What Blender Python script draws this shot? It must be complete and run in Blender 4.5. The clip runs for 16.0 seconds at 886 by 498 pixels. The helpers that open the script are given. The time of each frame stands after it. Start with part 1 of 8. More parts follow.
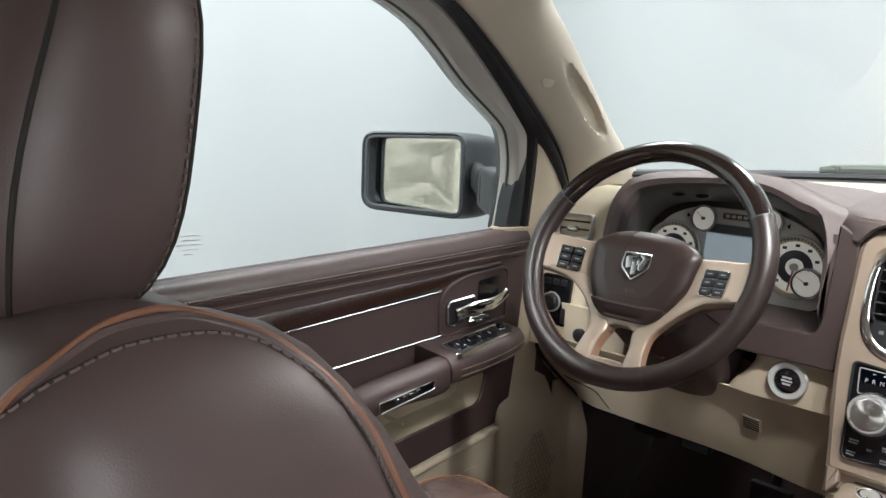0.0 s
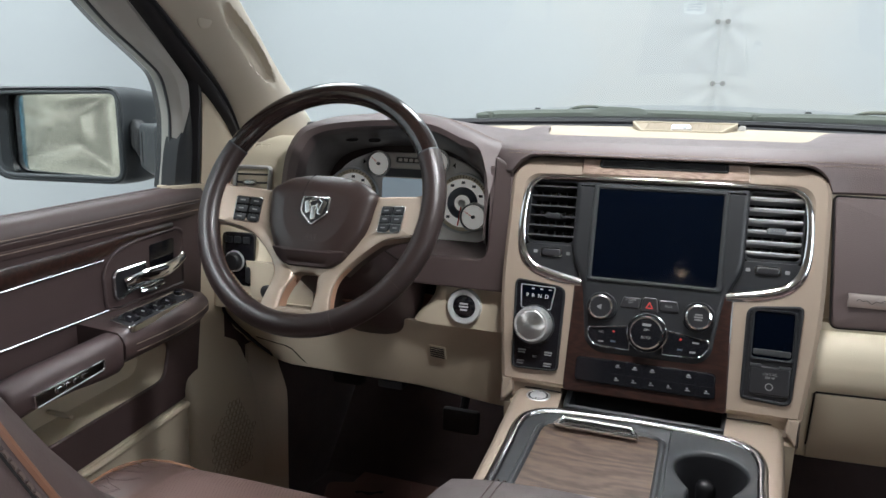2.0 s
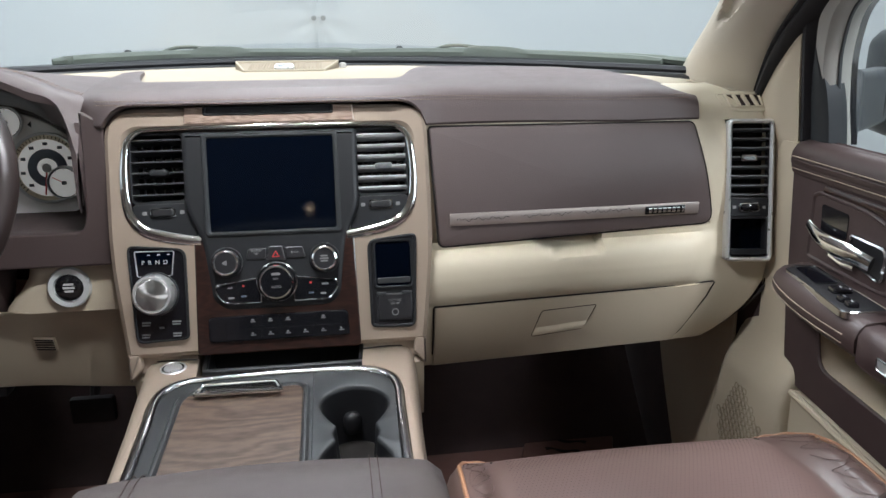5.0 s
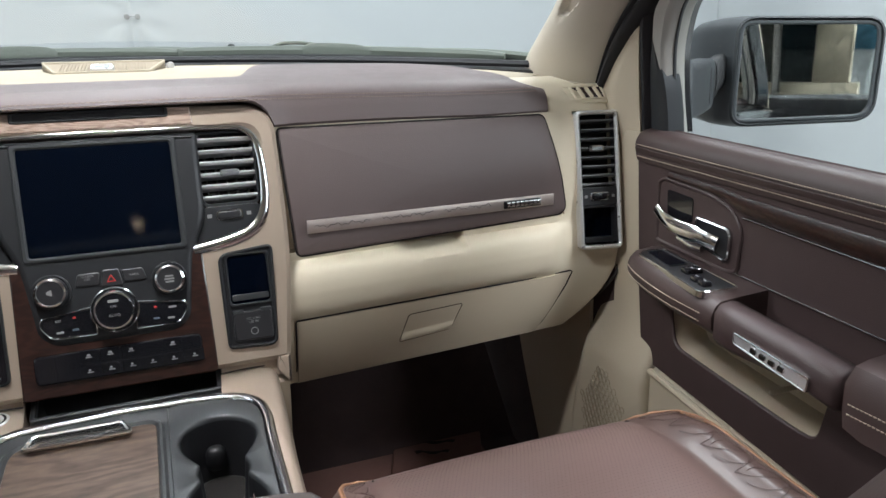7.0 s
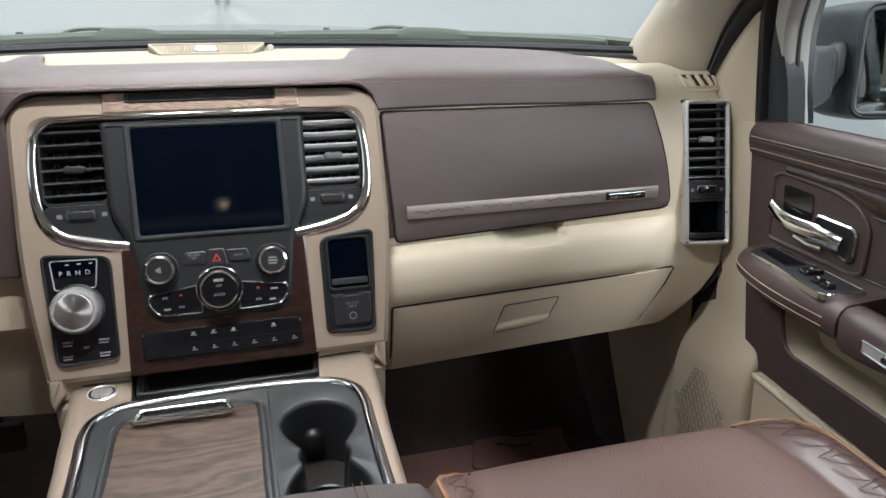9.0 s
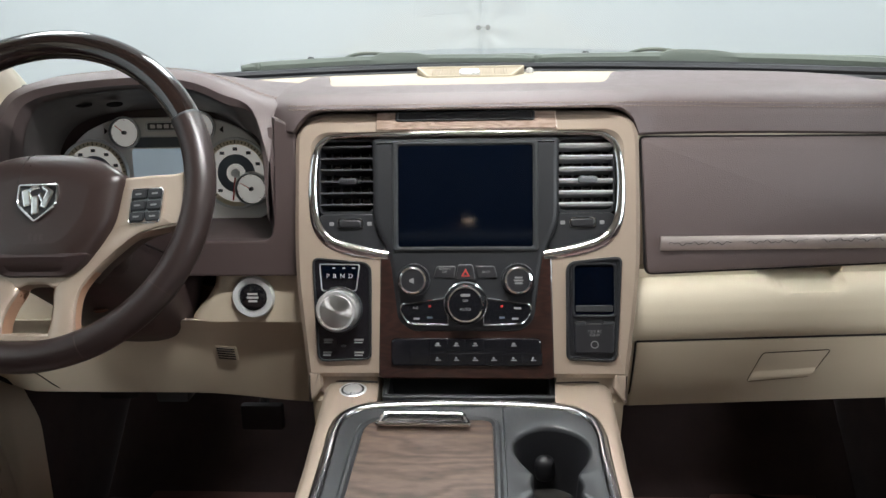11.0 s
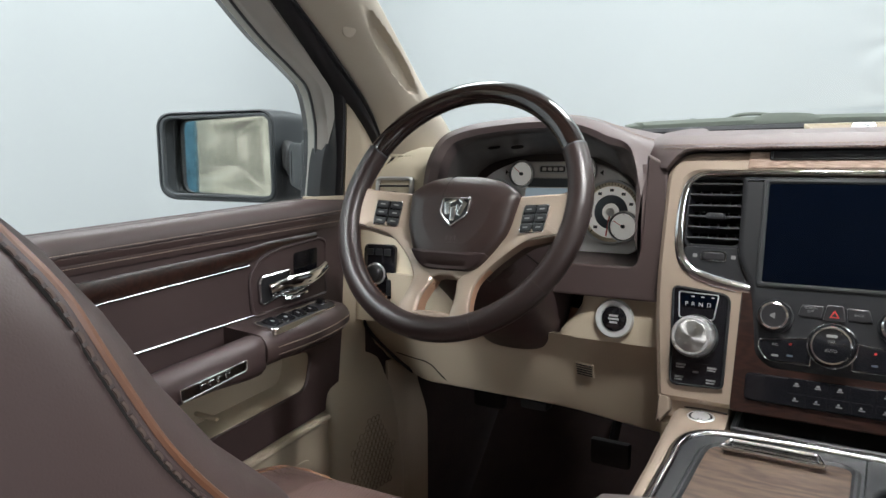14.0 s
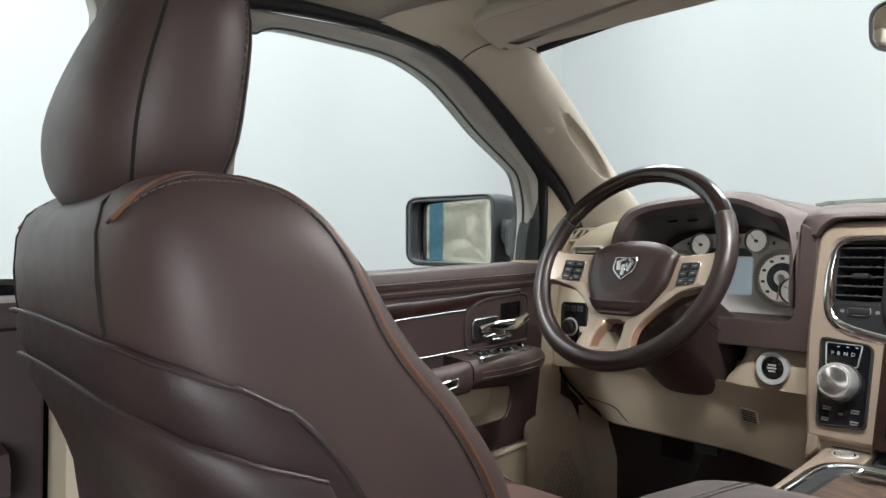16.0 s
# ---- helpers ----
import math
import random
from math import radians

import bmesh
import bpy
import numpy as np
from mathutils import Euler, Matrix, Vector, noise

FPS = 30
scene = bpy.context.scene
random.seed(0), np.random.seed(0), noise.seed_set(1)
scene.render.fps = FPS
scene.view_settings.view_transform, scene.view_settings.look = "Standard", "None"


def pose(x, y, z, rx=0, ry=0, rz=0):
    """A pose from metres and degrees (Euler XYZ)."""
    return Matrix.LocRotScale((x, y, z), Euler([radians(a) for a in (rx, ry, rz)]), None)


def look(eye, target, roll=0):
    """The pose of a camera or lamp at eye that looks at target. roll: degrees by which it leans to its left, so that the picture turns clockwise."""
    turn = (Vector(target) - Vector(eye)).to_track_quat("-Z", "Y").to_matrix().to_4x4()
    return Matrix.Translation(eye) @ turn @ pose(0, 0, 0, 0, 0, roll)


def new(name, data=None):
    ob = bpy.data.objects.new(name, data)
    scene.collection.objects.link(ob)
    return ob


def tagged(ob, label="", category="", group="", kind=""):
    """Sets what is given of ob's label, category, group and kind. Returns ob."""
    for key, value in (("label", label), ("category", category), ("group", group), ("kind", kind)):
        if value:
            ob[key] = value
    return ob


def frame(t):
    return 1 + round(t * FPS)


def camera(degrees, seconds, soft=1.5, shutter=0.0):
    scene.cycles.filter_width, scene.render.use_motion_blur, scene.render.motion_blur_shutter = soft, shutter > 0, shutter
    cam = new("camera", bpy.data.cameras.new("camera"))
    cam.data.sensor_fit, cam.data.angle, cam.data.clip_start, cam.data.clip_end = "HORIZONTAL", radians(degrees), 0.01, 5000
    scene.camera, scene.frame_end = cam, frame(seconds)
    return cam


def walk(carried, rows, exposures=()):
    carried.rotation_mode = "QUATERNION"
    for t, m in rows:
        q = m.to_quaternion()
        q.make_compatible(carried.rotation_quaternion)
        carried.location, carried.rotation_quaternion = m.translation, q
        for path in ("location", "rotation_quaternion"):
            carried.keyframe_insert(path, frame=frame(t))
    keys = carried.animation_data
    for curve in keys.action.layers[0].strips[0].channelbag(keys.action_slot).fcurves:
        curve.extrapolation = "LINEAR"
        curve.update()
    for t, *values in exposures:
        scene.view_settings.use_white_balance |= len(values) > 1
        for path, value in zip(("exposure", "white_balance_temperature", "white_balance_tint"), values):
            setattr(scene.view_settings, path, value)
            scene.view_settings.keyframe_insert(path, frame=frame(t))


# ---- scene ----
cam = camera(62.6, 16.0)
PATH = [
    (0, (0.0767, -1.1164, 1.0376), (-1.3111, 0.2900, 0.7272), 2.94),
    (0.5, (0.0656, -1.0984, 1.0244), (-1.1598, 0.4518, 0.7157), 2.71),
    (1, (0.0836, -1.0777, 1.0033), (-0.9879, 0.5839, 0.7016), 2.26),
    (1.5, (0.0758, -1.0800, 0.9957), (-0.7959, 0.6902, 0.6694), 1.91),
    (2, (0.0755, -1.0755, 0.9967), (-0.6136, 0.7683, 0.6422), 1.44),
    (2.5, (0.0805, -1.0846, 1.0032), (-0.4265, 0.8110, 0.6161), 1.13),
    (3, (0.0867, -1.0782, 0.9999), (-0.2447, 0.8504, 0.5868), 0.72),
    (3.5, (0.0842, -1.0647, 0.9957), (-0.0797, 0.8793, 0.5553), 0.30),
    (4, (0.0850, -1.0523, 0.9919), (0.0780, 0.8920, 0.5233), -0.04),
    (4.5, (0.0863, -1.0461, 1.0003), (0.2257, 0.8869, 0.5064), -0.43),
    (5, (0.0915, -1.0352, 1.0059), (0.3665, 0.8782, 0.4928), -0.77),
    (5.2, (0.0912, -1.0292, 1.0068), (0.4192, 0.8750, 0.4906), -0.91),
    (7.3, (0.0649, -0.9646, 0.9973), (0.7813, 0.8267, 0.4700), -1.46),
    (7.5, (0.0596, -0.9530, 0.9957), (0.7793, 0.8343, 0.4594), -1.42),
    (8, (0.0518, -0.9425, 0.9913), (0.7426, 0.8514, 0.4392), -1.30),
    (8.2, (0.0493, -0.9438, 0.9933), (0.7142, 0.8579, 0.4351), -1.22),
    (10.3, (0.0233, -0.9406, 0.9948), (0.1465, 0.9883, 0.4809), -1.02),
    (10.5, (0.0257, -0.9333, 1.0006), (0.0734, 0.9971, 0.4800), -1.13),
    (11, (0.0215, -0.9261, 0.9932), (-0.0861, 1.0134, 0.5169), -1.03),
    (11.5, (0.0205, -0.9286, 0.9919), (-0.2506, 1.0058, 0.5621), -0.91),
    (12, (0.0171, -0.9321, 0.9782), (-0.4190, 0.9809, 0.5907), -0.78),
    (12.5, (0.0187, -0.9425, 0.9667), (-0.5802, 0.9328, 0.6136), -0.57),
    (13, (0.0240, -0.9630, 0.9546), (-0.7350, 0.8601, 0.6382), -0.48),
    (13.5, (0.0395, -0.9992, 0.9461), (-0.8690, 0.7602, 0.6646), -0.33),
    (14, (0.0570, -1.0299, 0.9280), (-0.9938, 0.6555, 0.6928), -0.16),
    (14.5, (0.0820, -1.0677, 0.9076), (-1.1071, 0.5304, 0.7277), 0.00),
    (15, (0.1356, -1.1217, 0.9034), (-1.1856, 0.3756, 0.7907), 0.19),
    (15.5, (0.2057, -1.1698, 0.8864), (-1.2369, 0.2148, 0.8422), 0.48),
    (16, (0.3038, -1.1990, 0.8822), (-1.2406, 0.0717, 0.8956), 0.60),
]
# how the clip's camera brightens and tints its picture on the way: seconds, stops, kelvin, tint
EXPOSURES = ((0, 0.57, 6550, 10), (1, 0.37, 6450, 10), (2, 0.31, 6250, 10), (2.5, 0.26, 6150, 10), (3.5, 0.30, 6050, 10), (4.5, 0.26, 6100, 10), (5, 0.27, 6150, 10), (8, 0.29, 6270, 10), (9.3, 0.35, 6350, 10),
             (10.5, 0.45, 6450, 10), (11.5, 0.42, 6450, 10), (12.5, 0.38, 6430, 10), (14.5, 0.43, 6500, 10), (16, 0.42, 6600, 10))
walk(cam, [(t, look(eye, target, roll)) for t, eye, target, roll in PATH], EXPOSURES)

# ---- light and world ----
world = bpy.data.worlds.new("studio")
scene.world = world
world.use_nodes = True
world.node_tree.nodes["Background"].inputs["Color"].default_value = (0.90, 0.95, 1.0, 1)
world.node_tree.nodes["Background"].inputs["Strength"].default_value = 1.0


def area_lamp(name, place, target, sx, sy, watts, colour=(1, 1, 1)):
    data = bpy.data.lights.new(name, "AREA")
    data.shape, data.size, data.size_y = "RECTANGLE", sx, sy
    data.energy, data.color = watts, colour
    ob = new(name, data)
    ob.matrix_world = look(place, target)
    return ob


COOL = (0.96, 0.985, 1.0)
LAMPS = ((-2.1, 1.2, 78), (2.1, 1.2, 78), (0.0, 1.9, 78), (-1.9, -2.3, 175), (1.9, -2.3, 215), (-4.8, -4.5, 150))
for lx, ly, watts in LAMPS:
    area_lamp("ceiling_lamp", (lx, ly, 3.72), (lx, ly + 0.001, 0), 0.7, 2.2, watts, COOL)
# unseen lamp added right of the truck, standing in for light from behind
area_lamp("rear_side_fill", (5.6, -3.6, 2.2), (-0.4, -0.9, 1.0), 2.8, 2.6, 340, (0.93, 0.97, 1.0))

# headliner lamps: rear one for the screen's warm glint, front pair added as fill
CABLAMPS = ((-0.034, -1.98, 0.02, 0.02, 0.14, 0.0), (-0.07, -0.33, 0.06, 0.05, 3.9, -0.05), (0.07, -0.33, 0.06, 0.05, 2.9, 0.05))
for lx, ly, sx, sy, watts, aside in CABLAMPS:
    area_lamp("added_cab_lamp", (lx, ly, 1.352), (lx + aside, ly + (0.25 if ly < -1 else 0.05), 1.0), sx, sy, watts, (1.0, 0.78, 0.55) if ly < -1 else (0.99, 0.985, 0.97))

# ---- materials ----


def mat(name, colour, rough=0.5, metal=0.0, vary=0.12, vscale=6.0, bump=0.0, bscale=300.0, cells=False, coat=0.0, spec=0.5, rvary=0.08, tone=None):
    """Principled surface with coarse colour variation, fine grain and relief in metres."""
    m = bpy.data.materials.new(name)
    m.use_nodes = True
    nt = m.node_tree
    n, link = nt.nodes, nt.links.new
    b = n["Principled BSDF"]
    co = n.new("ShaderNodeTexCoord")
    big = n.new("ShaderNodeTexNoise")
    big.inputs["Scale"].default_value, big.inputs["Detail"].default_value = vscale, 5
    link(co.outputs["Object"], big.inputs["Vector"])
    mix = n.new("ShaderNodeMix")
    mix.data_type = "RGBA"
    lo = [max(0, c * (1 - vary)) for c in colour]
    hi = tone or [min(1, c * (1 + vary)) for c in colour]
    mix.inputs[6].default_value, mix.inputs[7].default_value = (*lo, 1), (*hi, 1)
    link(big.outputs["Fac"], mix.inputs[0])
    link(mix.outputs[2], b.inputs["Base Color"])
    fine = n.new("ShaderNodeTexNoise")
    fine.inputs["Scale"].default_value, fine.inputs["Detail"].default_value = vscale * 9, 3
    link(co.outputs["Object"], fine.inputs["Vector"])
    rr = n.new("ShaderNodeMapRange")
    rr.inputs["To Min"].default_value, rr.inputs["To Max"].default_value = max(0.02, rough - rvary), min(1, rough + rvary)
    link(fine.outputs["Fac"], rr.inputs["Value"])
    link(rr.outputs["Result"], b.inputs["Roughness"])
    b.inputs["Metallic"].default_value = metal
    b.inputs["Specular IOR Level"].default_value = spec
    b.inputs["Coat Weight"].default_value = coat
    b.inputs["Coat Roughness"].default_value = 0.08
    if bump:
        if cells:
            t = n.new("ShaderNodeTexVoronoi")
            t.feature = "DISTANCE_TO_EDGE"
            t.inputs["Scale"].default_value = bscale
            out = t.outputs["Distance"]
        else:
            t = n.new("ShaderNodeTexNoise")
            t.inputs["Scale"].default_value, t.inputs["Detail"].default_value = bscale, 4
            out = t.outputs["Fac"]
        link(co.outputs["Object"], t.inputs["Vector"])
        bm_ = n.new("ShaderNodeBump")
        bm_.inputs["Strength"].default_value, bm_.inputs["Distance"].default_value = bump, 0.0008
        link(out, bm_.inputs["Height"])
        link(bm_.outputs["Normal"], b.inputs["Normal"])
    return m


def wood(name, dark, light, rough, coat, stretch=(40, 3, 40), rings=2.2, pore=14, wavy=0.45, run="X", distort=3.5):
    m = bpy.data.materials.new(name)
    m.use_nodes = True
    nt = m.node_tree
    n, link = nt.nodes, nt.links.new
    b = n["Principled BSDF"]
    co = n.new("ShaderNodeTexCoord")
    mp = n.new("ShaderNodeMapping")
    mp.inputs["Scale"].default_value = stretch
    link(co.outputs["Object"], mp.inputs["Vector"])
    warp = n.new("ShaderNodeTexNoise")
    warp.inputs["Scale"].default_value, warp.inputs["Detail"].default_value = 0.9, 3
    link(mp.outputs["Vector"], warp.inputs["Vector"])
    add = n.new("ShaderNodeVectorMath")
    add.operation = "MULTIPLY_ADD"
    add.inputs[1].default_value = (2.2, 2.2, 2.2)
    link(warp.outputs["Color"], add.inputs[0])
    link(mp.outputs["Vector"], add.inputs[2])
    wave = n.new("ShaderNodeTexWave")
    wave.inputs["Scale"].default_value, wave.inputs["Distortion"].default_value, wave.inputs["Detail"].default_value = rings, distort, 4
    wave.bands_direction = run
    link(add.outputs["Vector"], wave.inputs["Vector"])
    pores = n.new("ShaderNodeTexNoise")
    pores.inputs["Scale"].default_value, pores.inputs["Detail"].default_value = pore, 6
    link(mp.outputs["Vector"], pores.inputs["Vector"])
    m1 = n.new("ShaderNodeMath")
    m1.operation = "MULTIPLY_ADD"
    m1.inputs[1].default_value, m1.inputs[2].default_value = wavy, (0.45 - wavy) / 2
    link(wave.outputs["Fac"], m1.inputs[0])
    m2 = n.new("ShaderNodeMath")
    m2.operation = "MULTIPLY_ADD"
    m2.inputs[1].default_value = 0.6
    link(pores.outputs["Fac"], m2.inputs[0])
    link(m1.outputs[0], m2.inputs[2])
    ramp = n.new("ShaderNodeValToRGB")
    ramp.color_ramp.elements[0].position, ramp.color_ramp.elements[0].color = 0.2, (*dark, 1)
    ramp.color_ramp.elements[1].position, ramp.color_ramp.elements[1].color = 0.85, (*light, 1)
    link(m2.outputs[0], ramp.inputs["Fac"])
    link(ramp.outputs["Color"], b.inputs["Base Color"])
    bump = n.new("ShaderNodeBump")
    bump.inputs["Strength"].default_value, bump.inputs["Distance"].default_value = 0.25, 0.0004
    link(pores.outputs["Fac"], bump.inputs["Height"])
    link(bump.outputs["Normal"], b.inputs["Normal"])
    b.inputs["Roughness"].default_value = rough
    b.inputs["Coat Weight"].default_value = coat
    b.inputs["Coat Roughness"].default_value = 0.05
    return m


def pane(name, tint=(0.93, 0.97, 0.96), gloss=0.22):
    """Thin glass: clear, with a weak mirror that grows at grazing angles."""
    m = bpy.data.materials.new(name)
    m.use_nodes = True
    nt = m.node_tree
    n, link = nt.nodes, nt.links.new
    n.remove(n["Principled BSDF"])
    clear, shine, mix, fr = n.new("ShaderNodeBsdfTransparent"), n.new("ShaderNodeBsdfGlossy"), n.new("ShaderNodeMixShader"), n.new("ShaderNodeFresnel")
    clear.inputs["Color"].default_value = (*tint, 1)
    shine.inputs["Roughness"].default_value = 0.01
    fr.inputs["IOR"].default_value = 1.2
    mul = n.new("ShaderNodeMath")
    mul.operation = "MULTIPLY"
    mul.inputs[1].default_value = gloss
    link(fr.outputs[0], mul.inputs[0])
    link(mul.outputs[0], mix.inputs[0])
    link(clear.outputs[0], mix.inputs[1])
    link(shine.outputs[0], mix.inputs[2])
    link(mix.outputs[0], n["Material Output"].inputs["Surface"])
    return m


def brushed(name, colour, rough):
    """Metal turned on a lathe: its streaks run round the thing's own axis."""
    m = bpy.data.materials.new(name)
    m.use_nodes = True
    nt = m.node_tree
    b = nt.nodes["Principled BSDF"]
    b.inputs["Base Color"].default_value = (*colour, 1)
    b.inputs["Metallic"].default_value, b.inputs["Roughness"].default_value, b.inputs["Anisotropic"].default_value = 1.0, rough, 0.9
    tan_ = nt.nodes.new("ShaderNodeTangent")
    tan_.direction_type, tan_.axis = "RADIAL", "Z"
    nt.links.new(tan_.outputs[0], b.inputs["Tangent"])
    return m


def glow(name, colour, strength):
    m = bpy.data.materials.new(name)
    m.use_nodes = True
    b = m.node_tree.nodes["Principled BSDF"]
    b.inputs["Base Color"].default_value = (*colour, 1)
    b.inputs["Emission Color"].default_value = (*colour, 1)
    b.inputs["Emission Strength"].default_value = strength
    return m


ARMHIDE = mat("grey brown armrest leather", (0.094, 0.080, 0.079), 0.38, vary=0.14, vscale=6, bump=0.35, bscale=520, cells=True)
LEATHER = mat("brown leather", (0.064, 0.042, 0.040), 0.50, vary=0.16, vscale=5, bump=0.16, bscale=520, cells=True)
PAD = mat("brown soft dash skin", (0.108, 0.082, 0.080), 0.52, vary=0.1, vscale=4, bump=0.4, bscale=430, cells=True)
DOORSKIN = mat("dark brown door skin", (0.054, 0.035, 0.034), 0.5, vary=0.12, vscale=5, bump=0.35, bscale=430, cells=True)
DOORHIDE = mat("dark brown door leather", (0.056, 0.037, 0.035), 0.44, vary=0.14, vscale=5, bump=0.16, bscale=520, cells=True)
DARKPAD = mat("chocolate brown panel skin", (0.066, 0.047, 0.045), 0.5, vary=0.1, vscale=4, bump=0.3, bscale=430, cells=True)
# leather colour lightened to carry the window sheen on the cushions
SEATTOP = mat("oxblood brown seat leather lifted for sheen", (0.140, 0.090, 0.080), 0.36, vary=0.05, vscale=7, bump=0.12, bscale=420, cells=True, coat=0.06, rvary=0.02)
RIMHIDE = mat("smooth wheel leather", (0.032, 0.020, 0.018), 0.32, vary=0.08, vscale=9, bump=0.14, bscale=600, cells=True)
RIMDARK = mat("dark wheel rim leather", (0.024, 0.0155, 0.0145), 0.34, vary=0.08, vscale=9, bump=0.14, bscale=600, cells=True)
DARKTRIM = mat("dark brown hard trim", (0.042, 0.027, 0.026), 0.45, vary=0.1, bump=0.15, bscale=500)
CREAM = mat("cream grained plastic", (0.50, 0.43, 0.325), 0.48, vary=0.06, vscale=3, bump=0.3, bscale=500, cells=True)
# same cream, darkened against the strong lamp light on the dash top
CREAMTOP = mat("cream dash plastic toned down on top", (0.38, 0.33, 0.25), 0.72, spec=0.2, vary=0.05, vscale=3, bump=0.3, bscale=500, cells=True)
# same cream, lightened where the dash front catches light
CREAMDASH = mat("cream dash plastic in a lit tone", (0.62, 0.55, 0.42), 0.5, vary=0.05, vscale=3, bump=0.3, bscale=500, cells=True)
TAN = mat("satin tan metallic paint", (0.370, 0.296, 0.234), 0.36, metal=0.25, vary=0.05, vscale=5, coat=0.15)
COPPER = mat("polished tan inner edge", (0.50, 0.30, 0.20), 0.3, metal=0.35, vary=0.06, vscale=8, coat=0.2)
PILLAR = mat("beige woven pillar trim", (0.52, 0.47, 0.39), 0.75, vary=0.05, vscale=9, bump=0.4, bscale=900)
HEADLINER = mat("beige headliner cloth", (0.47, 0.43, 0.37), 0.95, vary=0.05, vscale=12, bump=0.5, bscale=1200)
FRAMEGREY = mat("pale grey window surround", (0.34, 0.325, 0.30), 0.6, vary=0.05, vscale=6, bump=0.2, bscale=600)
CHROME = mat("chrome", (0.78, 0.78, 0.78), 0.09, metal=1.0, vary=0.03, rvary=0.03)
SILVERPAINT = mat("silver painted ring", (0.66, 0.68, 0.68), 0.32, metal=0.25, vary=0.03, coat=0.2)
# slat greys lightened to paint the light caught on the passenger side
SLATLIT = mat("vent slat in a lit grey", (0.40, 0.405, 0.41), 0.32, metal=0.4, vary=0.06)
SLATTAB = mat("dark grey lit vent tab and slat", (0.10, 0.105, 0.11), 0.35, vary=0.08)
SATIN = mat("brushed aluminium", (0.68, 0.68, 0.68), 0.28, metal=0.65, vary=0.02, vscale=8, rvary=0.02)
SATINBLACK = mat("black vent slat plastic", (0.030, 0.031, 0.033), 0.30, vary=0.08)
SPUN = brushed("spun aluminium", (0.58, 0.58, 0.58), 0.34)
# chrome colour darkened to stand in for reflections of dark surroundings
DARKCHROME = mat("chrome toned for dark reflections", (0.46, 0.46, 0.47), 0.16, metal=1.0, vary=0.03, rvary=0.03)
SHELLHIDE = mat("dark seat back vinyl", (0.036, 0.022, 0.023), 0.48, vary=0.14, vscale=6, bump=0.2, bscale=520, cells=True)
PEWTER = mat("engraved pewter strip", (0.48, 0.42, 0.39), 0.4, metal=0.7, vary=0.18, vscale=35, bump=0.5, bscale=160)
BLACK = mat("black satin plastic", (0.018, 0.018, 0.020), 0.38, vary=0.15, bump=0.15, bscale=700)
GLOSSBLACK = mat("piano black", (0.008, 0.008, 0.010), 0.12, vary=0.1, coat=0.3, rvary=0.04)
GRAPHITE = mat("graphite plastic", (0.019, 0.020, 0.022), 0.40, vary=0.1, vscale=8, bump=0.2, bscale=700, spec=0.35)
GREYCONSOLE = mat("dark grey console plastic", (0.031, 0.033, 0.035), 0.36, vary=0.1, vscale=6, bump=0.2, bscale=700)
RUBBER = mat("black rubber", (0.012, 0.012, 0.013), 0.7, vary=0.2, bump=0.2, bscale=300)
SEAL = mat("black door seal", (0.010, 0.010, 0.013), 0.6, vary=0.2)
SCREEN = mat("black touch screen glass", (0.0010, 0.0022, 0.0055), 0.06, vary=0.3, vscale=12, rvary=0.02, spec=0.12)
WOODLID = wood("open grain walnut", (0.028, 0.017, 0.013), (0.128, 0.085, 0.060), 0.45, 0.0, (6, 20, 20), 0.8, 9, 0.30, "Y", 4.0)
WOODTRIM = wood("dark walnut veneer", (0.014, 0.0065, 0.005), (0.036, 0.015, 0.011), 0.3, 0.4, (6, 30, 30), 1.3)
WOODTOP = wood("pale walnut veneer", (0.22, 0.150, 0.115), (0.40, 0.30, 0.24), 0.30, 0.8, (8, 60, 60), 1.4)
GLOSSWOOD = wood("gloss black walnut", (0.006, 0.004, 0.004), (0.019, 0.010, 0.008), 0.14, 0.7, (6, 30, 30), 1.3)
PIPING = mat("orange tan piping", (0.165, 0.072, 0.040), 0.45, vary=0.15, vscale=20)
SEATTHREAD = mat("light brown thread", (0.095, 0.064, 0.054), 0.7, vary=0.15, vscale=40)
# lit copy of the piping colour for the cushion edges
LIGHTPIPING = mat("orange tan piping in a lit tone", (0.36, 0.185, 0.105), 0.42, vary=0.12, vscale=20)
THREAD = mat("tan thread", (0.48, 0.39, 0.31), 0.8, vary=0.15, vscale=40)
HOODLINING = mat("dark grey hood lining", (0.070, 0.062, 0.060), 0.5, vary=0.1, bump=0.2, bscale=500)
PADTHREAD = mat("brown dash thread", (0.25, 0.185, 0.155), 0.8, vary=0.15, vscale=40)
DARKTHREAD = mat("dark brown thread", (0.075, 0.050, 0.045), 0.8, vary=0.15, vscale=40)
# serves dark seams and also pieces that paint shade
GROOVE = mat("near black seam and shade tone", (0.012, 0.009, 0.008), 0.85, vary=0.1)
CARPET = mat("dark brown carpet", (0.048, 0.030, 0.029), 0.98, vary=0.35, vscale=20, bump=0.8, bscale=700)
MATRUBBER = mat("brown rubber floor mat", (0.14, 0.066, 0.052), 0.6, vary=0.2, vscale=8, bump=0.3, bscale=300)
GRILLE = mat("tan speaker mesh", (0.27, 0.225, 0.165), 0.75, spec=0.2, vary=0.1, vscale=10)
GAUGEFACE = mat("silver white gauge face", (0.84, 0.83, 0.81), 0.36, vary=0.05, vscale=14)
# slight emission added so dials and display read brighter under the hood
GAUGECREAM = glow("ivory gauge dial with added glow", (0.90, 0.88, 0.82), 0.16)
GAUGEGOLD = mat("pale gold dial band", (0.62, 0.55, 0.40), 0.4, vary=0.05, vscale=14)
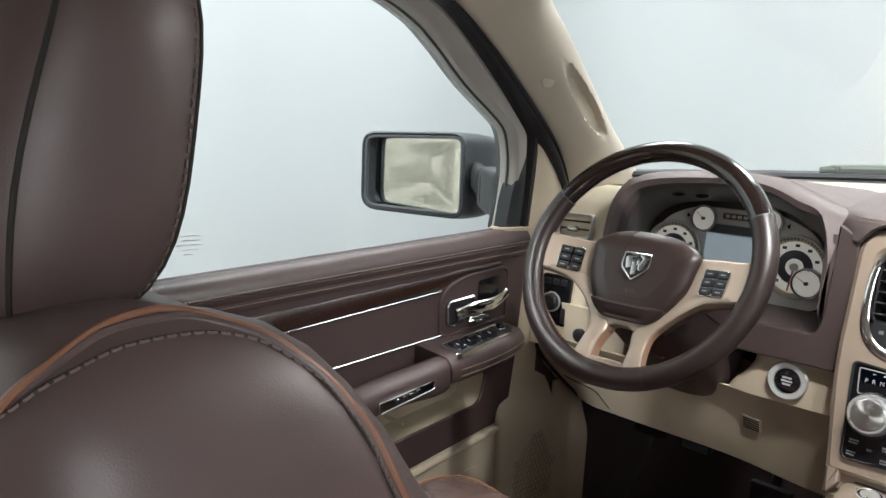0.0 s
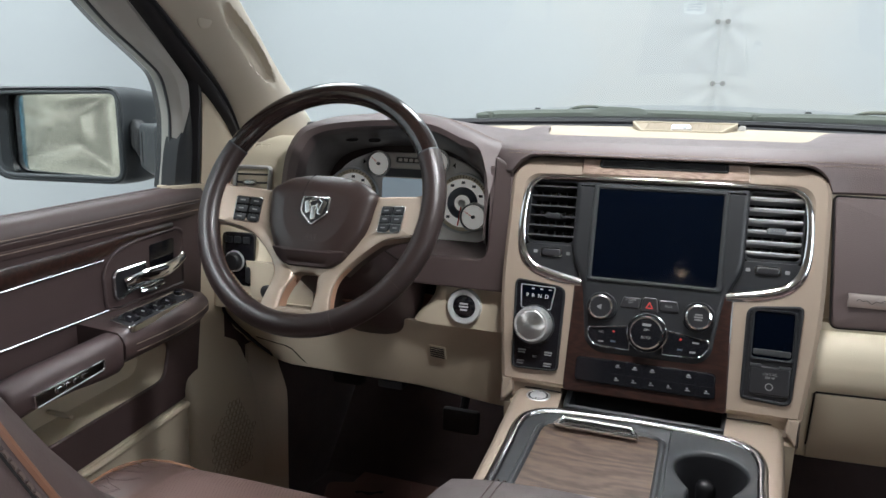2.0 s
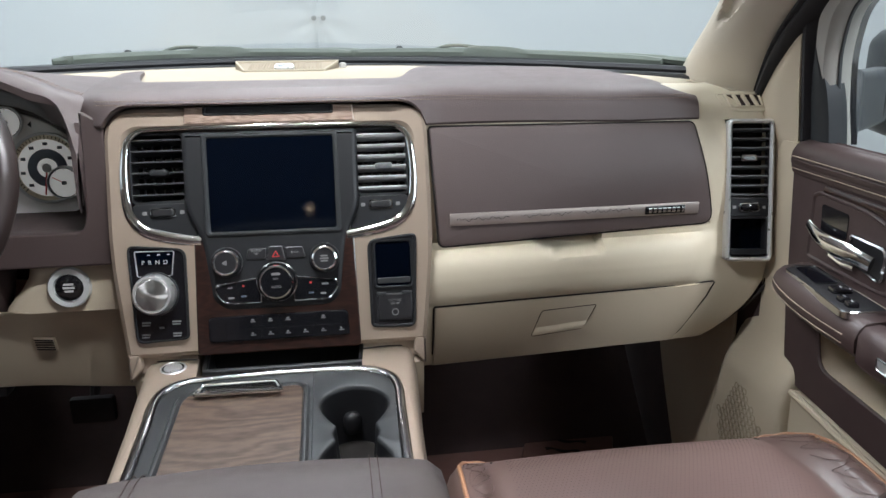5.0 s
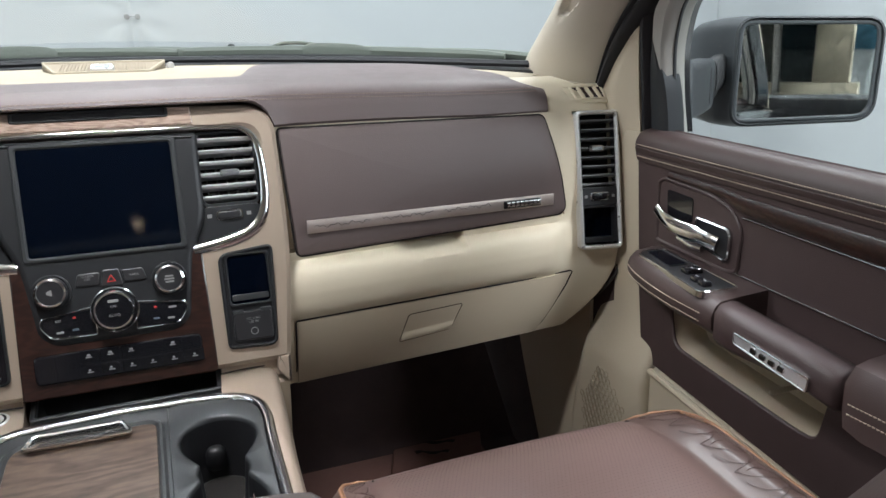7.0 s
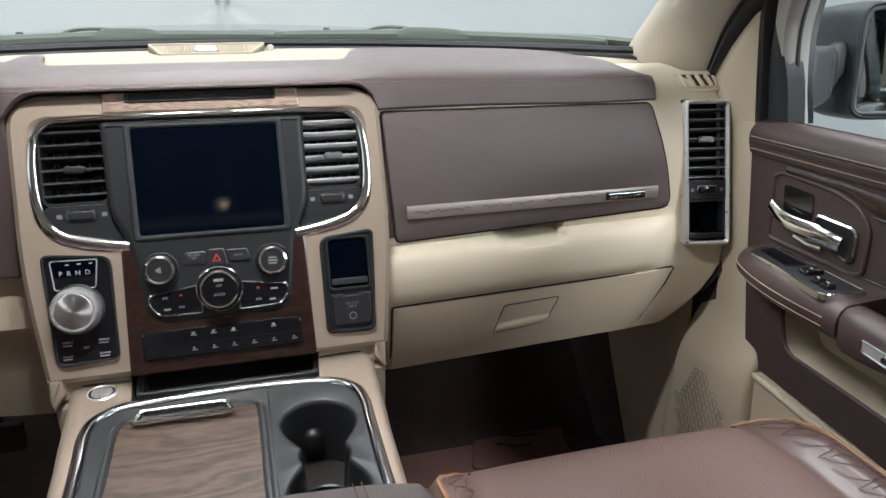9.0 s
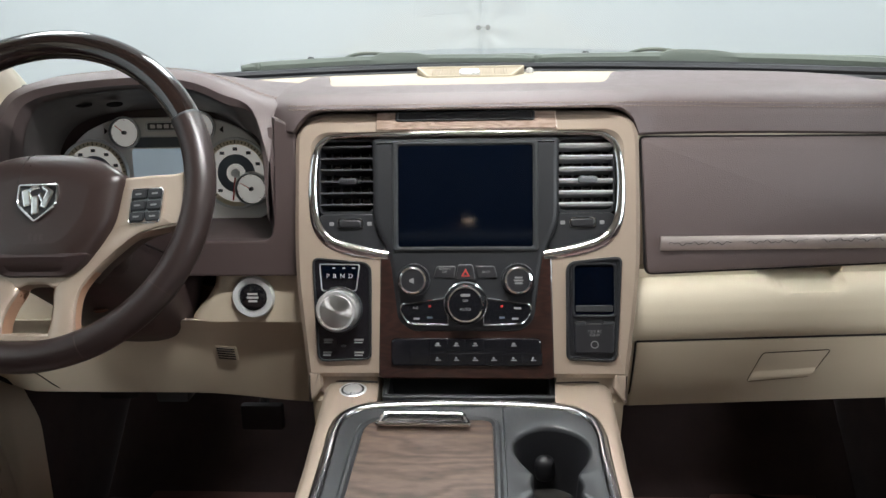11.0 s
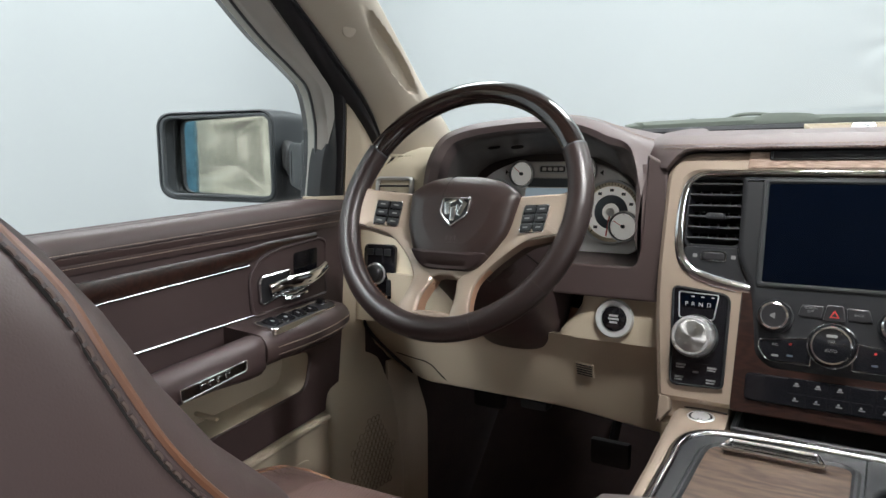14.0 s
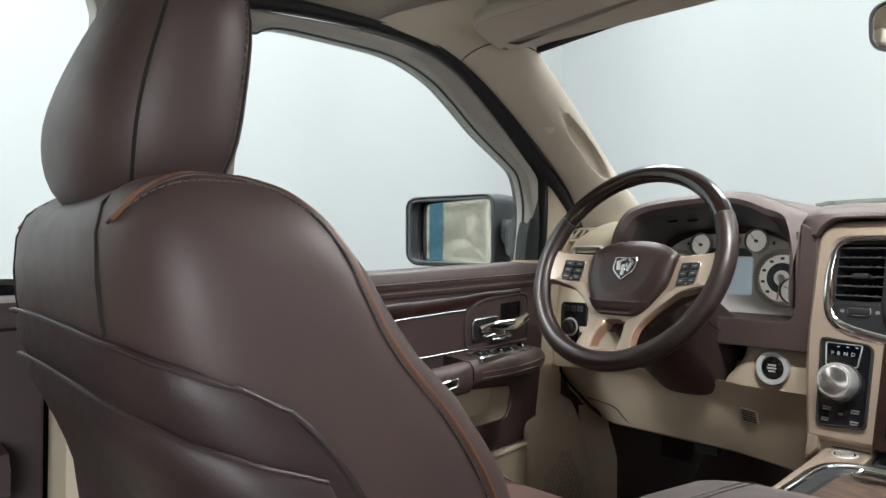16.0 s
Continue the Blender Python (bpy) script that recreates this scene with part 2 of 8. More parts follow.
GAUGEBLUE = mat("slate gauge centre", (0.075, 0.095, 0.12), 0.4, vary=0.1, vscale=14)
LCD = glow("pale display with added glow", (0.50, 0.62, 0.70), 0.22)
INK = mat("dark print", (0.02, 0.02, 0.02), 0.6)
WHITEINK = mat("white print", (0.42, 0.42, 0.42), 0.6)
DIMINK = mat("grey print", (0.20, 0.20, 0.20), 0.6)
REDINK = mat("red needle", (0.55, 0.035, 0.03), 0.5)
MIRROR = mat("mirror glass", (0.90, 0.92, 0.91), 0.015, metal=1.0, vary=0.01, rvary=0.005)
PAINT = mat("black car paint", (0.010, 0.010, 0.012), 0.16, vary=0.1, coat=0.8, rvary=0.03)
MIRRORSHELL = mat("black mirror shell", (0.030, 0.033, 0.036), 0.45, spec=0.35, vary=0.12, bump=0.15, bscale=800)
CURTAIN = mat("white vinyl curtain", (0.345, 0.360, 0.366), 0.55, vary=0.025, vscale=0.7)
ROOMFLOOR = mat("pale grey shop floor", (0.42, 0.42, 0.41), 0.4, vary=0.12, vscale=1.5, bump=0.1, bscale=60)
ROOMWALL = mat("beige hall wall", (0.58, 0.55, 0.46), 0.8, vary=0.05, vscale=0.8)
ROOMCEIL = mat("white hall ceiling", (0.74, 0.75, 0.75), 0.85, vary=0.04, vscale=0.8)
BLUESTEEL = mat("blue painted steel", (0.06, 0.17, 0.24), 0.45, vary=0.1, vscale=3)
EYELET = mat("dull zinc", (0.20, 0.205, 0.21), 0.5, metal=0.4, vary=0.1)
DARKSTEEL = mat("dark grey steel", (0.05, 0.055, 0.06), 0.5, vary=0.1, vscale=3)
WIPER = mat("weathered grey wiper rubber", (0.080, 0.090, 0.074), 0.6, vary=0.2, vscale=10, bump=0.2, bscale=300)
GLASS = pane("window glass")
PRIVACY = pane("dark privacy glass", (0.16, 0.17, 0.17))
TINT = pane("windscreen glass", (0.93, 0.97, 0.955), 0.12)

# ---- helpers for meshes ----
DEG = math.pi / 180


def lerp(a, b, t):
    return a + (b - a) * t


def smooth01(t):
    t = min(1.0, max(0.0, t))
    return t * t * (3 - 2 * t)


def curve(keys, t):
    """A smooth value through sorted (t, value) keys."""
    if t <= keys[0][0]:
        return keys[0][1]
    for (a, va), (b, vb) in zip(keys, keys[1:]):
        if t <= b:
            return lerp(va, vb, smooth01((t - a) / (b - a)) * 0.4 + 0.6 * (t - a) / (b - a))
    return keys[-1][1]


def spline(pts, n=8, closed=False):
    """Catmull-Rom through points."""
    pts = [Vector(p) for p in pts]
    out, m = [], len(pts)
    for i in range(m if closed else m - 1):
        p0, p1, p2, p3 = (pts[(i + k) % m] if closed else pts[min(m - 1, max(0, i + k))] for k in (-1, 0, 1, 2))
        for j in range(n):
            t = j / n
            out.append(0.5 * ((2 * p1) + (p2 - p0) * t + (2 * p0 - 5 * p1 + 4 * p2 - p3) * t * t + (3 * p1 - p0 - 3 * p2 + p3) * t ** 3))
    if not closed:
        out.append(pts[-1])
    return out


def thing(name, base, label, category, group="", kind=""):
    ob = new(name)
    ob.location = base
    ob.empty_display_size = 0.05
    return tagged(ob, label, category, group, kind)


def part(name, bm, material, parent=None, label="", sharp=38):
    """Links a bmesh in world coordinates as one mesh under a thing or a part."""
    bmesh.ops.recalc_face_normals(bm, faces=bm.faces)
    lim = sharp * DEG
    for f in bm.faces:
        f.smooth = True
    for e in bm.edges:
        if len(e.link_faces) == 2 and (e.calc_face_angle(0) > lim or max(len(f.verts) for f in e.link_faces) > 8):
            e.smooth = False
    me = bpy.data.meshes.new(name)
    bm.to_mesh(me)
    bm.free()
    me.materials.append(material)
    ob = new(name, me)
    if parent is not None:
        ob.parent = parent
        if parent.type == "EMPTY":
            ob.matrix_parent_inverse = Matrix.Translation(-parent.location)
    if label:
        ob["label"] = label
    return ob


def solo(name, bm, material, label, category, group="", kind=""):
    return tagged(part(name, bm, material), label, category, group, kind)


def joined(*bms):
    out = bmesh.new()
    for b in bms:
        me = bpy.data.meshes.new("scratch")
        b.to_mesh(me)
        b.free()
        out.from_mesh(me)
        bpy.data.meshes.remove(me)
    return out


def loft(loops, closed=True, cap=True, tip=False):
    """Skin over loops of equal length; closed: each loop is a ring."""
    bm = bmesh.new()
    rows = [[bm.verts.new(p) for p in lp] for lp in loops]
    n = len(rows[0])
    for a, b in zip(rows, rows[1:]):
        for i in range(n if closed else n - 1):
            j = (i + 1) % n
            bm.faces.new((a[i], a[j], b[j], b[i]))
    if tip:
        a, b = rows[0], rows[-1]
        for i in range(n if closed else n - 1):
            j = (i + 1) % n
            bm.faces.new((b[i], b[j], a[j], a[i]))
    if cap and closed and not tip:
        bm.faces.new(rows[0])
        bm.faces.new(rows[-1])
    return bm


def relax(path, rounds=6):
    """Evens out a path."""
    path = [Vector(p) for p in path]
    for _ in range(rounds):
        path = [path[0]] + [(a + b * 2 + c) / 4 for a, b, c in zip(path, path[1:], path[2:])] + [path[-1]]
    return path


def sheet(rows, thick=0.0, way=None):
    """An open grid of points; with a thickness it becomes a closed plate, backed along way."""
    if not thick:
        return loft(rows, closed=False, cap=False)
    w = Vector(way) * thick
    back = [[Vector(p) + w for p in r] for r in rows]
    bm = bmesh.new()
    A = [[bm.verts.new(p) for p in r] for r in rows]
    B = [[bm.verts.new(p) for p in r] for r in back]
    m, n = len(A), len(A[0])
    for i in range(m - 1):
        for j in range(n - 1):
            bm.faces.new((A[i][j], A[i][j + 1], A[i + 1][j + 1], A[i + 1][j]))
            bm.faces.new((B[i][j], B[i + 1][j], B[i + 1][j + 1], B[i][j + 1]))
    rim = [(0, j) for j in range(n)] + [(i, n - 1) for i in range(1, m)] + [(m - 1, j) for j in range(n - 2, -1, -1)] + [(i, 0) for i in range(m - 2, 0, -1)]
    for (a, b), (c, d) in zip(rim, rim[1:] + rim[:1]):
        bm.faces.new((A[a][b], B[a][b], B[c][d], A[c][d]))
    return bm


def rbox(size, centre, r=0.004, seg=2, m=None):
    bm = bmesh.new()
    bmesh.ops.create_cube(bm, size=1)
    for v in bm.verts:
        v.co = Vector([c * s for c, s in zip(v.co, size)])
    if r:
        bmesh.ops.bevel(bm, geom=list(bm.edges), offset=min(r, min(size) * 0.49), segments=seg, profile=0.5, affect="EDGES")
    for v in bm.verts:
        v.co = v.co + Vector(centre)
    if m is not None:
        bmesh.ops.transform(bm, matrix=m, verts=bm.verts)
    return bm


def rrect(cx, cy, w, h, r, n=5):
    out = []
    for sx, sy, a0 in ((1, 1, 0), (-1, 1, 90), (-1, -1, 180), (1, -1, 270)):
        for k in range(n + 1):
            a = (a0 + 90 * k / n) * DEG
            out.append((cx + sx * (w / 2 - r) + r * math.cos(a), cy + sy * (h / 2 - r) + r * math.sin(a)))
    return out


def rpoly(pts, r, n=4):
    """A polygon with rounded corners; r: one radius or one a corner."""
    out, m = [], len(pts)
    for i, p in enumerate(pts):
        p, a, b = Vector(p), Vector(pts[i - 1]), Vector(pts[(i + 1) % m])
        rad = r[i] if isinstance(r, (list, tuple)) else r
        d = min(rad, (a - p).length * 0.45, (b - p).length * 0.45)
        s, e = p + (a - p).normalized() * d, p + (b - p).normalized() * d
        for k in range(n + 1):
            t = k / n
            out.append(tuple(s * (1 - t) ** 2 + p * 2 * t * (1 - t) + e * t * t))
    return out


def shrink(poly, d):
    """Moves a closed outline inwards by d."""
    pts = [Vector(p) for p in poly]
    area = sum(a.x * b.y - b.x * a.y for a, b in zip(pts, pts[1:] + pts[:1]))
    s = 1 if area > 0 else -1
    out = []
    for i, p in enumerate(pts):
        t = pts[(i + 1) % len(pts)] - pts[i - 1]
        t = t.normalized() if t.length > 1e-9 else Vector((1, 0))
        out.append((p.x - s * t.y * d, p.y + s * t.x * d))
    return out


def slab(poly, w0, w1, m, bevel=0.001, seg=2):
    """A plate with a rounded upper rim: outline in the frame m, from depth w0 to w1."""
    loops = [[m @ Vector((*p, w0)) for p in poly]]
    for k in range(seg + 1):
        a = k / seg * 90 * DEG
        q = shrink(poly, bevel * (1 - math.cos(a))) if k else poly
        loops.append([m @ Vector((*p, w1 - bevel + bevel * math.sin(a))) for p in q])
    return loft(loops)


def ring(outer, inner, w0, w1, m, bevel=0.001):
    """A flat frame between two outlines with the same number of points."""
    o2, i2 = shrink(outer, bevel), shrink(inner, -bevel)
    stack = ((outer, w0), (outer, w1 - bevel), (o2, w1), (i2, w1), (inner, w1 - bevel), (inner, w0))
    return loft([[m @ Vector((*p, w)) for p in q] for q, w in stack], tip=True)


def tube(path, r, n=8, closed=False, flat=1.0, up=None):
    """A round cord along a path; r: one radius or one a point; flat squeezes it along its second axis."""
    path = [Vector(p) for p in path]
    m = len(path)
    loops, nrm = [], None
    for i, p in enumerate(path):
        a, b = (path[i - 1], path[(i + 1) % m]) if closed else (path[max(0, i - 1)], path[min(m - 1, i + 1)])
        t = (b - a).normalized()
        if up is not None:
            nrm = (Vector(up) - t * t.dot(Vector(up))).normalized()
        elif nrm is None:
            nrm = t.orthogonal().normalized()
        else:
            nrm = (nrm - t * t.dot(nrm)).normalized()
        bi = t.cross(nrm)
        rad = r[i] if isinstance(r, (list, tuple)) else r
        loops.append([p + nrm * (rad * flat * math.cos(k / n * 2 * math.pi)) + bi * (rad * math.sin(k / n * 2 * math.pi)) for k in range(n)])
    return loft(loops, cap=not closed, tip=closed)


def lathe(profile, n, m):
    """Turns (radius, height) about the frame's own third axis."""
    loops = []
    for rad, h in profile:
        loops.append([m @ Vector((max(rad, 1e-5) * math.cos(k / n * 2 * math.pi), max(rad, 1e-5) * math.sin(k / n * 2 * math.pi), h)) for k in range(n)])
    return loft(loops)


def dashes(path, length=0.004, gap=0.0032, r=0.0007, lift=(0, 0, 0)):
    """A row of thread stitches along a path."""
    path = [Vector(p) + Vector(lift) for p in path]
    out, d, on, start = [], 0.0, True, path[0]
    for a, b in zip(path, path[1:]):
        seg, pos = (b - a).length, 0.0
        while seg - pos > 1e-9:
            step = min((length if on else gap) - d, seg - pos)
            pos += step
            d += step
            if d >= (length if on else gap) - 1e-9:
                q = a.lerp(b, pos / seg)
                if on:
                    out.append((start, q))
                start, on, d = q, not on, 0.0
    bm = bmesh.new()
    for s, e in out:
        t = (e - s).normalized()
        u = t.orthogonal().normalized() * r
        v = t.cross(u).normalized() * r
        ends = [[bm.verts.new(c + w) for w in (u, v, -u, -v)] for c in (s, s.lerp(e, 0.5) + u * 0.5, e)]
        for p, q in zip(ends, ends[1:]):
            for i in range(4):
                bm.faces.new((p[i], p[(i + 1) % 4], q[(i + 1) % 4], q[i]))
        bm.faces.new(ends[0])
        bm.faces.new(ends[-1])
    return bm


def lettering(name, text, m, size, material, parent, label=""):
    cu = bpy.data.curves.new(name, "FONT")
    cu.body, cu.size, cu.align_x, cu.align_y, cu.extrude = text, size, "CENTER", "CENTER", 0.0002
    cu.materials.append(material)
    ob = new(name, cu)
    ob.parent = parent
    if parent.type == "EMPTY":
        ob.matrix_parent_inverse = Matrix.Translation(-parent.location)
    ob.matrix_basis = m
    if label:
        ob["label"] = label
    return ob


def basis(o, ex, ey, ez=None):
    ex, ey = Vector(ex).normalized(), Vector(ey).normalized()
    ez = Vector(ez).normalized() if ez is not None else ex.cross(ey)
    m = Matrix((ex, ey, ez)).transposed().to_4x4()
    m.translation = Vector(o)
    return m


def at(m, x, y, z=0.0):
    return m @ Matrix.Translation((x, y, z))

# ---- the hall round the truck ----
GZ = -0.52


def curtain_rows(p0, p1, z0, z1, nu, nv, amp, seam=None):
    """A hanging sheet from p0 to p1 with soft folds; seam: distance along it of a laced joint that pulls it into creases."""
    p0, p1 = Vector((*p0, 0)), Vector((*p1, 0))
    along = (p1 - p0).normalized()
    out = along.cross(Vector((0, 0, 1)))
    length, rows = (p1 - p0).length, []
    for j in range(nv + 1):
        z = lerp(z0, z1, j / nv)
        row = []
        for i in range(nu + 1):
            s = length * i / nu
            d = amp * (noise.noise((s * 0.6, z * 0.12, 3.0)) + 0.4 * noise.noise((s * 1.7, z * 0.3, 9.0)))
            if seam is not None:
                q = s - seam
                near = math.exp(-((q / 0.35) ** 2))
                d += 0.020 * math.exp(-abs(q) / 0.02)
                for gz in (0.593, 0.898, 1.203, 1.508, 1.813, 2.118):
                    a = math.atan2(z - gz, abs(q) + 0.004)
                    rad = math.hypot(q, z - gz)
                    d += (0.008 if z < gz else 0.0045) * near * math.cos(a * 7) * (1 - math.exp(-rad / 0.03)) * math.exp(-rad / 0.16)
            p = p0 + along * s + out * d
            row.append((p.x, p.y, z))
        rows.append(row)
    return rows


solo("ground", rbox((40, 40, 0.1), (0, -6, GZ - 0.05), 0), ROOMFLOOR, "pale grey painted concrete shop floor", "floor", kind="structure")
solo("curtain_front", sheet(curtain_rows((-3.4, 3.01), (3.6, 3.01), GZ, 3.8, 560, 200, 0.05, 3.43), 0.004, (0, 1, 0)), CURTAIN, "white vinyl studio curtain with a laced seam", "curtain", kind="structure")
solo("curtain_left", sheet(curtain_rows((-3.4, -3.6), (-3.4, 3.01), GZ, 3.8, 120, 20, 0.10), 0.004, (-1, 0, 0)), CURTAIN, "white vinyl studio curtain with soft folds", "curtain", kind="structure")
solo("curtain_right", sheet(curtain_rows((3.6, 3.01), (3.6, -2.2), GZ, 3.8, 120, 20, 0.10), 0.004, (1, 0, 0)), CURTAIN, "white vinyl studio curtain with soft folds", "curtain", kind="structure")
solo("hall_ceiling", rbox((18.2, 11.8, 0.1), (0, -1.5, 3.86), 0), ROOMCEIL, "white painted hall ceiling", "ceiling", kind="structure")
for nm, size, c in (("wall_north", (18, 0.1, 4.4), (0, 4.3, 1.65)), ("wall_west", (0.1, 11.6, 4.4), (-9.0, -1.5, 1.65)), ("wall_east", (0.1, 11.6, 4.4), (9.0, -1.5, 1.65)), ("wall_south_left", (7.8, 0.1, 4.4), (-5.1, -7.3, 1.65)), ("wall_south_right", (4.6, 0.1, 4.4), (6.7, -7.3, 1.65)), ("wall_south_top", (5.6, 0.1, 0.7), (1.6, -7.3, 3.5))):
    solo(nm, rbox(size, c, 0), ROOMWALL, "plain beige hall wall", "wall", kind="structure")
yard = thing("backdrop", (1.0, -13.9, GZ), "white building with a blue band across the yard", "building", kind="structure")
part("wall", rbox((24, 0.3, 5.0), (1.0, -14.0, 1.9), 0), ROOMCEIL, yard)
part("band", rbox((24, 0.05, 0.55), (1.0, -13.82, 1.15), 0), BLUESTEEL, yard)

# laced seam of the front curtain
SEAMX = 0.032
for gz in (1.203, 1.508):
    lace = thing("curtain_lacing", (SEAMX, 2.99, gz), "pair of metal eyelets laced with a short cord", "eyelet", "eyelets of the curtain seam")
    for s in (-1, 1):
        mm = basis((SEAMX + s * 0.024, 2.985, gz), (1, 0, 0), (0, 0, 1), (0, -1, 0))
        part("eyelet", lathe(((0.006, 0), (0.012, 0), (0.013, 0.003), (0.011, 0.005), (0.007, 0.004), (0.006, 0.001)), 20, mm), EYELET, lace)
    part("cord", tube([(SEAMX - 0.024, 2.978, gz), (SEAMX, 2.974, gz + 0.001), (SEAMX + 0.024, 2.978, gz)], 0.0014, 6), EYELET, lace)

# fixtures on the ceiling
for lx, ly, _ in LAMPS:
    fx = thing("ceiling_light", (lx, ly, 3.74), "white framed rectangular ceiling light panel", "light", "ceiling lights")
    mm = basis((lx, ly, 3.74), (1, 0, 0), (0, 1, 0))
    part("frame", ring(rrect(0, 0, 0.82, 2.32, 0.03), rrect(0, 0, 0.72, 2.22, 0.02), 0, 0.07, mm, 0.004), ROOMCEIL, fx)
    part("back_plate", rbox((0.8, 2.3, 0.02), (lx, ly, 3.80), 0), ROOMCEIL, fx)

# unseen bezels round the added headliner lamps
for lx, ly, sx, sy, _, _ in CABLAMPS:
    fx = thing("added_lamp_bezel", (lx, ly, 1.372), "small dark bezel round a lamp added in the cab headliner", "light", "lamps of the headliner")
    part("bezel", ring(rrect(0, 0, sx + 0.03, sy + 0.03, 0.015), rrect(0, 0, sx + 0.006, sy + 0.006, 0.01), -0.02, 0.012, basis((lx, ly, 1.358), (1, 0, 0), (0, -1, 0)), 0.003), GRAPHITE, fx)

# steelwork of the hall behind the truck
for x, y, w, m_, lab in ((-2.62, -7.16, 0.16, BLUESTEEL, "blue painted steel column"), (4.6, -6.6, 0.3, BLUESTEEL, "blue painted steel column")):
    solo("steel_column", rbox((w, w, 4.3), (x, y, GZ + 2.15), 0.01), m_, lab, "column", "columns of the hall")

# ---- the cab: floor, firewall, roof, pillars, glass ----
FZ = 0.12
solo("floor", rbox((1.56, 3.1, 0.05), (0, -0.80, FZ - 0.025), 0.01), CARPET, "dark brown carpeted cab floor", "floor", kind="structure")
solo("firewall", sheet([[(x, 0.72 - 0.0 * x, z) if z > 0.45 else (x, 0.72 - (0.45 - z) * 0.9, z) for x in (-0.78, -0.4, 0, 0.4, 0.78)] for z in (0.10, 0.28, 0.45, 0.7, 0.93)], 0.03, (0, 1, 0)), CARPET, "dark carpeted firewall and toe board", "firewall", kind="structure")
solo("transmission_tunnel", loft([[(s * w, y, z) for s, w, z in ((-1, 0.21, 0.11), (-1, 0.17, 0.24), (-1, 0.10, 0.30), (1, 0.10, 0.30), (1, 0.17, 0.24), (1, 0.21, 0.11))] for y in (0.70, 0.2, -0.3)]), CARPET, "dark carpeted tunnel under the console", "floor", kind="structure")


def ws_low(x):
    q = (x / 0.74) ** 2
    return Vector((x, 0.66 - 0.40 * q, 1.000 - 0.025 * q))


def ws_top(x):
    q = (x / 0.62) ** 2
    return Vector((x, -0.08 - 0.10 * q, 1.335 - 0.060 * q))


NWS = 24
ws_rows = []
for j in range(9):
    t = j / 8
    row = []
    for i in range(NWS + 1):
        u = lerp(-1, 1, i / NWS)
        a, b = ws_low(0.765 * u), ws_top(0.66 * u)
        p = a.lerp(b, t)
        row.append(p + Vector((0, 0.35, 1)).normalized() * 0.03 * math.sin(math.pi * t))
    ws_rows.append(row)
ws = thing("window_1", (0, 0.64, 0.99), "clear laminated windscreen with a black border", "windscreen", kind="structure")
g = part("pane", sheet(ws_rows), TINT, ws)
g.visible_shadow = False
rim = [Vector(p) for p in ws_rows[0]] + [Vector(r_[-1]) for r_ in ws_rows[1:]] + [Vector(p) for p in reversed(ws_rows[-1][:-1])] + [Vector(r_[0]) for r_ in reversed(ws_rows[1:-1])]
part("gasket", tube(rim, 0.007, 6, closed=True), SEAL, ws)

# cowl below the windscreen, outside
cowl = [[ws_low(x) + Vector((0, d, h)) for x in [lerp(-0.80, 0.80, i / 20) for i in range(21)]] for d, h in ((-0.02, -0.012), (0.05, -0.004), (0.16, 0.010), (0.22, 0.0), (0.30, -0.03))]
solo("cowl", sheet(cowl, 0.02, (0, 0, -1)), BLACK, "black plastic cowl under the windscreen", "cowl", kind="structure")
hood = [[(x, y, 1.0 - 0.03 * (y - 0.85) ** 2 * 2 - 0.09 * (x / 0.85) ** 4 - 0.035) for x in [lerp(-0.86, 0.86, i / 16) for i in range(17)]] for y in (0.92, 1.1, 1.4, 1.7, 1.95)]
solo("hood", sheet(hood, 0.03, (0, 0, -1)), PAINT, "glossy black engine hood", "hood", kind="structure")

# roof lining
ROOF = []
for y in [lerp(-0.10, -2.3, k / 22) for k in range(23)]:
    row = []
    for i in range(21):
        u = lerp(-1, 1, i / 20)
        x = 0.705 * u
        drop = 0.118 * abs(u) ** 5
        z = 1.385 - drop
        if y > -0.55:
            e = smooth01((y + 0.55) / 0.40)
            a = ws_top(0.66 * u)
            x = lerp(x, a.x, e)
            z = lerp(z, a.z + 0.006, e)
        yy = y
        if y > -0.30:
            yy = lerp(y, ws_top(0.66 * u).y, smooth01((y + 0.30) / 0.20))
        row.append((x, yy, z))
    ROOF.append(row)
solo("ceiling", sheet(ROOF, 0.03, (0, 0, 1)), HEADLINER, "beige cloth headliner of the cab", "headliner", kind="structure")
solo("roof_skin", sheet([[(p[0] * 1.06, p[1] - 0.0, p[2] + 0.05) for p in r_] for r_ in ROOF], 0.01, (0, 0, 1)), PAINT, "glossy black truck roof", "roof", kind="structure")
bw = thing("wall_back", (0, -2.3, 0.1), "beige rear cab wall with a window opening", "wall", kind="structure")
part("lower_panel", rbox((1.56, 0.04, 0.72), (0, -2.3, 0.46), 0.005), CREAM, bw)
for s in (-1, 1):
    part("corner_panel", rbox((0.16, 0.04, 0.53), (s * 0.66, -2.3, 1.085), 0.005), CREAM, bw)
part("rear_glass", rbox((1.16, 0.006, 0.53), (0, -2.3, 1.085), 0), PRIVACY, bw, "dark tinted rear window")


def door_x(z):
    """Half width of the door glass at a height."""
    return 0.815 - 0.25 * max(0.0, z - 0.87)


WIN = [(-0.052, 0.868), (-0.057, 0.92), (-0.069, 0.98), (-0.084, 1.018), (-0.108, 1.055), (-0.144, 1.078), (-0.233, 1.124), (-0.318, 1.177), (-0.378, 1.208), (-0.463, 1.2315), (-0.577, 1.2365), (-0.678, 1.236), (-0.716, 1.222), (-0.73, 1.2), (-0.732, 1.0), (-0.73, 0.825)]
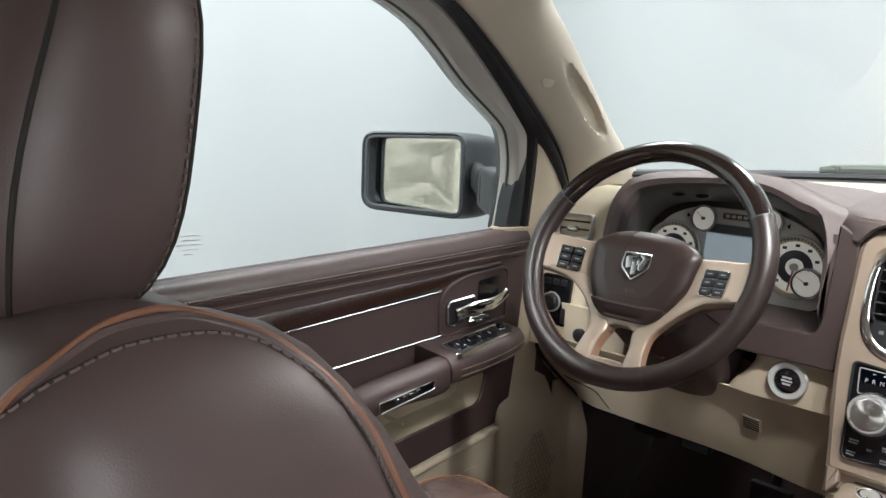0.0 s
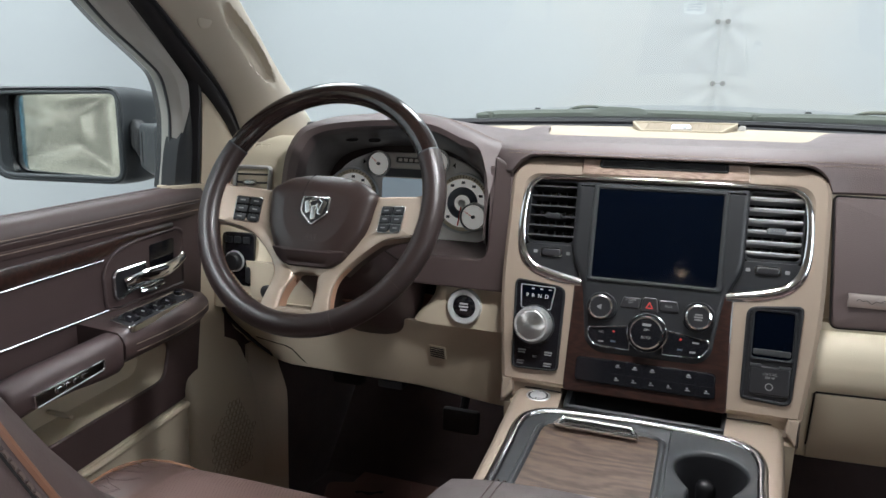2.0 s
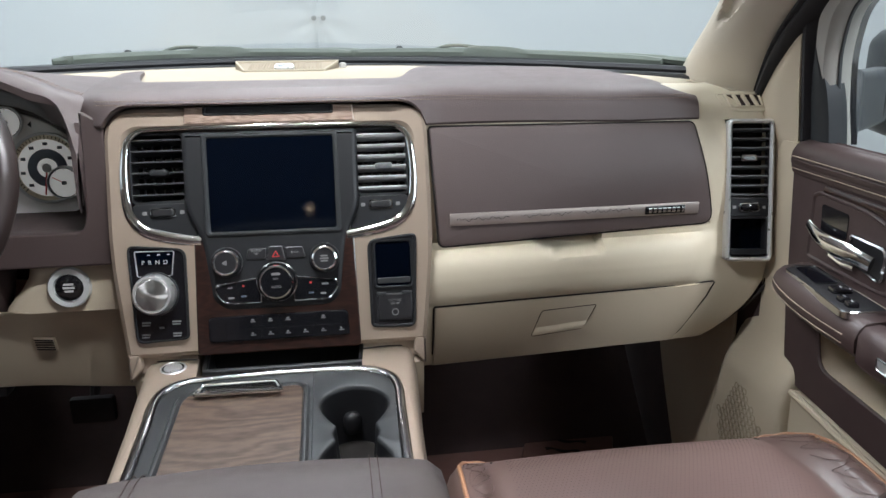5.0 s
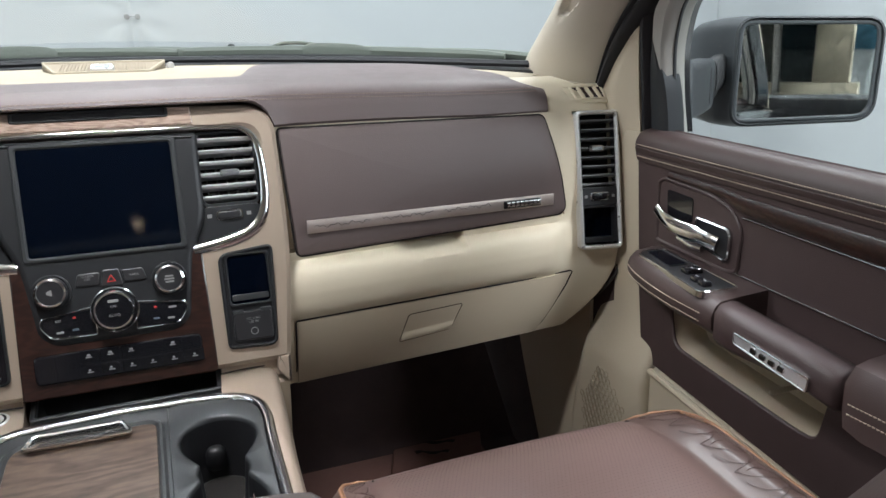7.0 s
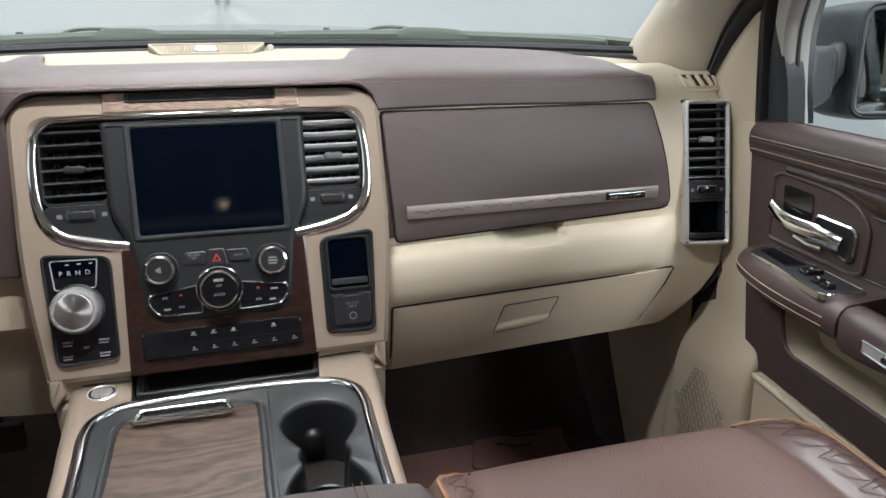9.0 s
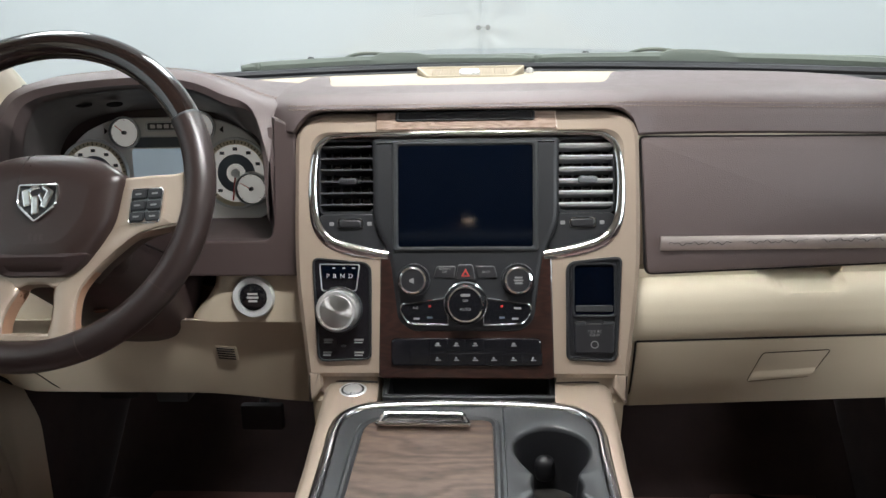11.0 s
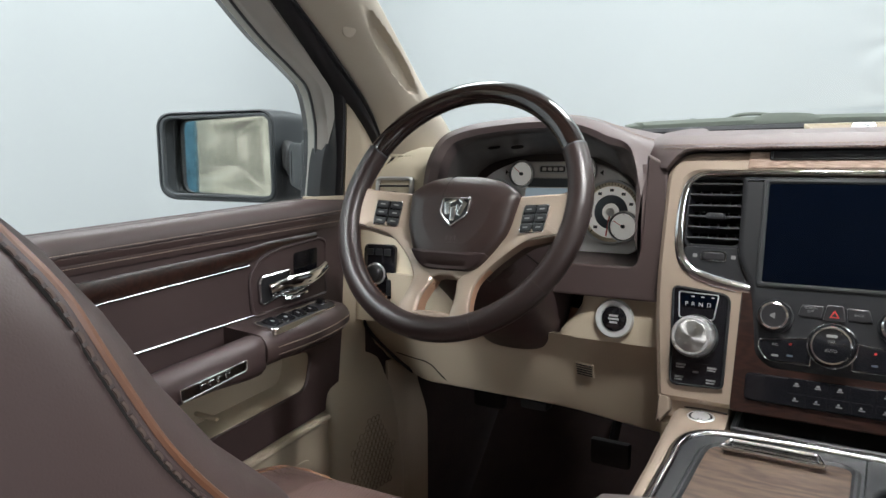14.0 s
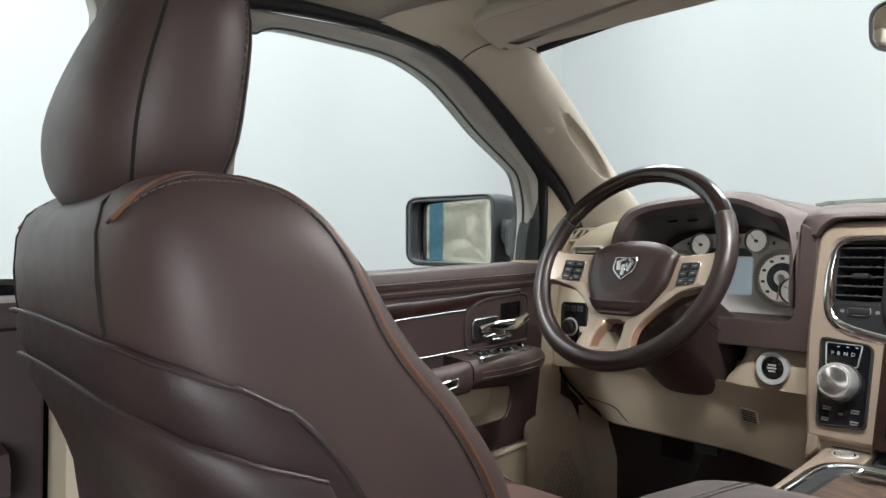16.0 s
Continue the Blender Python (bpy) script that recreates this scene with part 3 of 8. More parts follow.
EDGE = [(-0.016, 0.868), (-0.027, 0.92), (-0.041, 0.98), (-0.052, 1.025), (-0.064, 1.052), (-0.110, 1.086), (-0.176, 1.132), (-0.266, 1.189), (-0.346, 1.230), (-0.440, 1.251), (-0.56, 1.2565), (-0.68, 1.2515), (-0.76, 1.246), (-0.800, 1.235), (-0.805, 1.0), (-0.805, 0.815)]


def pillar(s):
    """Cloth-covered windscreen pillar with its grab hollow, the rubber round the door opening and the corner cover."""
    th = thing("pillar_trim", (s * 0.74, 0.1, 0.95), "beige windscreen pillar trim with an oval grab hollow", "pillar trim", kind="structure")
    W = spline([(s * 0.752, 0.330, 0.962), (s * 0.735, 0.262, 1.000), (s * 0.710, 0.138, 1.063), (s * 0.690, 0.038, 1.126), (s * 0.668, -0.084, 1.206), (s * 0.655, -0.167, 1.259), (s * 0.632, -0.235, 1.292), (s * 0.60, -0.34, 1.318)], 9)
    D = spline([(s * 0.780, 0.112, 0.930), (s * 0.758, 0.052, 0.990), (s * 0.743, -0.012, 1.043), (s * 0.728, -0.103, 1.104), (s * 0.710, -0.228, 1.178), (s * 0.699, -0.325, 1.226), (s * 0.692, -0.42, 1.250), (s * 0.690, -0.53, 1.262)], 9)
    inward = Vector((-s, -0.55, 0.1)).normalized()
    rows = []
    for a, b in zip(W, D):
        tu = len(rows) / (len(W) - 1)
        dish = [0.020 * smooth01((1.15 - ((tu - 0.385) / 0.115) ** 2 - ((k / 40 - 0.34) / 0.17) ** 2) / 0.45) for k in range(41)]
        rows.append([a.lerp(b, k / 40) + inward * (0.034 * math.sin(math.pi * k / 40) ** 0.75 - dish[k]) for k in range(41)])
    part("cover", sheet(rows, 0.02, (s, 0.4, 0)), PILLAR, th)

    def on(tu, tv, lift):
        i = min(len(rows) - 2, int(tu * (len(rows) - 1)))
        f = tu * (len(rows) - 1) - i
        j = min(39, int(tv * 40))
        g_ = tv * 40 - j
        p = rows[i][j].lerp(rows[i][j + 1], g_).lerp(rows[i + 1][j].lerp(rows[i + 1][j + 1], g_), f)
        return p + inward * lift
    part("seam", tube([on(0.735 + 0.045 * math.sin(math.pi * v), v, 0.0004) for v in [k / 16 for k in range(17)]], 0.0011, 5), GROOVE, th)
    part("screw_cap", lathe(((0.0115, -0.001), (0.0115, 0.0012), (0.009, 0.0020), (0, 0.0020)), 20, basis(on(0.47, 0.72, 0.0), (0, 0.7, -0.7), (0.4, 0.5, 0.5), (-s, -0.5, 0.1))), PILLAR, th)
    # rubber band between door frame and pillar, running down to the dash
    LOWB = spline([(s * (door_x(z) - 0.012), y, z) for y, z in ((-0.79, 1.240), (-0.68, 1.2515), (-0.56, 1.2565), (-0.44, 1.251), (-0.346, 1.230), (-0.266, 1.189), (-0.176, 1.132), (-0.110, 1.086), (-0.060, 1.047))] + [(s * 0.757, -0.016, 1.016), (s * 0.764, 0.036, 0.975), (s * 0.776, 0.088, 0.925)], 6)
    UPB = spline([(s * 0.690, -0.79, 1.256), (s * 0.690, -0.68, 1.264), (s * 0.690, -0.56, 1.264), (s * 0.691, -0.455, 1.258), (s * 0.694, -0.375, 1.242), (s * 0.702, -0.296, 1.212), (s * 0.713, -0.21, 1.167), (s * 0.722, -0.148, 1.131), (s * 0.731, -0.090, 1.095), (s * 0.743, -0.012, 1.043), (s * 0.756, 0.045, 0.996), (s * 0.780, 0.112, 0.930)], 6)
    part("door_seal", loft([[a + Vector((s * 0.02, 0, 0)), a, a.lerp(b, 0.12) + inward * 0.006, a.lerp(b, 0.42) + inward * 0.0105, a.lerp(b, 0.62) + inward * 0.0095, a.lerp(b, 0.72) + inward * 0.0055, a.lerp(b, 0.86) + inward * 0.0095, b + inward * 0.006, b + Vector((s * 0.02, 0, 0.004))] for a, b in zip(LOWB, UPB)], closed=False, cap=False), SEAL, th, "black rubber door seal")
    # black post where the door frame meets the corner cover
    part("post_seal", loft([[(s * (door_x(z) + o_), lerp(y0, y1, f), z) for o_, f in ((0.02, 0.0), (-0.010, 0.0), (-0.019, 0.35), (-0.019, 0.7), (-0.012, 1.0), (0.02, 1.0))] for z, y0, y1 in ((0.862, -0.017, 0.002), (0.92, -0.027, -0.010), (0.98, -0.041, -0.022), (1.02, -0.050, -0.031), (1.052, -0.063, -0.040))], closed=False, cap=False), SEAL, th, "black rubber post seal")
    low = [[Vector((s * 0.798, 0.002, 0.83)), Vector((s * 0.790, 0.060, 0.83)), Vector((s * 0.790, 0.125, 0.83))], [Vector((s * 0.795, 0.000, 0.868)), Vector((s * 0.786, 0.055, 0.868)), Vector((s * 0.786, 0.120, 0.868))], [Vector((s * 0.783, -0.010, 0.92)), Vector((s * 0.774, 0.040, 0.922)), Vector((s * 0.777, 0.096, 0.925))], [Vector((s * 0.770, -0.022, 0.975)), Vector((s * 0.763, 0.012, 0.975)), Vector((s * 0.766, 0.042, 0.977))], [Vector((s * 0.760, -0.033, 1.022)), Vector((s * 0.757, -0.025, 1.022)), Vector((s * 0.757, -0.014, 1.020))], [Vector((s * 0.756, -0.040, 1.040)), Vector((s * 0.755, -0.038, 1.040)), Vector((s * 0.755, -0.036, 1.040))]]
    part("corner_cover", sheet([spline(r_, 5) for r_ in low], 0.015, (s, 0.3, 0)), CREAM, th, "cream corner cover ahead of the door")
    return th


for s in (-1, 1):
    pillar(s)
    b = thing("pillar_trim", (s * 0.74, -0.9, 0.3), "cream centre pillar trim between the doors", "pillar trim", kind="structure")
    part("cover", loft([[(s * (xx - 0.02), y, z) for y, xx in ((-0.976 + 0.055 * smooth01((z - 0.74) / 0.08), door_x(z) + 0.03), (-0.962 + 0.05 * smooth01((z - 0.74) / 0.08), door_x(z) - 0.01), (-0.90, door_x(z) - 0.025), (-0.825, door_x(z) - 0.01), (-0.808, door_x(z) + 0.03))] for z in (0.2, 0.5, 0.72, 0.76, 0.80, 0.84, 1.0, 1.2, 1.33)]), CREAM, b)
    # sill and kick panel
    solo("sill", rbox((0.10, 1.5, 0.10), (s * 0.80, -0.55, 0.12), 0.02, 3), CREAM, "cream door sill cover", "sill", kind="structure")
    kp = thing("kick_panel", (s * 0.72, 0.1, 0.12), "cream footwell side panel with a speaker grille", "side panel", kind="structure")
    solo("side_wall", rbox((0.02, 0.80, 0.80), (s * 0.80, 0.44, 0.50), 0), CARPET, "dark carpeted footwell side wall", "wall", kind="structure")
    rows = []
    for z in (0.12, 0.22, 0.32, 0.40, 0.46, 0.49, 0.515, 0.54, 0.57, 0.62, 0.70, 0.80, 0.87):
        k = smooth01((z - 0.465) / 0.10)
        xb, far = lerp(0.757, 0.791, k), lerp(0.138, 0.100, smooth01((z - 0.30) / 0.22))
        rows.append([Vector((s * x, y, z)) for x, y in ((0.815, -0.066), (xb + 0.022, -0.078), (xb + 0.006, -0.074), (xb, -0.055), (xb - 0.003, -0.02), (xb - 0.002, 0.03), (xb + 0.001, far - 0.03), (xb + 0.004, far - 0.010), (xb + 0.012, far), (xb + 0.030, far + 0.004))])
    part("cover", sheet([spline(r_, 4) for r_ in rows], 0.012, (s, 0, 0)), CREAM, kp)
    if s > 0:
        wall = [[Vector((s * (0.776 + 0.004 * math.sin(y * 30)), y, z)) for y in [lerp(0.10, lerp(0.27, 0.43, (z - 0.12) / 0.42), k / 10) for k in range(11)]] for z in [lerp(0.12, 0.56, k / 8) for k in range(9)]]
    else:
        wall = [[Vector((s * lerp(0.776, 0.70, smooth01((y - 0.16) / 0.10) * (1 - smooth01((z - 0.40) / 0.10))), y, z)) for y in [lerp(0.10, 0.20, k / 24) for k in range(25)]] for z in [lerp(0.12, 0.54, k / 20) for k in range(21)]]
    part("footwell_cover", sheet(wall, 0.006, (s, 0, 0)), CREAM, kp, "cream footwell side lining")
    holes = []
    for a in range(13):
        for b_ in range(11):
            y_, z_ = -0.040 + b_ * 0.0125 + (a % 2) * 0.00625, 0.315 + a * 0.0112
            if y_ < 0.085 - 0.04 * abs(a - 6) / 6 * (1 if a > 6 else 0.3) and y_ > -0.045 + 0.05 * max(0, a - 8) / 4:
                k = smooth01((z_ - 0.465) / 0.10)
                holes.append(tube([(s * (lerp(0.757, 0.791, k) - 0.0030), y_ + 0.0058 * math.cos(h * math.pi / 3 + 0.52), z_ + 0.0058 * math.sin(h * math.pi / 3 + 0.52)) for h in range(6)], 0.0006, 4, closed=True))
    part("speaker_grille", joined(*holes), GRILLE, kp, "honeycomb of small speaker holes")["kind"] = "stuff"

# ---- dashboard ----
# cross-section heights of the dash top
def dtop(x, y):
    return curve(((-0.02, 0.935), (0.0, 0.950), (0.03, 0.959), (0.10, 0.969), (0.25, 0.980), (0.44, 0.984), (0.70, 0.992)), y) - 0.020 * (abs(x) / 0.74) ** 4


def dfront(x):
    """How far the upper dash front stands ahead of the screen line."""
    return 0.01 + (0.018 + 0.088 * max(0.0, x - 0.2)) * smooth01((x - 0.165) / 0.085) + 0.028 * smooth01((-0.212 - x) / 0.045)


dash = thing("dashboard", (0, 0.35, 0.50), "brown and cream truck dashboard with stitched pad and wood trim", "dashboard")
DX = [lerp(-0.79, 0.79, i / 60) for i in range(61)]


def back_limit(x):
    return ws_low(0.97 * x).y - 0.035


rows = []
for k in range(15):
    t = k / 14
    row = []
    for x in DX:
        f = dfront(x) + 0.02 if x > -0.25 else 0.30
        y = lerp(f, back_limit(x), t)
        z = dtop(x, y) - 0.006 + 0.004 * t
        if t < 0.08:
            z -= 0.02
        row.append((x, y, z))
    rows.append(row)
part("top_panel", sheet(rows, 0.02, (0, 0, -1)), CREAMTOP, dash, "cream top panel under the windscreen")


def pad_back(x):
    """Rear edge of the brown pad on the dash top."""
    if x < 0.0:
        return lerp(0.46, 0.125, smooth01((x + 0.275) / 0.095))
    if x < 0.30:
        return lerp(0.125, 0.45, smooth01((x - 0.180) / 0.095))
    return lerp(0.45, 0.10, smooth01((x - 0.52) / 0.15))


def pad_low(x):
    """Lower edge of the pad, rounding the stack's upper corners."""
    d = min(0.042, max(0.0, abs(x) - 0.1795))
    z = 0.944 - (0.042 - math.sqrt(0.042 ** 2 - d * d))
    return max(z, 0.9075 - 0.007 * smooth01((x - 0.3) / 0.35) if x > 0 else 0.916)


PADX = [lerp(-0.252, 0.665, i / 120) for i in range(121)]
loops = []
for x in PADX:
    f, bk = dfront(x), pad_back(x)
    low = pad_low(x)
    end = smooth01((x - 0.60) / 0.065)
    zz = lambda y: dtop(x, y - f * 0.9) + 0.004 - 0.010 * end
    prof = [(f + 0.012, low), (f + 0.0015, low + 0.0008), (f - 0.0015, low + 0.004), (f + 0.001, lerp(low, zz(f), 0.50)), (f + 0.0045, lerp(low, zz(f), 0.86)), (f + 0.013, zz(f + 0.013)), (f + 0.024, zz(f + 0.024) + 0.001), (f + 0.026, zz(f + 0.026) - 0.0008), (f + 0.030, zz(f + 0.03) + 0.001)]
    prof += [(lerp(f + 0.03, max(bk, f + 0.06), q), zz(lerp(f + 0.03, max(bk, f + 0.06), q)) + 0.002 - 0.003 * q ** 6) for q in (0.15, 0.35, 0.6, 0.85, 1.0)]
    prof += [(max(bk, f + 0.06) + 0.004, zz(bk) - 0.012), (f + 0.05, low - 0.002)]
    loops.append([(x, y, z) for y, z in prof])
pad = part("upper_pad", loft(loops), PAD, dash, "brown padded dash top with double stitching")


def pad_face(x, z):
    """Depth of the pad's sloping front at a height."""
    f, low = dfront(x), pad_low(x)
    top = dtop(x, 0.1 * f + 0.013) + 0.004 - 0.010 * smooth01((x - 0.60) / 0.065)
    up = dtop(x, 0.1 * f) + 0.004 - 0.010 * smooth01((x - 0.60) / 0.065)
    return curve(((low, f + 0.0015), (low + 0.004, f - 0.0015), (lerp(low + 0.004, up, 0.50), f + 0.001), (lerp(low, up, 0.86), f + 0.0045), (top, f + 0.013)), z)


for z0 in (0.9515, 0.9468):
    line = [(x, pad_face(x, z0 - 0.010 * smooth01((x - 0.1) / 0.5)) - 0.0004, z0 - 0.010 * smooth01((x - 0.1) / 0.5)) for x in PADX[3:-2]]
    part("stitching", dashes(line, 0.0044, 0.0020, 0.0007), PADTHREAD, pad, "row of brown thread stitches")

# hood over the gauges
OUT = [(-0.640, 0.885), (-0.636, 0.930), (-0.618, 0.966), (-0.590, 0.984), (-0.54, 0.995), (-0.46, 1.001), (-0.40, 1.002), (-0.355, 0.996), (-0.315, 0.982), (-0.28, 0.966), (-0.248, 0.956)]
INN = [(-0.606, 0.80), (-0.604, 0.90), (-0.592, 0.944), (-0.572, 0.962), (-0.53, 0.972), (-0.46, 0.979), (-0.40, 0.979), (-0.355, 0.971), (-0.315, 0.953), (-0.272, 0.929), (-0.262, 0.80)]
FACE = [(-0.650, 0.78), (-0.645, 0.86), (-0.630, 0.900), (-0.600, 0.925), (-0.55, 0.938), (-0.48, 0.944), (-0.42, 0.942), (-0.38, 0.932), (-0.345, 0.912), (-0.318, 0.880), (-0.316, 0.775)]
BACKO = [(-0.70, 0.90), (-0.68, 0.94), (-0.65, 0.962), (-0.61, 0.972), (-0.55, 0.976), (-0.47, 0.978), (-0.40, 0.978), (-0.34, 0.977), (-0.30, 0.976), (-0.26, 0.974), (-0.225, 0.970)]


def arc(pts, y, lean=0.0, n=5):
    return [Vector((p.x, y + lean * (p.z - 0.9), p.z)) for p in spline([(a, 0, b) for a, b in pts], n)]


def mixarc(a, b, t, y, lean):
    return [Vector((lerp(p.x, q.x, t), y + lean * (lerp(p.z, q.z, t) - 0.9), lerp(p.z, q.z, t))) for p, q in zip(arc(a, 0), arc(b, 0))]


hrows = [arc(BACKO, 0.40), mixarc(OUT, BACKO, 0.45, 0.20, 0.1), mixarc(OUT, BACKO, 0.12, 0.08, 0.15), arc(OUT, 0.035, 0.2), mixarc(OUT, INN, 0.10, 0.020, 0.2), mixarc(OUT, INN, 0.5, 0.012, 0.2), mixarc(OUT, INN, 0.9, 0.018, 0.2), arc(INN, 0.035, 0.2), mixarc(INN, FACE, 0.5, 0.11, 0.1), arc(FACE, 0.195, 0.08)]
hd = part("gauge_hood", loft(hrows, closed=False, cap=False), PAD, dash, "brown padded hood over the gauges")
part("stitching", dashes([p + Vector((0, -0.002, 0.0015)) for p in mixarc(OUT, BACKO, 0.04, 0.050, 0.18)[14:]], 0.0050, 0.0020, 0.0006), PADTHREAD, hd)
part("stitching", dashes([p + Vector((0, 0.0, 0.0018)) for p in mixarc(OUT, BACKO, 0.065, 0.058, 0.17)[14:]], 0.0050, 0.0020, 0.0006), PADTHREAD, hd)
part("hood_lining", loft([[p + Vector((0.0012 if p.x < -0.43 else -0.0012, -0.0005, -0.0015)) for p in r_[:-9]] for r_ in (mixarc(INN, FACE, 0.06, 0.045, 0.19), mixarc(INN, FACE, 0.5, 0.11, 0.1), mixarc(INN, FACE, 0.97, 0.190, 0.08))], closed=False, cap=False), HOODLINING, dash, "dark hood lining")
for hx in (-0.545, -0.50):
    part("vent_slot", lathe(((0.012, 0), (0.012, 0.0015), (0.009, 0.002), (0, 0.002)), 16, basis((hx, 0.105, 0.955), (1, 0, 0), (0, 0.45, 0.3), (0, -0.4, -1)) @ Matrix.Diagonal((1, 0.45, 1, 1))), GROOVE, dash)

# brown panels beside and under the gauges
poly = rpoly([(-0.640, 0.727), (-0.219, 0.727), (-0.222, 0.925), (-0.252, 0.940), (-0.2555, 0.80), (-0.262, 0.775), (-0.640, 0.775)], [0.004, 0.004, 0.006, 0.004, 0.01, 0.015, 0.004])
part("gauge_panel", slab([(x, z - 0.9) for x, z in poly], -0.03, 0.0, basis((0, 0.020, 0.9), (1, 0, 0), (0, 0.08, 1), (0, -1, 0.08)), 0.003), DARKPAD, dash, "brown panel under the gauges")
part("gauge_shelf", sheet([[(x, 0.020, 0.772), (x, 0.10, 0.766), (x, 0.20, 0.772)] for x in (-0.65, -0.5, -0.4, -0.255)], 0.01, (0, 0, -1)), DARKPAD, dash)
part("gauge_cheek", sheet([[(-0.2565, 0.018, z), (-0.285, 0.10, z - 0.004), (-0.316, 0.196, z - 0.008)] for z in (0.776, 0.82, 0.87, 0.925)], 0.006, (1, 0, 0)), PAD, dash)

# driver's lower panel
KNEE = ((0.519, 0.120), (0.520, 0.086), (0.526, 0.074), (0.545, 0.067), (0.575, 0.058), (0.605, 0.048), (0.635, 0.036), (0.648, 0.028), (0.655, 0.022), (0.660, 0.0195))


def knee_rows(xs, zs, lift=0.0):
    rows_ = []
    for x in xs:
        e = smooth01((-0.66 - x) / 0.13)
        bump = 0.010 * math.exp(-(((x + 0.50) / 0.09) ** 2))
        sag = -0.014 * smooth01((x + 0.42) / 0.20)
        row = []
        for z in zs:
            g_ = math.exp(-(((z - 0.585) / 0.03) ** 2))
            y = curve(KNEE, z) if z <= 0.660 else lerp(0.0195, 0.024, (z - 0.660) / 0.07)
            low_ = smooth01((0.60 - z) / 0.08)
            row.append(Vector((x, y + 0.035 * e * low_ + 0.012 * e - bump * g_ - lift, z + sag * low_ + 0.016 * e * low_)))
        rows_.append(row)
    return rows_


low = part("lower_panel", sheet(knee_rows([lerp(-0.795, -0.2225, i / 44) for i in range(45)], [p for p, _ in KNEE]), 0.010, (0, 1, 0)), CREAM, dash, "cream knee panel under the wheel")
UP = [0.658, 0.664, 0.672, 0.690, 0.708, 0.720, 0.726, 0.729]
ur = []
for z in UP:
    left = lerp(-0.388, -0.352, smooth01((z - 0.655) / 0.055)) if z < 0.715 else lerp(-0.352, -0.346, (z - 0.715) / 0.014)
    r_ = []
    for k in range(13):
        x = lerp(left, -0.2225, (k / 12) ** 1.5)
        soft = 0.014 * math.exp(-(x - left) / 0.008) + (0.006 if z > 0.7275 else 0.0)
        r_.append(Vector((x, lerp(0.0195, 0.024, (z - 0.660) / 0.07) + soft, z)))
    ur.append(r_)
part("switch_console", sheet(ur, 0.012, (0, 1, 0)), CREAM, low, "cream panel round the start button")
ul = []
for z in UP:
    ul.append([Vector((x, 0.024 + (0.012 * smooth01((-0.66 - x) / 0.13)) + 0.010 * math.exp(-(-0.585 - x) / 0.006), z)) for x in [lerp(-0.800, -0.585, k / 14) for k in range(15)]])
part("switch_console", sheet(ul, 0.012, (0, 1, 0)), CREAM, low, "cream panel round the light switch")
# near black box paints the shade inside the column opening
part("column_void", rbox((0.26, 0.02, 0.10), (-0.47, 0.130, 0.690), 0.004), GROOVE, low, "dark box for the shade round the steering column")
# added tan sheet paints the orange light caught in the opening
part("column_lit_piece", sheet([[(x, 0.100 - 0.02 * (x + 0.42) / 0.05, z) for x in (-0.47, -0.44, -0.41, -0.375)] for z in (0.652, 0.672, 0.690)], 0.004, (0, 1, 0)), COPPER, low, "tan piece painted for orange light in the column opening")
part("grille_plate", slab(rpoly([(-0.0155, -0.0125), (0.0155, -0.0125), (0.0155, 0.0125), (-0.0155, 0.0125)], 0.002, 2), -0.004, 0.0006, basis((-0.3495, 0.0470, 0.600), (1, 0, -0.08), (0, -0.34, 1)), 0.0004), CREAM, low)
part("air_grille", joined(*[rbox((0.026, 0.0022, 0.0016), (0, 0.009 - k * 0.0045, 0.001), 0.0005, 1, basis((-0.3495, 0.0468, 0.600), (1, 0, -0.08), (0, -0.34, 1))) for k in range(5)]), GROOVE, low, "small slotted air grille")
part("panel_seam", tube([knee_rows([x], [z], 0.0004)[0][0] for x, z in ((-0.742, 0.562), (-0.70, 0.5665), (-0.662, 0.566), (-0.648, 0.560), (-0.630, 0.540), (-0.615, 0.524))], 0.0011, 5), GROOVE, low)
part("panel_seam", tube([(-0.2245, 0.0205, 0.726), (-0.2245, 0.0185, 0.66), (-0.2245, 0.034, 0.64), (-0.2245, 0.056, 0.565), (-0.2245, 0.070, 0.515)], 0.0013, 5), GROOVE, low)
part("socket_cover", rbox((0.050, 0.03, 0.016), (-0.455, 0.098, 0.512), 0.004), BLACK, low)

# start button
btn = basis((-0.2935, 0.0205, 0.6945), (1, 0, 0), (0, 0.06, 1), (0, -1, 0.06))
sb = part("start_button", lathe(((0.0285, -0.01), (0.0295, 0.003), (0.0275, 0.007), (0.0205, 0.0065), (0.0195, 0.003)), 40, btn), SILVERPAINT, dash, "silver ring round a black start button")
part("button_cap", lathe(((0.0195, 0.0), (0.0190, 0.0045), (0.0170, 0.0060), (0, 0.0062)), 32, btn), GLOSSBLACK, sb)
for k, w in enumerate((0.014, 0.016, 0.012)):
    part("print_bar", rbox((w, 0.003, 0.0004), (0, 0.005 - k * 0.005, 0.0064), 0), WHITEINK, sb).data.transform(btn)

# light switch panel and driver's vent
sw = basis((-0.742, 0.0345, 0.730), (1, 0.10, 0), (0, 0.06, 1), (0.10, -1, 0.06))
lp = part("light_switch_panel", slab(rrect(0, 0, 0.066, 0.100, 0.010), -0.01, 0.006, sw, 0.002), GLOSSBLACK, dash, "gloss black headlight switch panel")
part("rotary_switch", lathe(((0.017, 0.006), (0.016, 0.018), (0.013, 0.021), (0, 0.021)), 28, at(sw, -0.006, -0.004)), BLACK, lp)
part("switch_ring", lathe(((0.020, 0.005), (0.020, 0.008), (0.0175, 0.009), (0.017, 0.005)), 28, at(sw, -0.006, -0.004)), SATIN, lp)
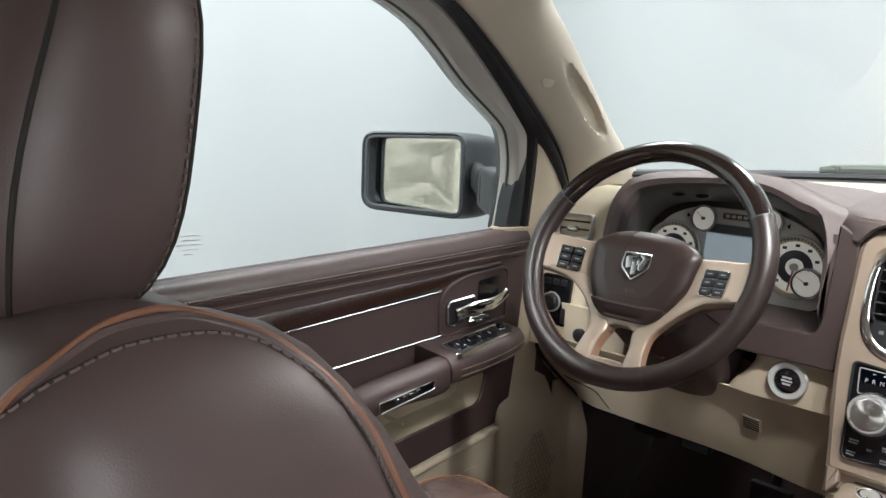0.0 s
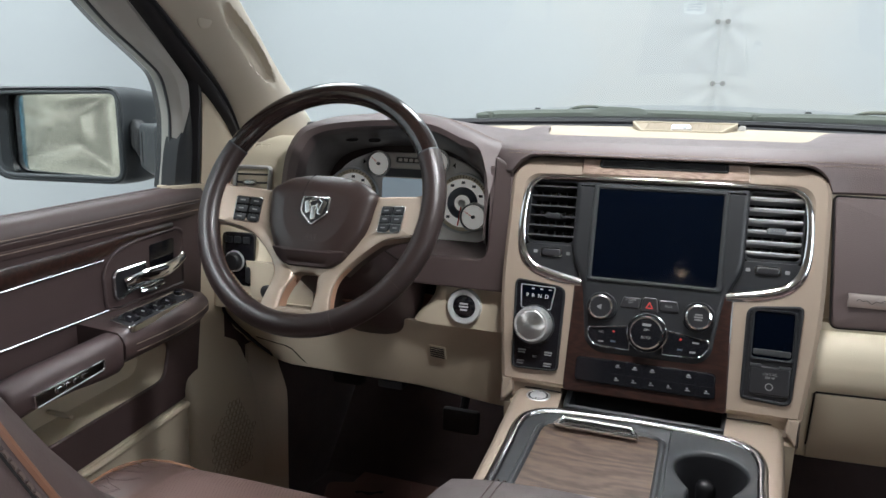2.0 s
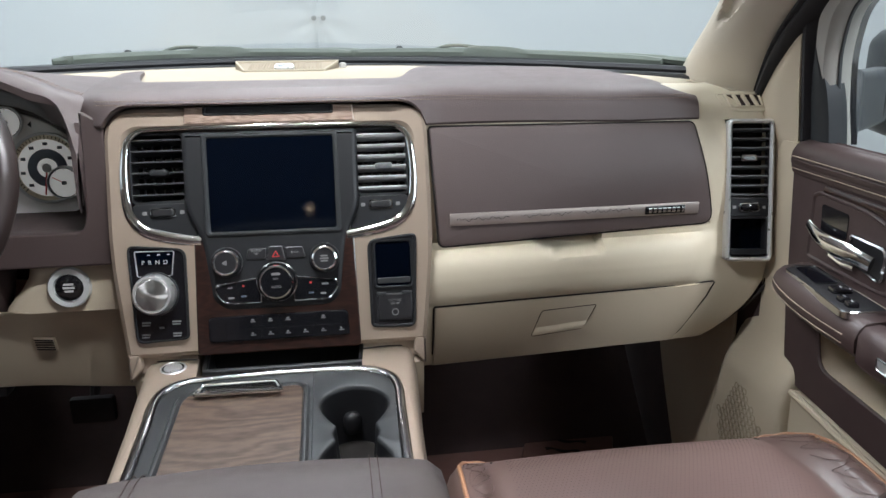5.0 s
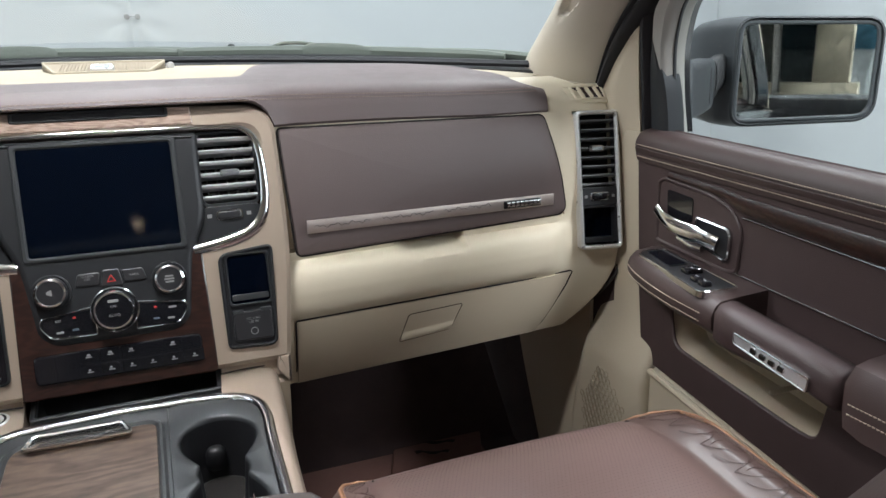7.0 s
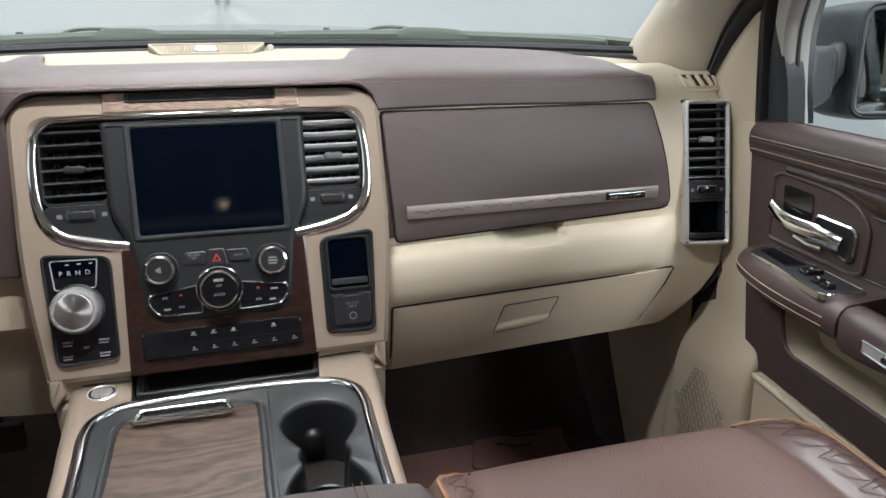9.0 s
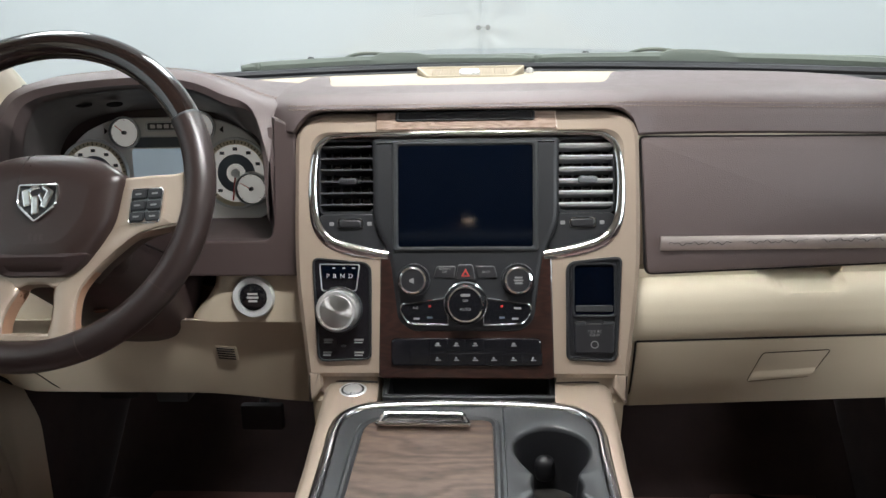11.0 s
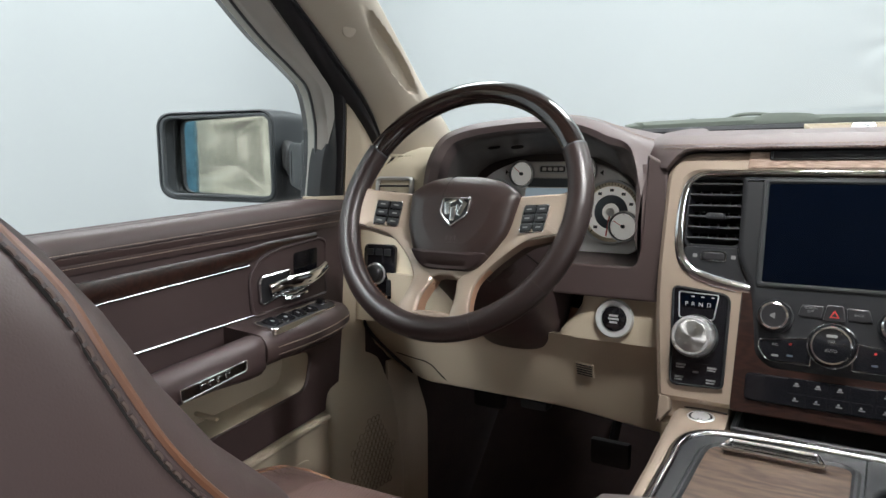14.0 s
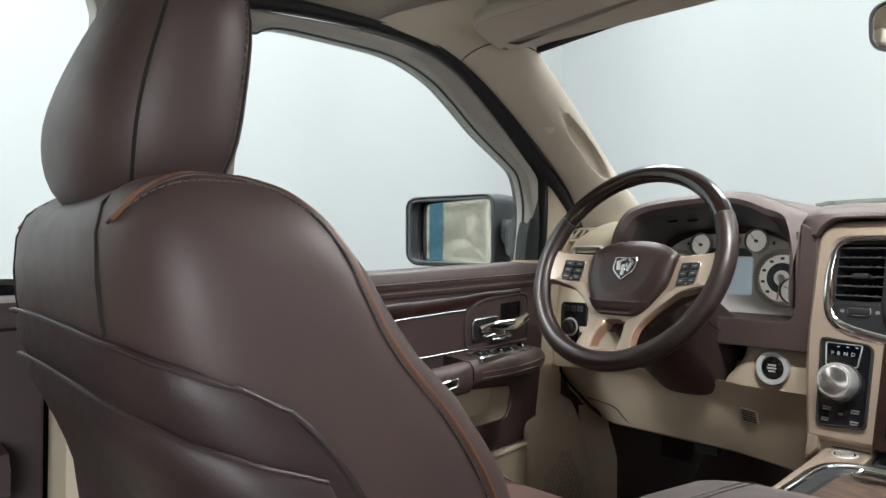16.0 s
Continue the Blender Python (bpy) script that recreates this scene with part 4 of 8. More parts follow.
for k in range(3):
    part("switch_key", slab(rrect(-0.018 + 0.018 * k, 0.036, 0.014, 0.012, 0.002), 0.005, 0.009, sw, 0.001), GRAPHITE, lp)
part("dimmer_wheel", rbox((0.010, 0.03, 0.008), (0.022, -0.028, 0.006), 0.003, 2, sw), GRAPHITE, lp)
part("hood_release", lathe(((0.013, 0), (0.013, 0.006), (0.009, 0.009), (0, 0.009)), 20, basis((-0.672, 0.022, 0.677), (1, 0, 0), (0, 0, 1), (0, -1, 0))), BLACK, dash, "small round black knob")


def side_vent(s):
    """Tall chrome-framed outlet at the dash end; s: side."""
    m_ = basis((0.7445, 0.0385, 0.7895), Vector((1, -0.20, 0)), Vector((0.02, 0.16, 1)), Vector((-0.20, -1, 0.16))) if s > 0 else basis((-0.722, 0.040, 0.797), Vector((1, 0.20, 0)), Vector((0, 0.16, 1)), Vector((0.20, -1, 0.16)))
    h, w = (0.228, 0.073) if s > 0 else (0.052, 0.074)
    cy = 0.0 if s > 0 else 0.081
    fr = part("side_vent", ring(rrect(0, cy, w, h, 0.008), rrect(0, cy, w - 0.013, h - 0.013, 0.004), -0.02, 0.008, m_, 0.0032), SATIN, dash, "chrome framed side air vent")
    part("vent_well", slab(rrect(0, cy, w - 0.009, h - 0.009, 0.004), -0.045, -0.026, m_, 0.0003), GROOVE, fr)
    part("vent_side", ring(rrect(0, cy, w - 0.009, h - 0.009, 0.004), rrect(0, cy, w - 0.013, h - 0.013, 0.003), -0.028, 0.0015, m_, 0.0005), GLOSSBLACK, fr)
    top = cy + h / 2 - 0.017
    n = 8 if s > 0 else 2
    for k in range(n):
        blade = loft([[m_ @ Vector((x, top - k * 0.0150 + dy, w_)) for dy, w_ in ((-0.0035, -0.022), (-0.0010, -0.001), (0.0006, 0.0012), (0.0022, 0.0002), (0.0036, -0.020))] for x in (-w / 2 + 0.0065, 0.0, w / 2 - 0.0065)])
        # same slats both sides, the passenger ones in the lit grey
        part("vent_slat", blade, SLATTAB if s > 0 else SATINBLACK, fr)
    part("vent_tab", loft([[m_ @ Vector((x, top - (3 if s > 0 else 1) * 0.0150 + y * f, w_)) for x, y in rrect(-0.003, 0.0, 0.026 * f2, 0.011, 0.005)] for f, f2, w_ in ((0.8, 0.9, -0.004), (1.0, 1.0, 0.004), (0.9, 0.95, 0.007), (0.5, 0.7, 0.0085))]), DARKCHROME, fr, "bright vent adjuster")
    if s > 0:
        part("wheel_bar", slab(rrect(0, -0.0265, w - 0.012, 0.030, 0.003), -0.02, 0.0030, m_, 0.001), GRAPHITE, fr)
        part("thumb_wheel", rbox((0.026, 0.009, 0.008), (0, -0.0265, 0.005), 0.003, 2, m_), GLOSSBLACK, fr)
        part("wheel_rim", ring(rrect(0, -0.0265, 0.033, 0.0135, 0.005), rrect(0, -0.0265, 0.027, 0.009, 0.003), 0.001, 0.0055, m_, 0.001), CHROME, fr)
        for q in (-1, 1):
            part("print_mark", slab(rrect(q * 0.0235, -0.0265, 0.005, 0.005, 0.001), 0.0, 0.0033, m_, 0.0001), DIMINK, fr)
        part("cubby", ring(rrect(0, -0.0735, w - 0.012, 0.062, 0.004), rrect(0, -0.0735, w - 0.018, 0.056, 0.003), -0.03, 0.0018, m_, 0.0006), BLACK, fr)
        part("cubby_floor", slab(rrect(0, -0.0735, w - 0.016, 0.058, 0.003), -0.034, -0.020, m_, 0.0004), SCREEN, fr)
        part("cubby_lip", slab(rrect(0, -0.0985, w - 0.016, 0.008, 0.002), -0.015, 0.0045, m_, 0.001), GRAPHITE, fr)


for s in (-1, 1):
    if s < 0:
        rows = []
        for z in (0.640, 0.66, 0.69, 0.72, 0.75, 0.79, 0.83, 0.87, 0.895, 0.91, 0.92, 0.93, 0.938, 0.945, 0.951, 0.955, 0.957):
            ex_ = curve(((0.62, 0.789), (0.70, 0.797), (0.85, 0.795), (0.885, 0.784), (0.91, 0.768), (0.93, 0.748), (0.945, 0.728), (0.957, 0.705)), z)
            y0 = 0.034 + 0.14 * (z - 0.906) + 0.030 + 0.012 * smooth01((z - 0.915) / 0.03) + 0.5 * max(0.0, z - 0.935) + 2.2 * max(0.0, z - 0.950)
            row = [Vector((-x, y0 - 0.19 * (x - 0.70) + 0.25 * max(0.0, 0.66 - x), z)) for x in [lerp(0.634, ex_ - 0.016, k / 14) for k in range(15)]]
            ye = row[-1].y
            rows.append(row + [Vector((-(ex_ - 0.008), ye + 0.001, z)), Vector((-(ex_ - 0.002), ye + 0.006, z)), Vector((-ex_, ye + 0.014, z)), Vector((-ex_, ye + 0.05, z)), Vector((-(ex_ - 0.002), ye + 0.16, z))])
        part("end_panel", sheet(rows, 0.010, (0, 1, 0)), CREAMDASH, dash, "cream rounded end of the dashboard")
    # demister slots over the vent
    dm = basis((s * 0.734, 0.0800 if s > 0 else 0.070, 0.9300), (1, -0.20 * s, 0), (0.10 * s, 0.62, 1))
    dem = part("demister_grille", ring(rpoly([(-0.041, -0.013), (0.041, -0.011), (0.036, 0.014), (-0.044, 0.013)], 0.004, 3), rpoly([(-0.037, -0.010), (0.038, -0.009), (0.033, 0.011), (-0.040, 0.010)], 0.003, 3), -0.004, 0.0012, dm, 0.0008), CREAMDASH, dash, "cream demister outlet")
    part("outlet_housing", slab(rpoly([(-0.047, -0.019), (0.046, -0.017), (0.041, 0.019), (-0.049, 0.018)], 0.006, 3), -0.03, -0.0018, dm, 0.002), CREAMDASH, dem)
    # dark plate paints the shade between the cream fins
    part("outlet_shade", slab(rpoly([(-0.038, -0.011), (0.039, -0.010), (0.034, 0.012), (-0.041, 0.011)], 0.003, 3), -0.010, -0.0015, dm, 0.0003), DARKTRIM, dem)
    for k in range(5):
        part("slot_fin", rbox((0.0058, 0.023, 0.008), (0, 0, 0), 0.0022, 2, dm @ Matrix.Translation((-0.029 + k * 0.0140, 0.0005, -0.0015)) @ Matrix.Rotation(0.42 * s, 4, "Z")), CREAMDASH, dem)
    gap = []
    for z in (0.925, 0.91, 0.885, 0.85, 0.80, 0.75, 0.70, 0.66, 0.63, 0.61, 0.59, 0.575, 0.56, 0.545, 0.53):
        ex_ = curve(((0.515, 0.690), (0.530, 0.708), (0.545, 0.727), (0.565, 0.746), (0.59, 0.767), (0.63, 0.789), (0.70, 0.797), (0.85, 0.797), (0.885, 0.793), (0.91, 0.780), (0.93, 0.757)), z)
        gap.append((s * (ex_ + 0.002), (0.053 + 0.14 * (z - 0.72) if z > 0.62 else 0.039 + 0.55 * (0.62 - z)) + (0.0 if s > 0 else 0.004), z))
    # dark tube paints the shade in the gap at the dash end
    part("end_gap", tube(spline(gap, 3), 0.0034, 6), GROOVE, dash)
    side_vent(s)

# glove compartments
def gface(x, z):
    """The upper glove door's surface."""
    return 0.036 + 0.085 * (x - 0.225) + 0.14 * (z - 0.906) - 0.012 * math.sin(math.pi * min(1, max(0, (z - 0.733) / 0.17)))


outline = rpoly([(0.226, 0.905), (0.656, 0.899), (0.674, 0.820), (0.690, 0.738), (0.236, 0.729)], [0.006, 0.010, 0.05, 0.02, 0.010], 6)
def face_loop(d, lift):
    return [Vector((x, gface(x, z) - lift, z)) for x, z in shrink(outline, d)]
gl = [face_loop(0, -0.03), face_loop(0, 0.002), face_loop(0.0015, 0.005), face_loop(0.004, 0.006)]
cxm, czm = 0.455, 0.818
for f in (0.85, 0.65, 0.45, 0.25, 0.08):
    gl.append([Vector((lerp(cxm, x, f), gface(lerp(cxm, x, f), lerp(czm, z, f)) - 0.006, lerp(czm, z, f))) for x, z in shrink(outline, 0.004)])
glove = part("upper_glove_door", loft(gl), PAD, dash, "brown grained upper glove compartment door")
# flat near black ring paints the shade inside the door's gap
part("door_gap", loft([[Vector((x, gface(x, z) - l_, z)) for x, z in shrink(outline, d)] for d, l_ in ((-0.0022, 0.0018), (-0.0018, 0.0030), (0.001, 0.0030))], cap=False), GROOVE, dash, "dark gap round the glove door")


def on_glove(x, z, lift=0.0062):
    return Vector((x, gface(x, z) - lift, z))


def strip(x0, x1, h, lift0, lift1, n=24, inset=0.0):
    loops_ = []
    for i in range(n + 1):
        x = lerp(x0, x1, i / n)
        zc = lerp(0.7705, 0.7655, (x - 0.254) / 0.402)
        loops_.append([on_glove(x, zc + dz, l) for dz, l in ((-h / 2, lift0), (-h / 2, lift1), (-h / 2 + 0.0012, lift1 + 0.0008), (h / 2 - 0.0012, lift1 + 0.0008), (h / 2, lift1), (h / 2, lift0))])
    return loft(loops_)


st = part("trim_strip", strip(0.252, 0.660, 0.0185, 0.005, 0.0085), PEWTER, glove, "engraved pewter trim strip")
part("strip_badge", strip(0.566, 0.634, 0.0125, 0.008, 0.0112), GLOSSBLACK, st, "dark badge with raised chrome bars")
for k in range(8):
    x = 0.571 + k * 0.0081
    part("badge_bar", strip(x, x + 0.0056, 0.0075, 0.011, 0.0128, 1), CHROME, st)
for k in range(3):
    path = []
    for i in range(40):
        x = 0.262 + 0.10 * k + i * 0.0021
        path.append(on_glove(x, 0.7702 - 0.0000124 * 0 + 0.0030 * math.sin(i * 0.9 + k * 2) * math.cos(i * 0.37 + k) - 0.0012 * (x - 0.254), 0.0096))
    part("scroll_line", tube(path, 0.0004, 4), DARKSTEEL, st)

# cream body of the passenger side: surround of the glove door, padded shelf, lower front and rounded end
ENDX = ((0.515, 0.690), (0.530, 0.708), (0.545, 0.727), (0.565, 0.746), (0.59, 0.767), (0.63, 0.789), (0.70, 0.797), (0.85, 0.797), (0.885, 0.793), (0.91, 0.780), (0.93, 0.757), (0.945, 0.732), (0.957, 0.705))
ROLL = ((0.518, 0.120), (0.521, 0.050), (0.530, 0.034), (0.565, 0.019), (0.610, 0.005), (0.636, -0.0015), (0.6395, -0.0025), (0.645, -0.0075), (0.660, -0.0125), (0.680, -0.0150), (0.697, -0.0135), (0.708, -0.0095), (0.7155, -0.0035), (0.7205, 0.0040), (0.7235, 0.0105))
FLAT = ((0.518, 0.120), (0.521, 0.050), (0.530, 0.034), (0.565, 0.019), (0.610, 0.008), (0.640, 0.004), (0.68, 0.002), (0.71, 0.005), (0.7235, 0.0085))


def endbow(x):
    return 0.085 * (x - 0.225) if x < 0.68 else 0.0387 + 0.085 * (x - 0.68) - 1.6 * min(0.06, x - 0.68) ** 2 - 0.19 * max(0.0, x - 0.74)


def pbody(x, z):
    """Depth of the cream body on the passenger side."""
    if z > 0.7235:
        base = 0.036 + 0.14 * (z - 0.906) - 0.012 * math.sin(math.pi * min(1, max(0, (z - 0.733) / 0.17))) - 0.002
        base += 0.012 * smooth01((z - 0.915) / 0.03) + 0.5 * max(0.0, z - 0.935) + 2.2 * max(0.0, z - 0.950)
    else:
        w_ = 1 - smooth01((x - 0.645) / 0.055)
        base = lerp(curve(FLAT, z), curve(ROLL, z), w_)
    if 0.737 < z < 0.898 and x < lerp(0.690, 0.656, (z - 0.738) / 0.161) - 0.012:
        base += 0.014
    vx_ = x - 0.7445 - 0.02 * (z - 0.7895)
    if abs(vx_) < 0.0325 and 0.681 < z < 0.8985:
        base += 0.040
    n_ = smooth01((x - 0.376 - 1.2 * (0.735 - z)) / 0.012) * (1 - smooth01((x - 0.492) / 0.008))
    return base + endbow(x) + 0.024 * n_ * smooth01((z - 0.705) / 0.008) * (1 - smooth01((z - 0.745) / 0.01))


ZS = [0.518, 0.520, 0.524, 0.530, 0.545, 0.565, 0.59, 0.61, 0.636, 0.6395, 0.642, 0.648, 0.658, 0.668, 0.677, 0.6815, 0.69, 0.697, 0.703, 0.708, 0.712, 0.7155, 0.718, 0.7205, 0.7235, 0.728, 0.735, 0.7375, 0.75, 0.78, 0.81, 0.84, 0.87, 0.890, 0.8975, 0.9015, 0.91, 0.92, 0.93, 0.938, 0.945, 0.951, 0.955, 0.957]
rows = []
for z in ZS:
    ex_ = curve(ENDX, z)
    lean_ = 0.7445 + 0.02 * (z - 0.7895)
    cols = [lerp(0.214, 0.695, k / 54) for k in range(55)] + [lean_ + d for d in (-0.0355, -0.0327, -0.0322, -0.015, 0.0, 0.015, 0.0322, 0.0327, 0.0350)]
    lim = ex_ - 0.009
    cols = [x if x < 0.60 else lerp(0.60, lim, (x - 0.60) / (cols[-1] - 0.60)) if cols[-1] > lim else x for x in cols]
    row = [Vector((x, pbody(x, z), z)) for x in cols]
    ye = row[-1].y
    row += [Vector((max(cols[-1], ex_ - 0.006), ye + 0.001, z)), Vector((ex_ - 0.002, ye + 0.006, z)), Vector((ex_, ye + 0.014, z)), Vector((ex_, ye + 0.05, z)), Vector((ex_ - 0.002, ye + 0.16, z))]
    rows.append(row)
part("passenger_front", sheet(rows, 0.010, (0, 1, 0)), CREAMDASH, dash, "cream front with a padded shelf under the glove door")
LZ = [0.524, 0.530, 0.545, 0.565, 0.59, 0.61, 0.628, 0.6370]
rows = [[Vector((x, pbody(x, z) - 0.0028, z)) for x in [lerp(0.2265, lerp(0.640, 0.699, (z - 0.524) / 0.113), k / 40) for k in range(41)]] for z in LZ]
# the darker cream paints the shade on this downward-facing door
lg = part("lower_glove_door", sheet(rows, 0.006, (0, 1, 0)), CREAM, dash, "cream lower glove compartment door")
part("door_seam", tube([Vector((x, pbody(x, z) - 0.0012, z)) for x, z in ((0.2245, 0.523), (0.2245, 0.56), (0.2245, 0.60), (0.2245, 0.636), (0.2265, 0.6388), (0.32, 0.6388), (0.45, 0.6388), (0.58, 0.6388), (0.697, 0.6388), (0.701, 0.637), (0.690, 0.612), (0.672, 0.582), (0.655, 0.550), (0.642, 0.526))], 0.0013, 5), GROOVE, lg)


def lower_face(x, z, lift=0.0):
    """A point on the lower glove door."""
    return Vector((x, pbody(x, z) - 0.0030 - lift, z))


LATCH = rpoly([(0.3985, 0.6155), (0.491, 0.6180), (0.473, 0.5740), (0.385, 0.5680)], 0.005, 4)
part("latch_gap", tube([lower_face(x, z, 0.0001) for x, z in LATCH], 0.0007, 5, closed=True), GROOVE, lg)
lv = ((0.02, 0.0), (0.03, 0.0026), (0.12, 0.0032), (0.24, 0.0022), (0.33, 0.0004), (0.36, 0.0002), (0.60, 0.0005), (0.97, 0.0005), (0.98, 0.0))
part("latch_lever", sheet([[lower_face(lerp(lerp(0.385, 0.3985, v), lerp(0.473, 0.491, v), u), lerp(lerp(0.5680, 0.6155, v), lerp(0.5740, 0.6180, v), u), l_) for u in (0.015, 0.03, 0.25, 0.5, 0.75, 0.97, 0.985)] for v, l_ in lv], 0.001, (0, 1, 0)), CREAM, lg, "latch with a raised finger lip")

# speaker grille in the middle of the dash top
gm = basis((0, 0.44, dtop(0.0, 0.44) - 0.002), (1, 0, 0), (0, 1, 0.13))
gpoly = rpoly([(-0.076, -0.020), (0.076, -0.020), (0.106, 0.110), (-0.106, 0.110)], 0.008)
sg = part("centre_speaker", slab(gpoly, -0.03, 0.001, gm, 0.001), GRILLE, dash, "tan ribbed centre speaker grille")
part("rib", joined(*[rbox((0.0022, 0.115, 0.002), (-0.070 + k * 0.0056, 0.045, 0.0014), 0.0006, 1, gm) for k in range(26)]), GRILLE, sg)["kind"] = "stuff"
part("grille_edge", ring(gpoly, shrink(gpoly, 0.004), -0.03, 0.0045, gm, 0.001), CREAMTOP, sg)
part("speaker_badge", slab(rrect(0, 0.0, 0.038, 0.017, 0.008), 0.003, 0.012, gm @ Matrix.Rotation(0.5, 4, "X"), 0.003), SATIN, sg)
part("badge_bar", joined(*[slab(rrect(0, y_, 0.026, 0.0022, 0.001), 0.011, 0.0125, gm @ Matrix.Rotation(0.5, 4, "X"), 0.0004) for y_ in (-0.0035, 0.0, 0.0035)]), DARKSTEEL, sg)
part("light_sensor", lathe(((0.007, 0), (0.007, 0.006), (0.005, 0.010), (0, 0.011)), 20, basis((0.112, 0.49, 0.985), (1, 0, 0), (0, 1, 0))), FRAMEGREY, dash, "small grey light sensor dome")

# ---- centre stack ----
SN = math.sqrt(1 + 0.24 ** 2)
S = basis((0, 0.02 - 0.24 * 0.12, 0.78), (1, 0, 0), (0, 0.24, 1), (0, -1, 0.24))


def sp(*pts):
    """Outline points (x, height) on the stack's sloping face."""
    return [(x, (z - 0.78) * SN) for x, z in pts]


def sr(x0, x1, z0, z1, r, n=5):
    return rrect((x0 + x1) / 2, ((z0 + z1) / 2 - 0.78) * SN, abs(x1 - x0), abs(z1 - z0) * SN, r, n)


def scentre(x, z, w=0.0):
    return at(S, x, (z - 0.78) * SN, w)


stack = thing("centre_stack", (0, -0.02, 0.60), "tan centre stack with touch screen, vents and climate controls", "centre stack")
B_OUT = rpoly(sp((-0.207, 0.607), (0.207, 0.607), (0.2235, 0.745), (0.2215, 0.940), (-0.2215, 0.940), (-0.2235, 0.745)), [0.006, 0.006, 0.05, 0.042, 0.042, 0.05], 8)
B_IN = rpoly(sp((-0.165, 0.768), (0.165, 0.768), (0.197, 0.80), (0.196, 0.911), (-0.196, 0.911), (-0.197, 0.80)), [0.02, 0.02, 0.03, 0.022, 0.022, 0.03], 8)
bez = part("bezel", ring(B_OUT, B_IN, -0.06, 0.004, S, 0.006), TAN, stack, "satin tan surround")
for s in (-1, 1):
    part("bezel_foot", slab(rpoly(sp((s * 0.116, 0.585), (s * 0.2000, 0.585), (s * 0.2000, 0.6080), (s * 0.116, 0.6080)), 0.002, 2), -0.06, -0.009, S, 0.001), TAN, stack)
for s in (-1, 1):
    part("bezel_cheek", slab(rpoly(sp((s * 0.188, 0.594), (s * 0.2035, 0.574), (s * 0.2055, 0.580), (s * 0.2066, 0.6125), (s * 0.190, 0.6125)), 0.0015, 2), -0.06, 0.0036, S, 0.003), TAN, stack)
part("bezel_back", slab(shrink(B_OUT, 0.004), -0.10, -0.055, S, 0.001), BLACK, stack)
half = [(0.100, 0.7605), (0.125, 0.764), (0.150, 0.769), (0.172, 0.7765), (0.187, 0.789), (0.1955, 0.808), (0.1985, 0.84), (0.1970, 0.873), (0.192, 0.895), (0.180, 0.9075), (0.16, 0.9120), (0.08, 0.9137), (0, 0.9143)]
rad = [0.0065, 0.0075, 0.0080, 0.0078, 0.0070, 0.0060, 0.0052, 0.0046, 0.0042, 0.0036, 0.0030, 0.0026, 0.0025]
path, rr_ = [], []
full = [(-x, z) for x, z in half] + list(reversed(half[:-1]))
frad = rad + list(reversed(rad[:-1]))
cp = spline([(x, z, r_ * 10) for (x, z), r_ in zip(full, frad)], 4)
part("chrome_trim", tube([S @ Vector((p.x, (p.y - 0.78) * SN, 0.004)) for p in cp], [p.z / 10 for p in cp], 10, flat=0.6, up=tuple(S.col[2])[:3]), CHROME, stack, "bright chrome trim sweeping round both vents")
part("vent_floor", slab(shrink(B_IN, -0.001), -0.054, -0.040, S, 0.001), GLOSSBLACK, stack)

for s in (-1, 1):
    x0, x1 = s * 0.120, s * 0.1895
    v = part("air_vent", ring(sr(x0 - s * 0.004, x1 + s * 0.003, 0.812, 0.9085, 0.010), sr(x0, x1, 0.817, 0.905, 0.008), -0.04, -0.004, S, 0.001), GRAPHITE, stack, "black slatted air vent")
    for k in range(6):
        z = 0.8965 - k * 0.0147
        blade = loft([[scentre(x, z, 0) @ Vector((0, dy, w)) for dy, w in ((-0.0045 if s > 0 else -0.003, -0.030), (-0.0015 if s > 0 else 0.0005, -0.006), (0.0015, -0.0035), (0.0040, -0.005), (0.0050 if s > 0 else 0.0, -0.031))] for x in (x0, (x0 + x1) / 2, x1)])
        # alike slats: lit grey painted on the right, black on the left
        part("vent_slat", blade, SLATLIT if s > 0 else SATINBLACK, v)
    for k in range(5):
        part("vane", rbox((0.0015, 0.085, 0.012), (lerp(x0, x1, (k + 0.7) / 5.4), (0.862 - 0.78) * SN, -0.038), 0, 1, S), BLACK, v)
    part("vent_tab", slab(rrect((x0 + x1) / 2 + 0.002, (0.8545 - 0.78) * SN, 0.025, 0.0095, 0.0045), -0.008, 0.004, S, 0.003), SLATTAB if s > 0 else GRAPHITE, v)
    plate = part("vent_plate", slab(rpoly(sp((s * 0.104, 0.766), (s * 0.165, 0.770), (s * 0.190, 0.795), (s * 0.191, 0.813), (s * 0.118, 0.813)), 0.006), -0.03, -0.002, S, 0.001), GRAPHITE, stack, "dark plate with a vent thumb wheel")
    part("thumb_wheel", slab(rrect(s * 0.150, (0.801 - 0.78) * SN, 0.030, 0.0105, 0.004), -0.004, 0.003, S, 0.002), BLACK, plate)
    part("wheel_rim", ring(rrect(s * 0.150, (0.801 - 0.78) * SN, 0.034, 0.0135, 0.005), rrect(s * 0.150, (0.801 - 0.78) * SN, 0.030, 0.0105, 0.004), -0.004, 0.0015, S, 0.0008), CHROME, plate)
    for q in (-1, 1):
        part("print_mark", slab(rrect(s * 0.150 + q * 0.025, (0.801 - 0.78) * SN, 0.006, 0.005, 0.001), -0.004, -0.0015, S, 0.0002), DIMINK, plate)

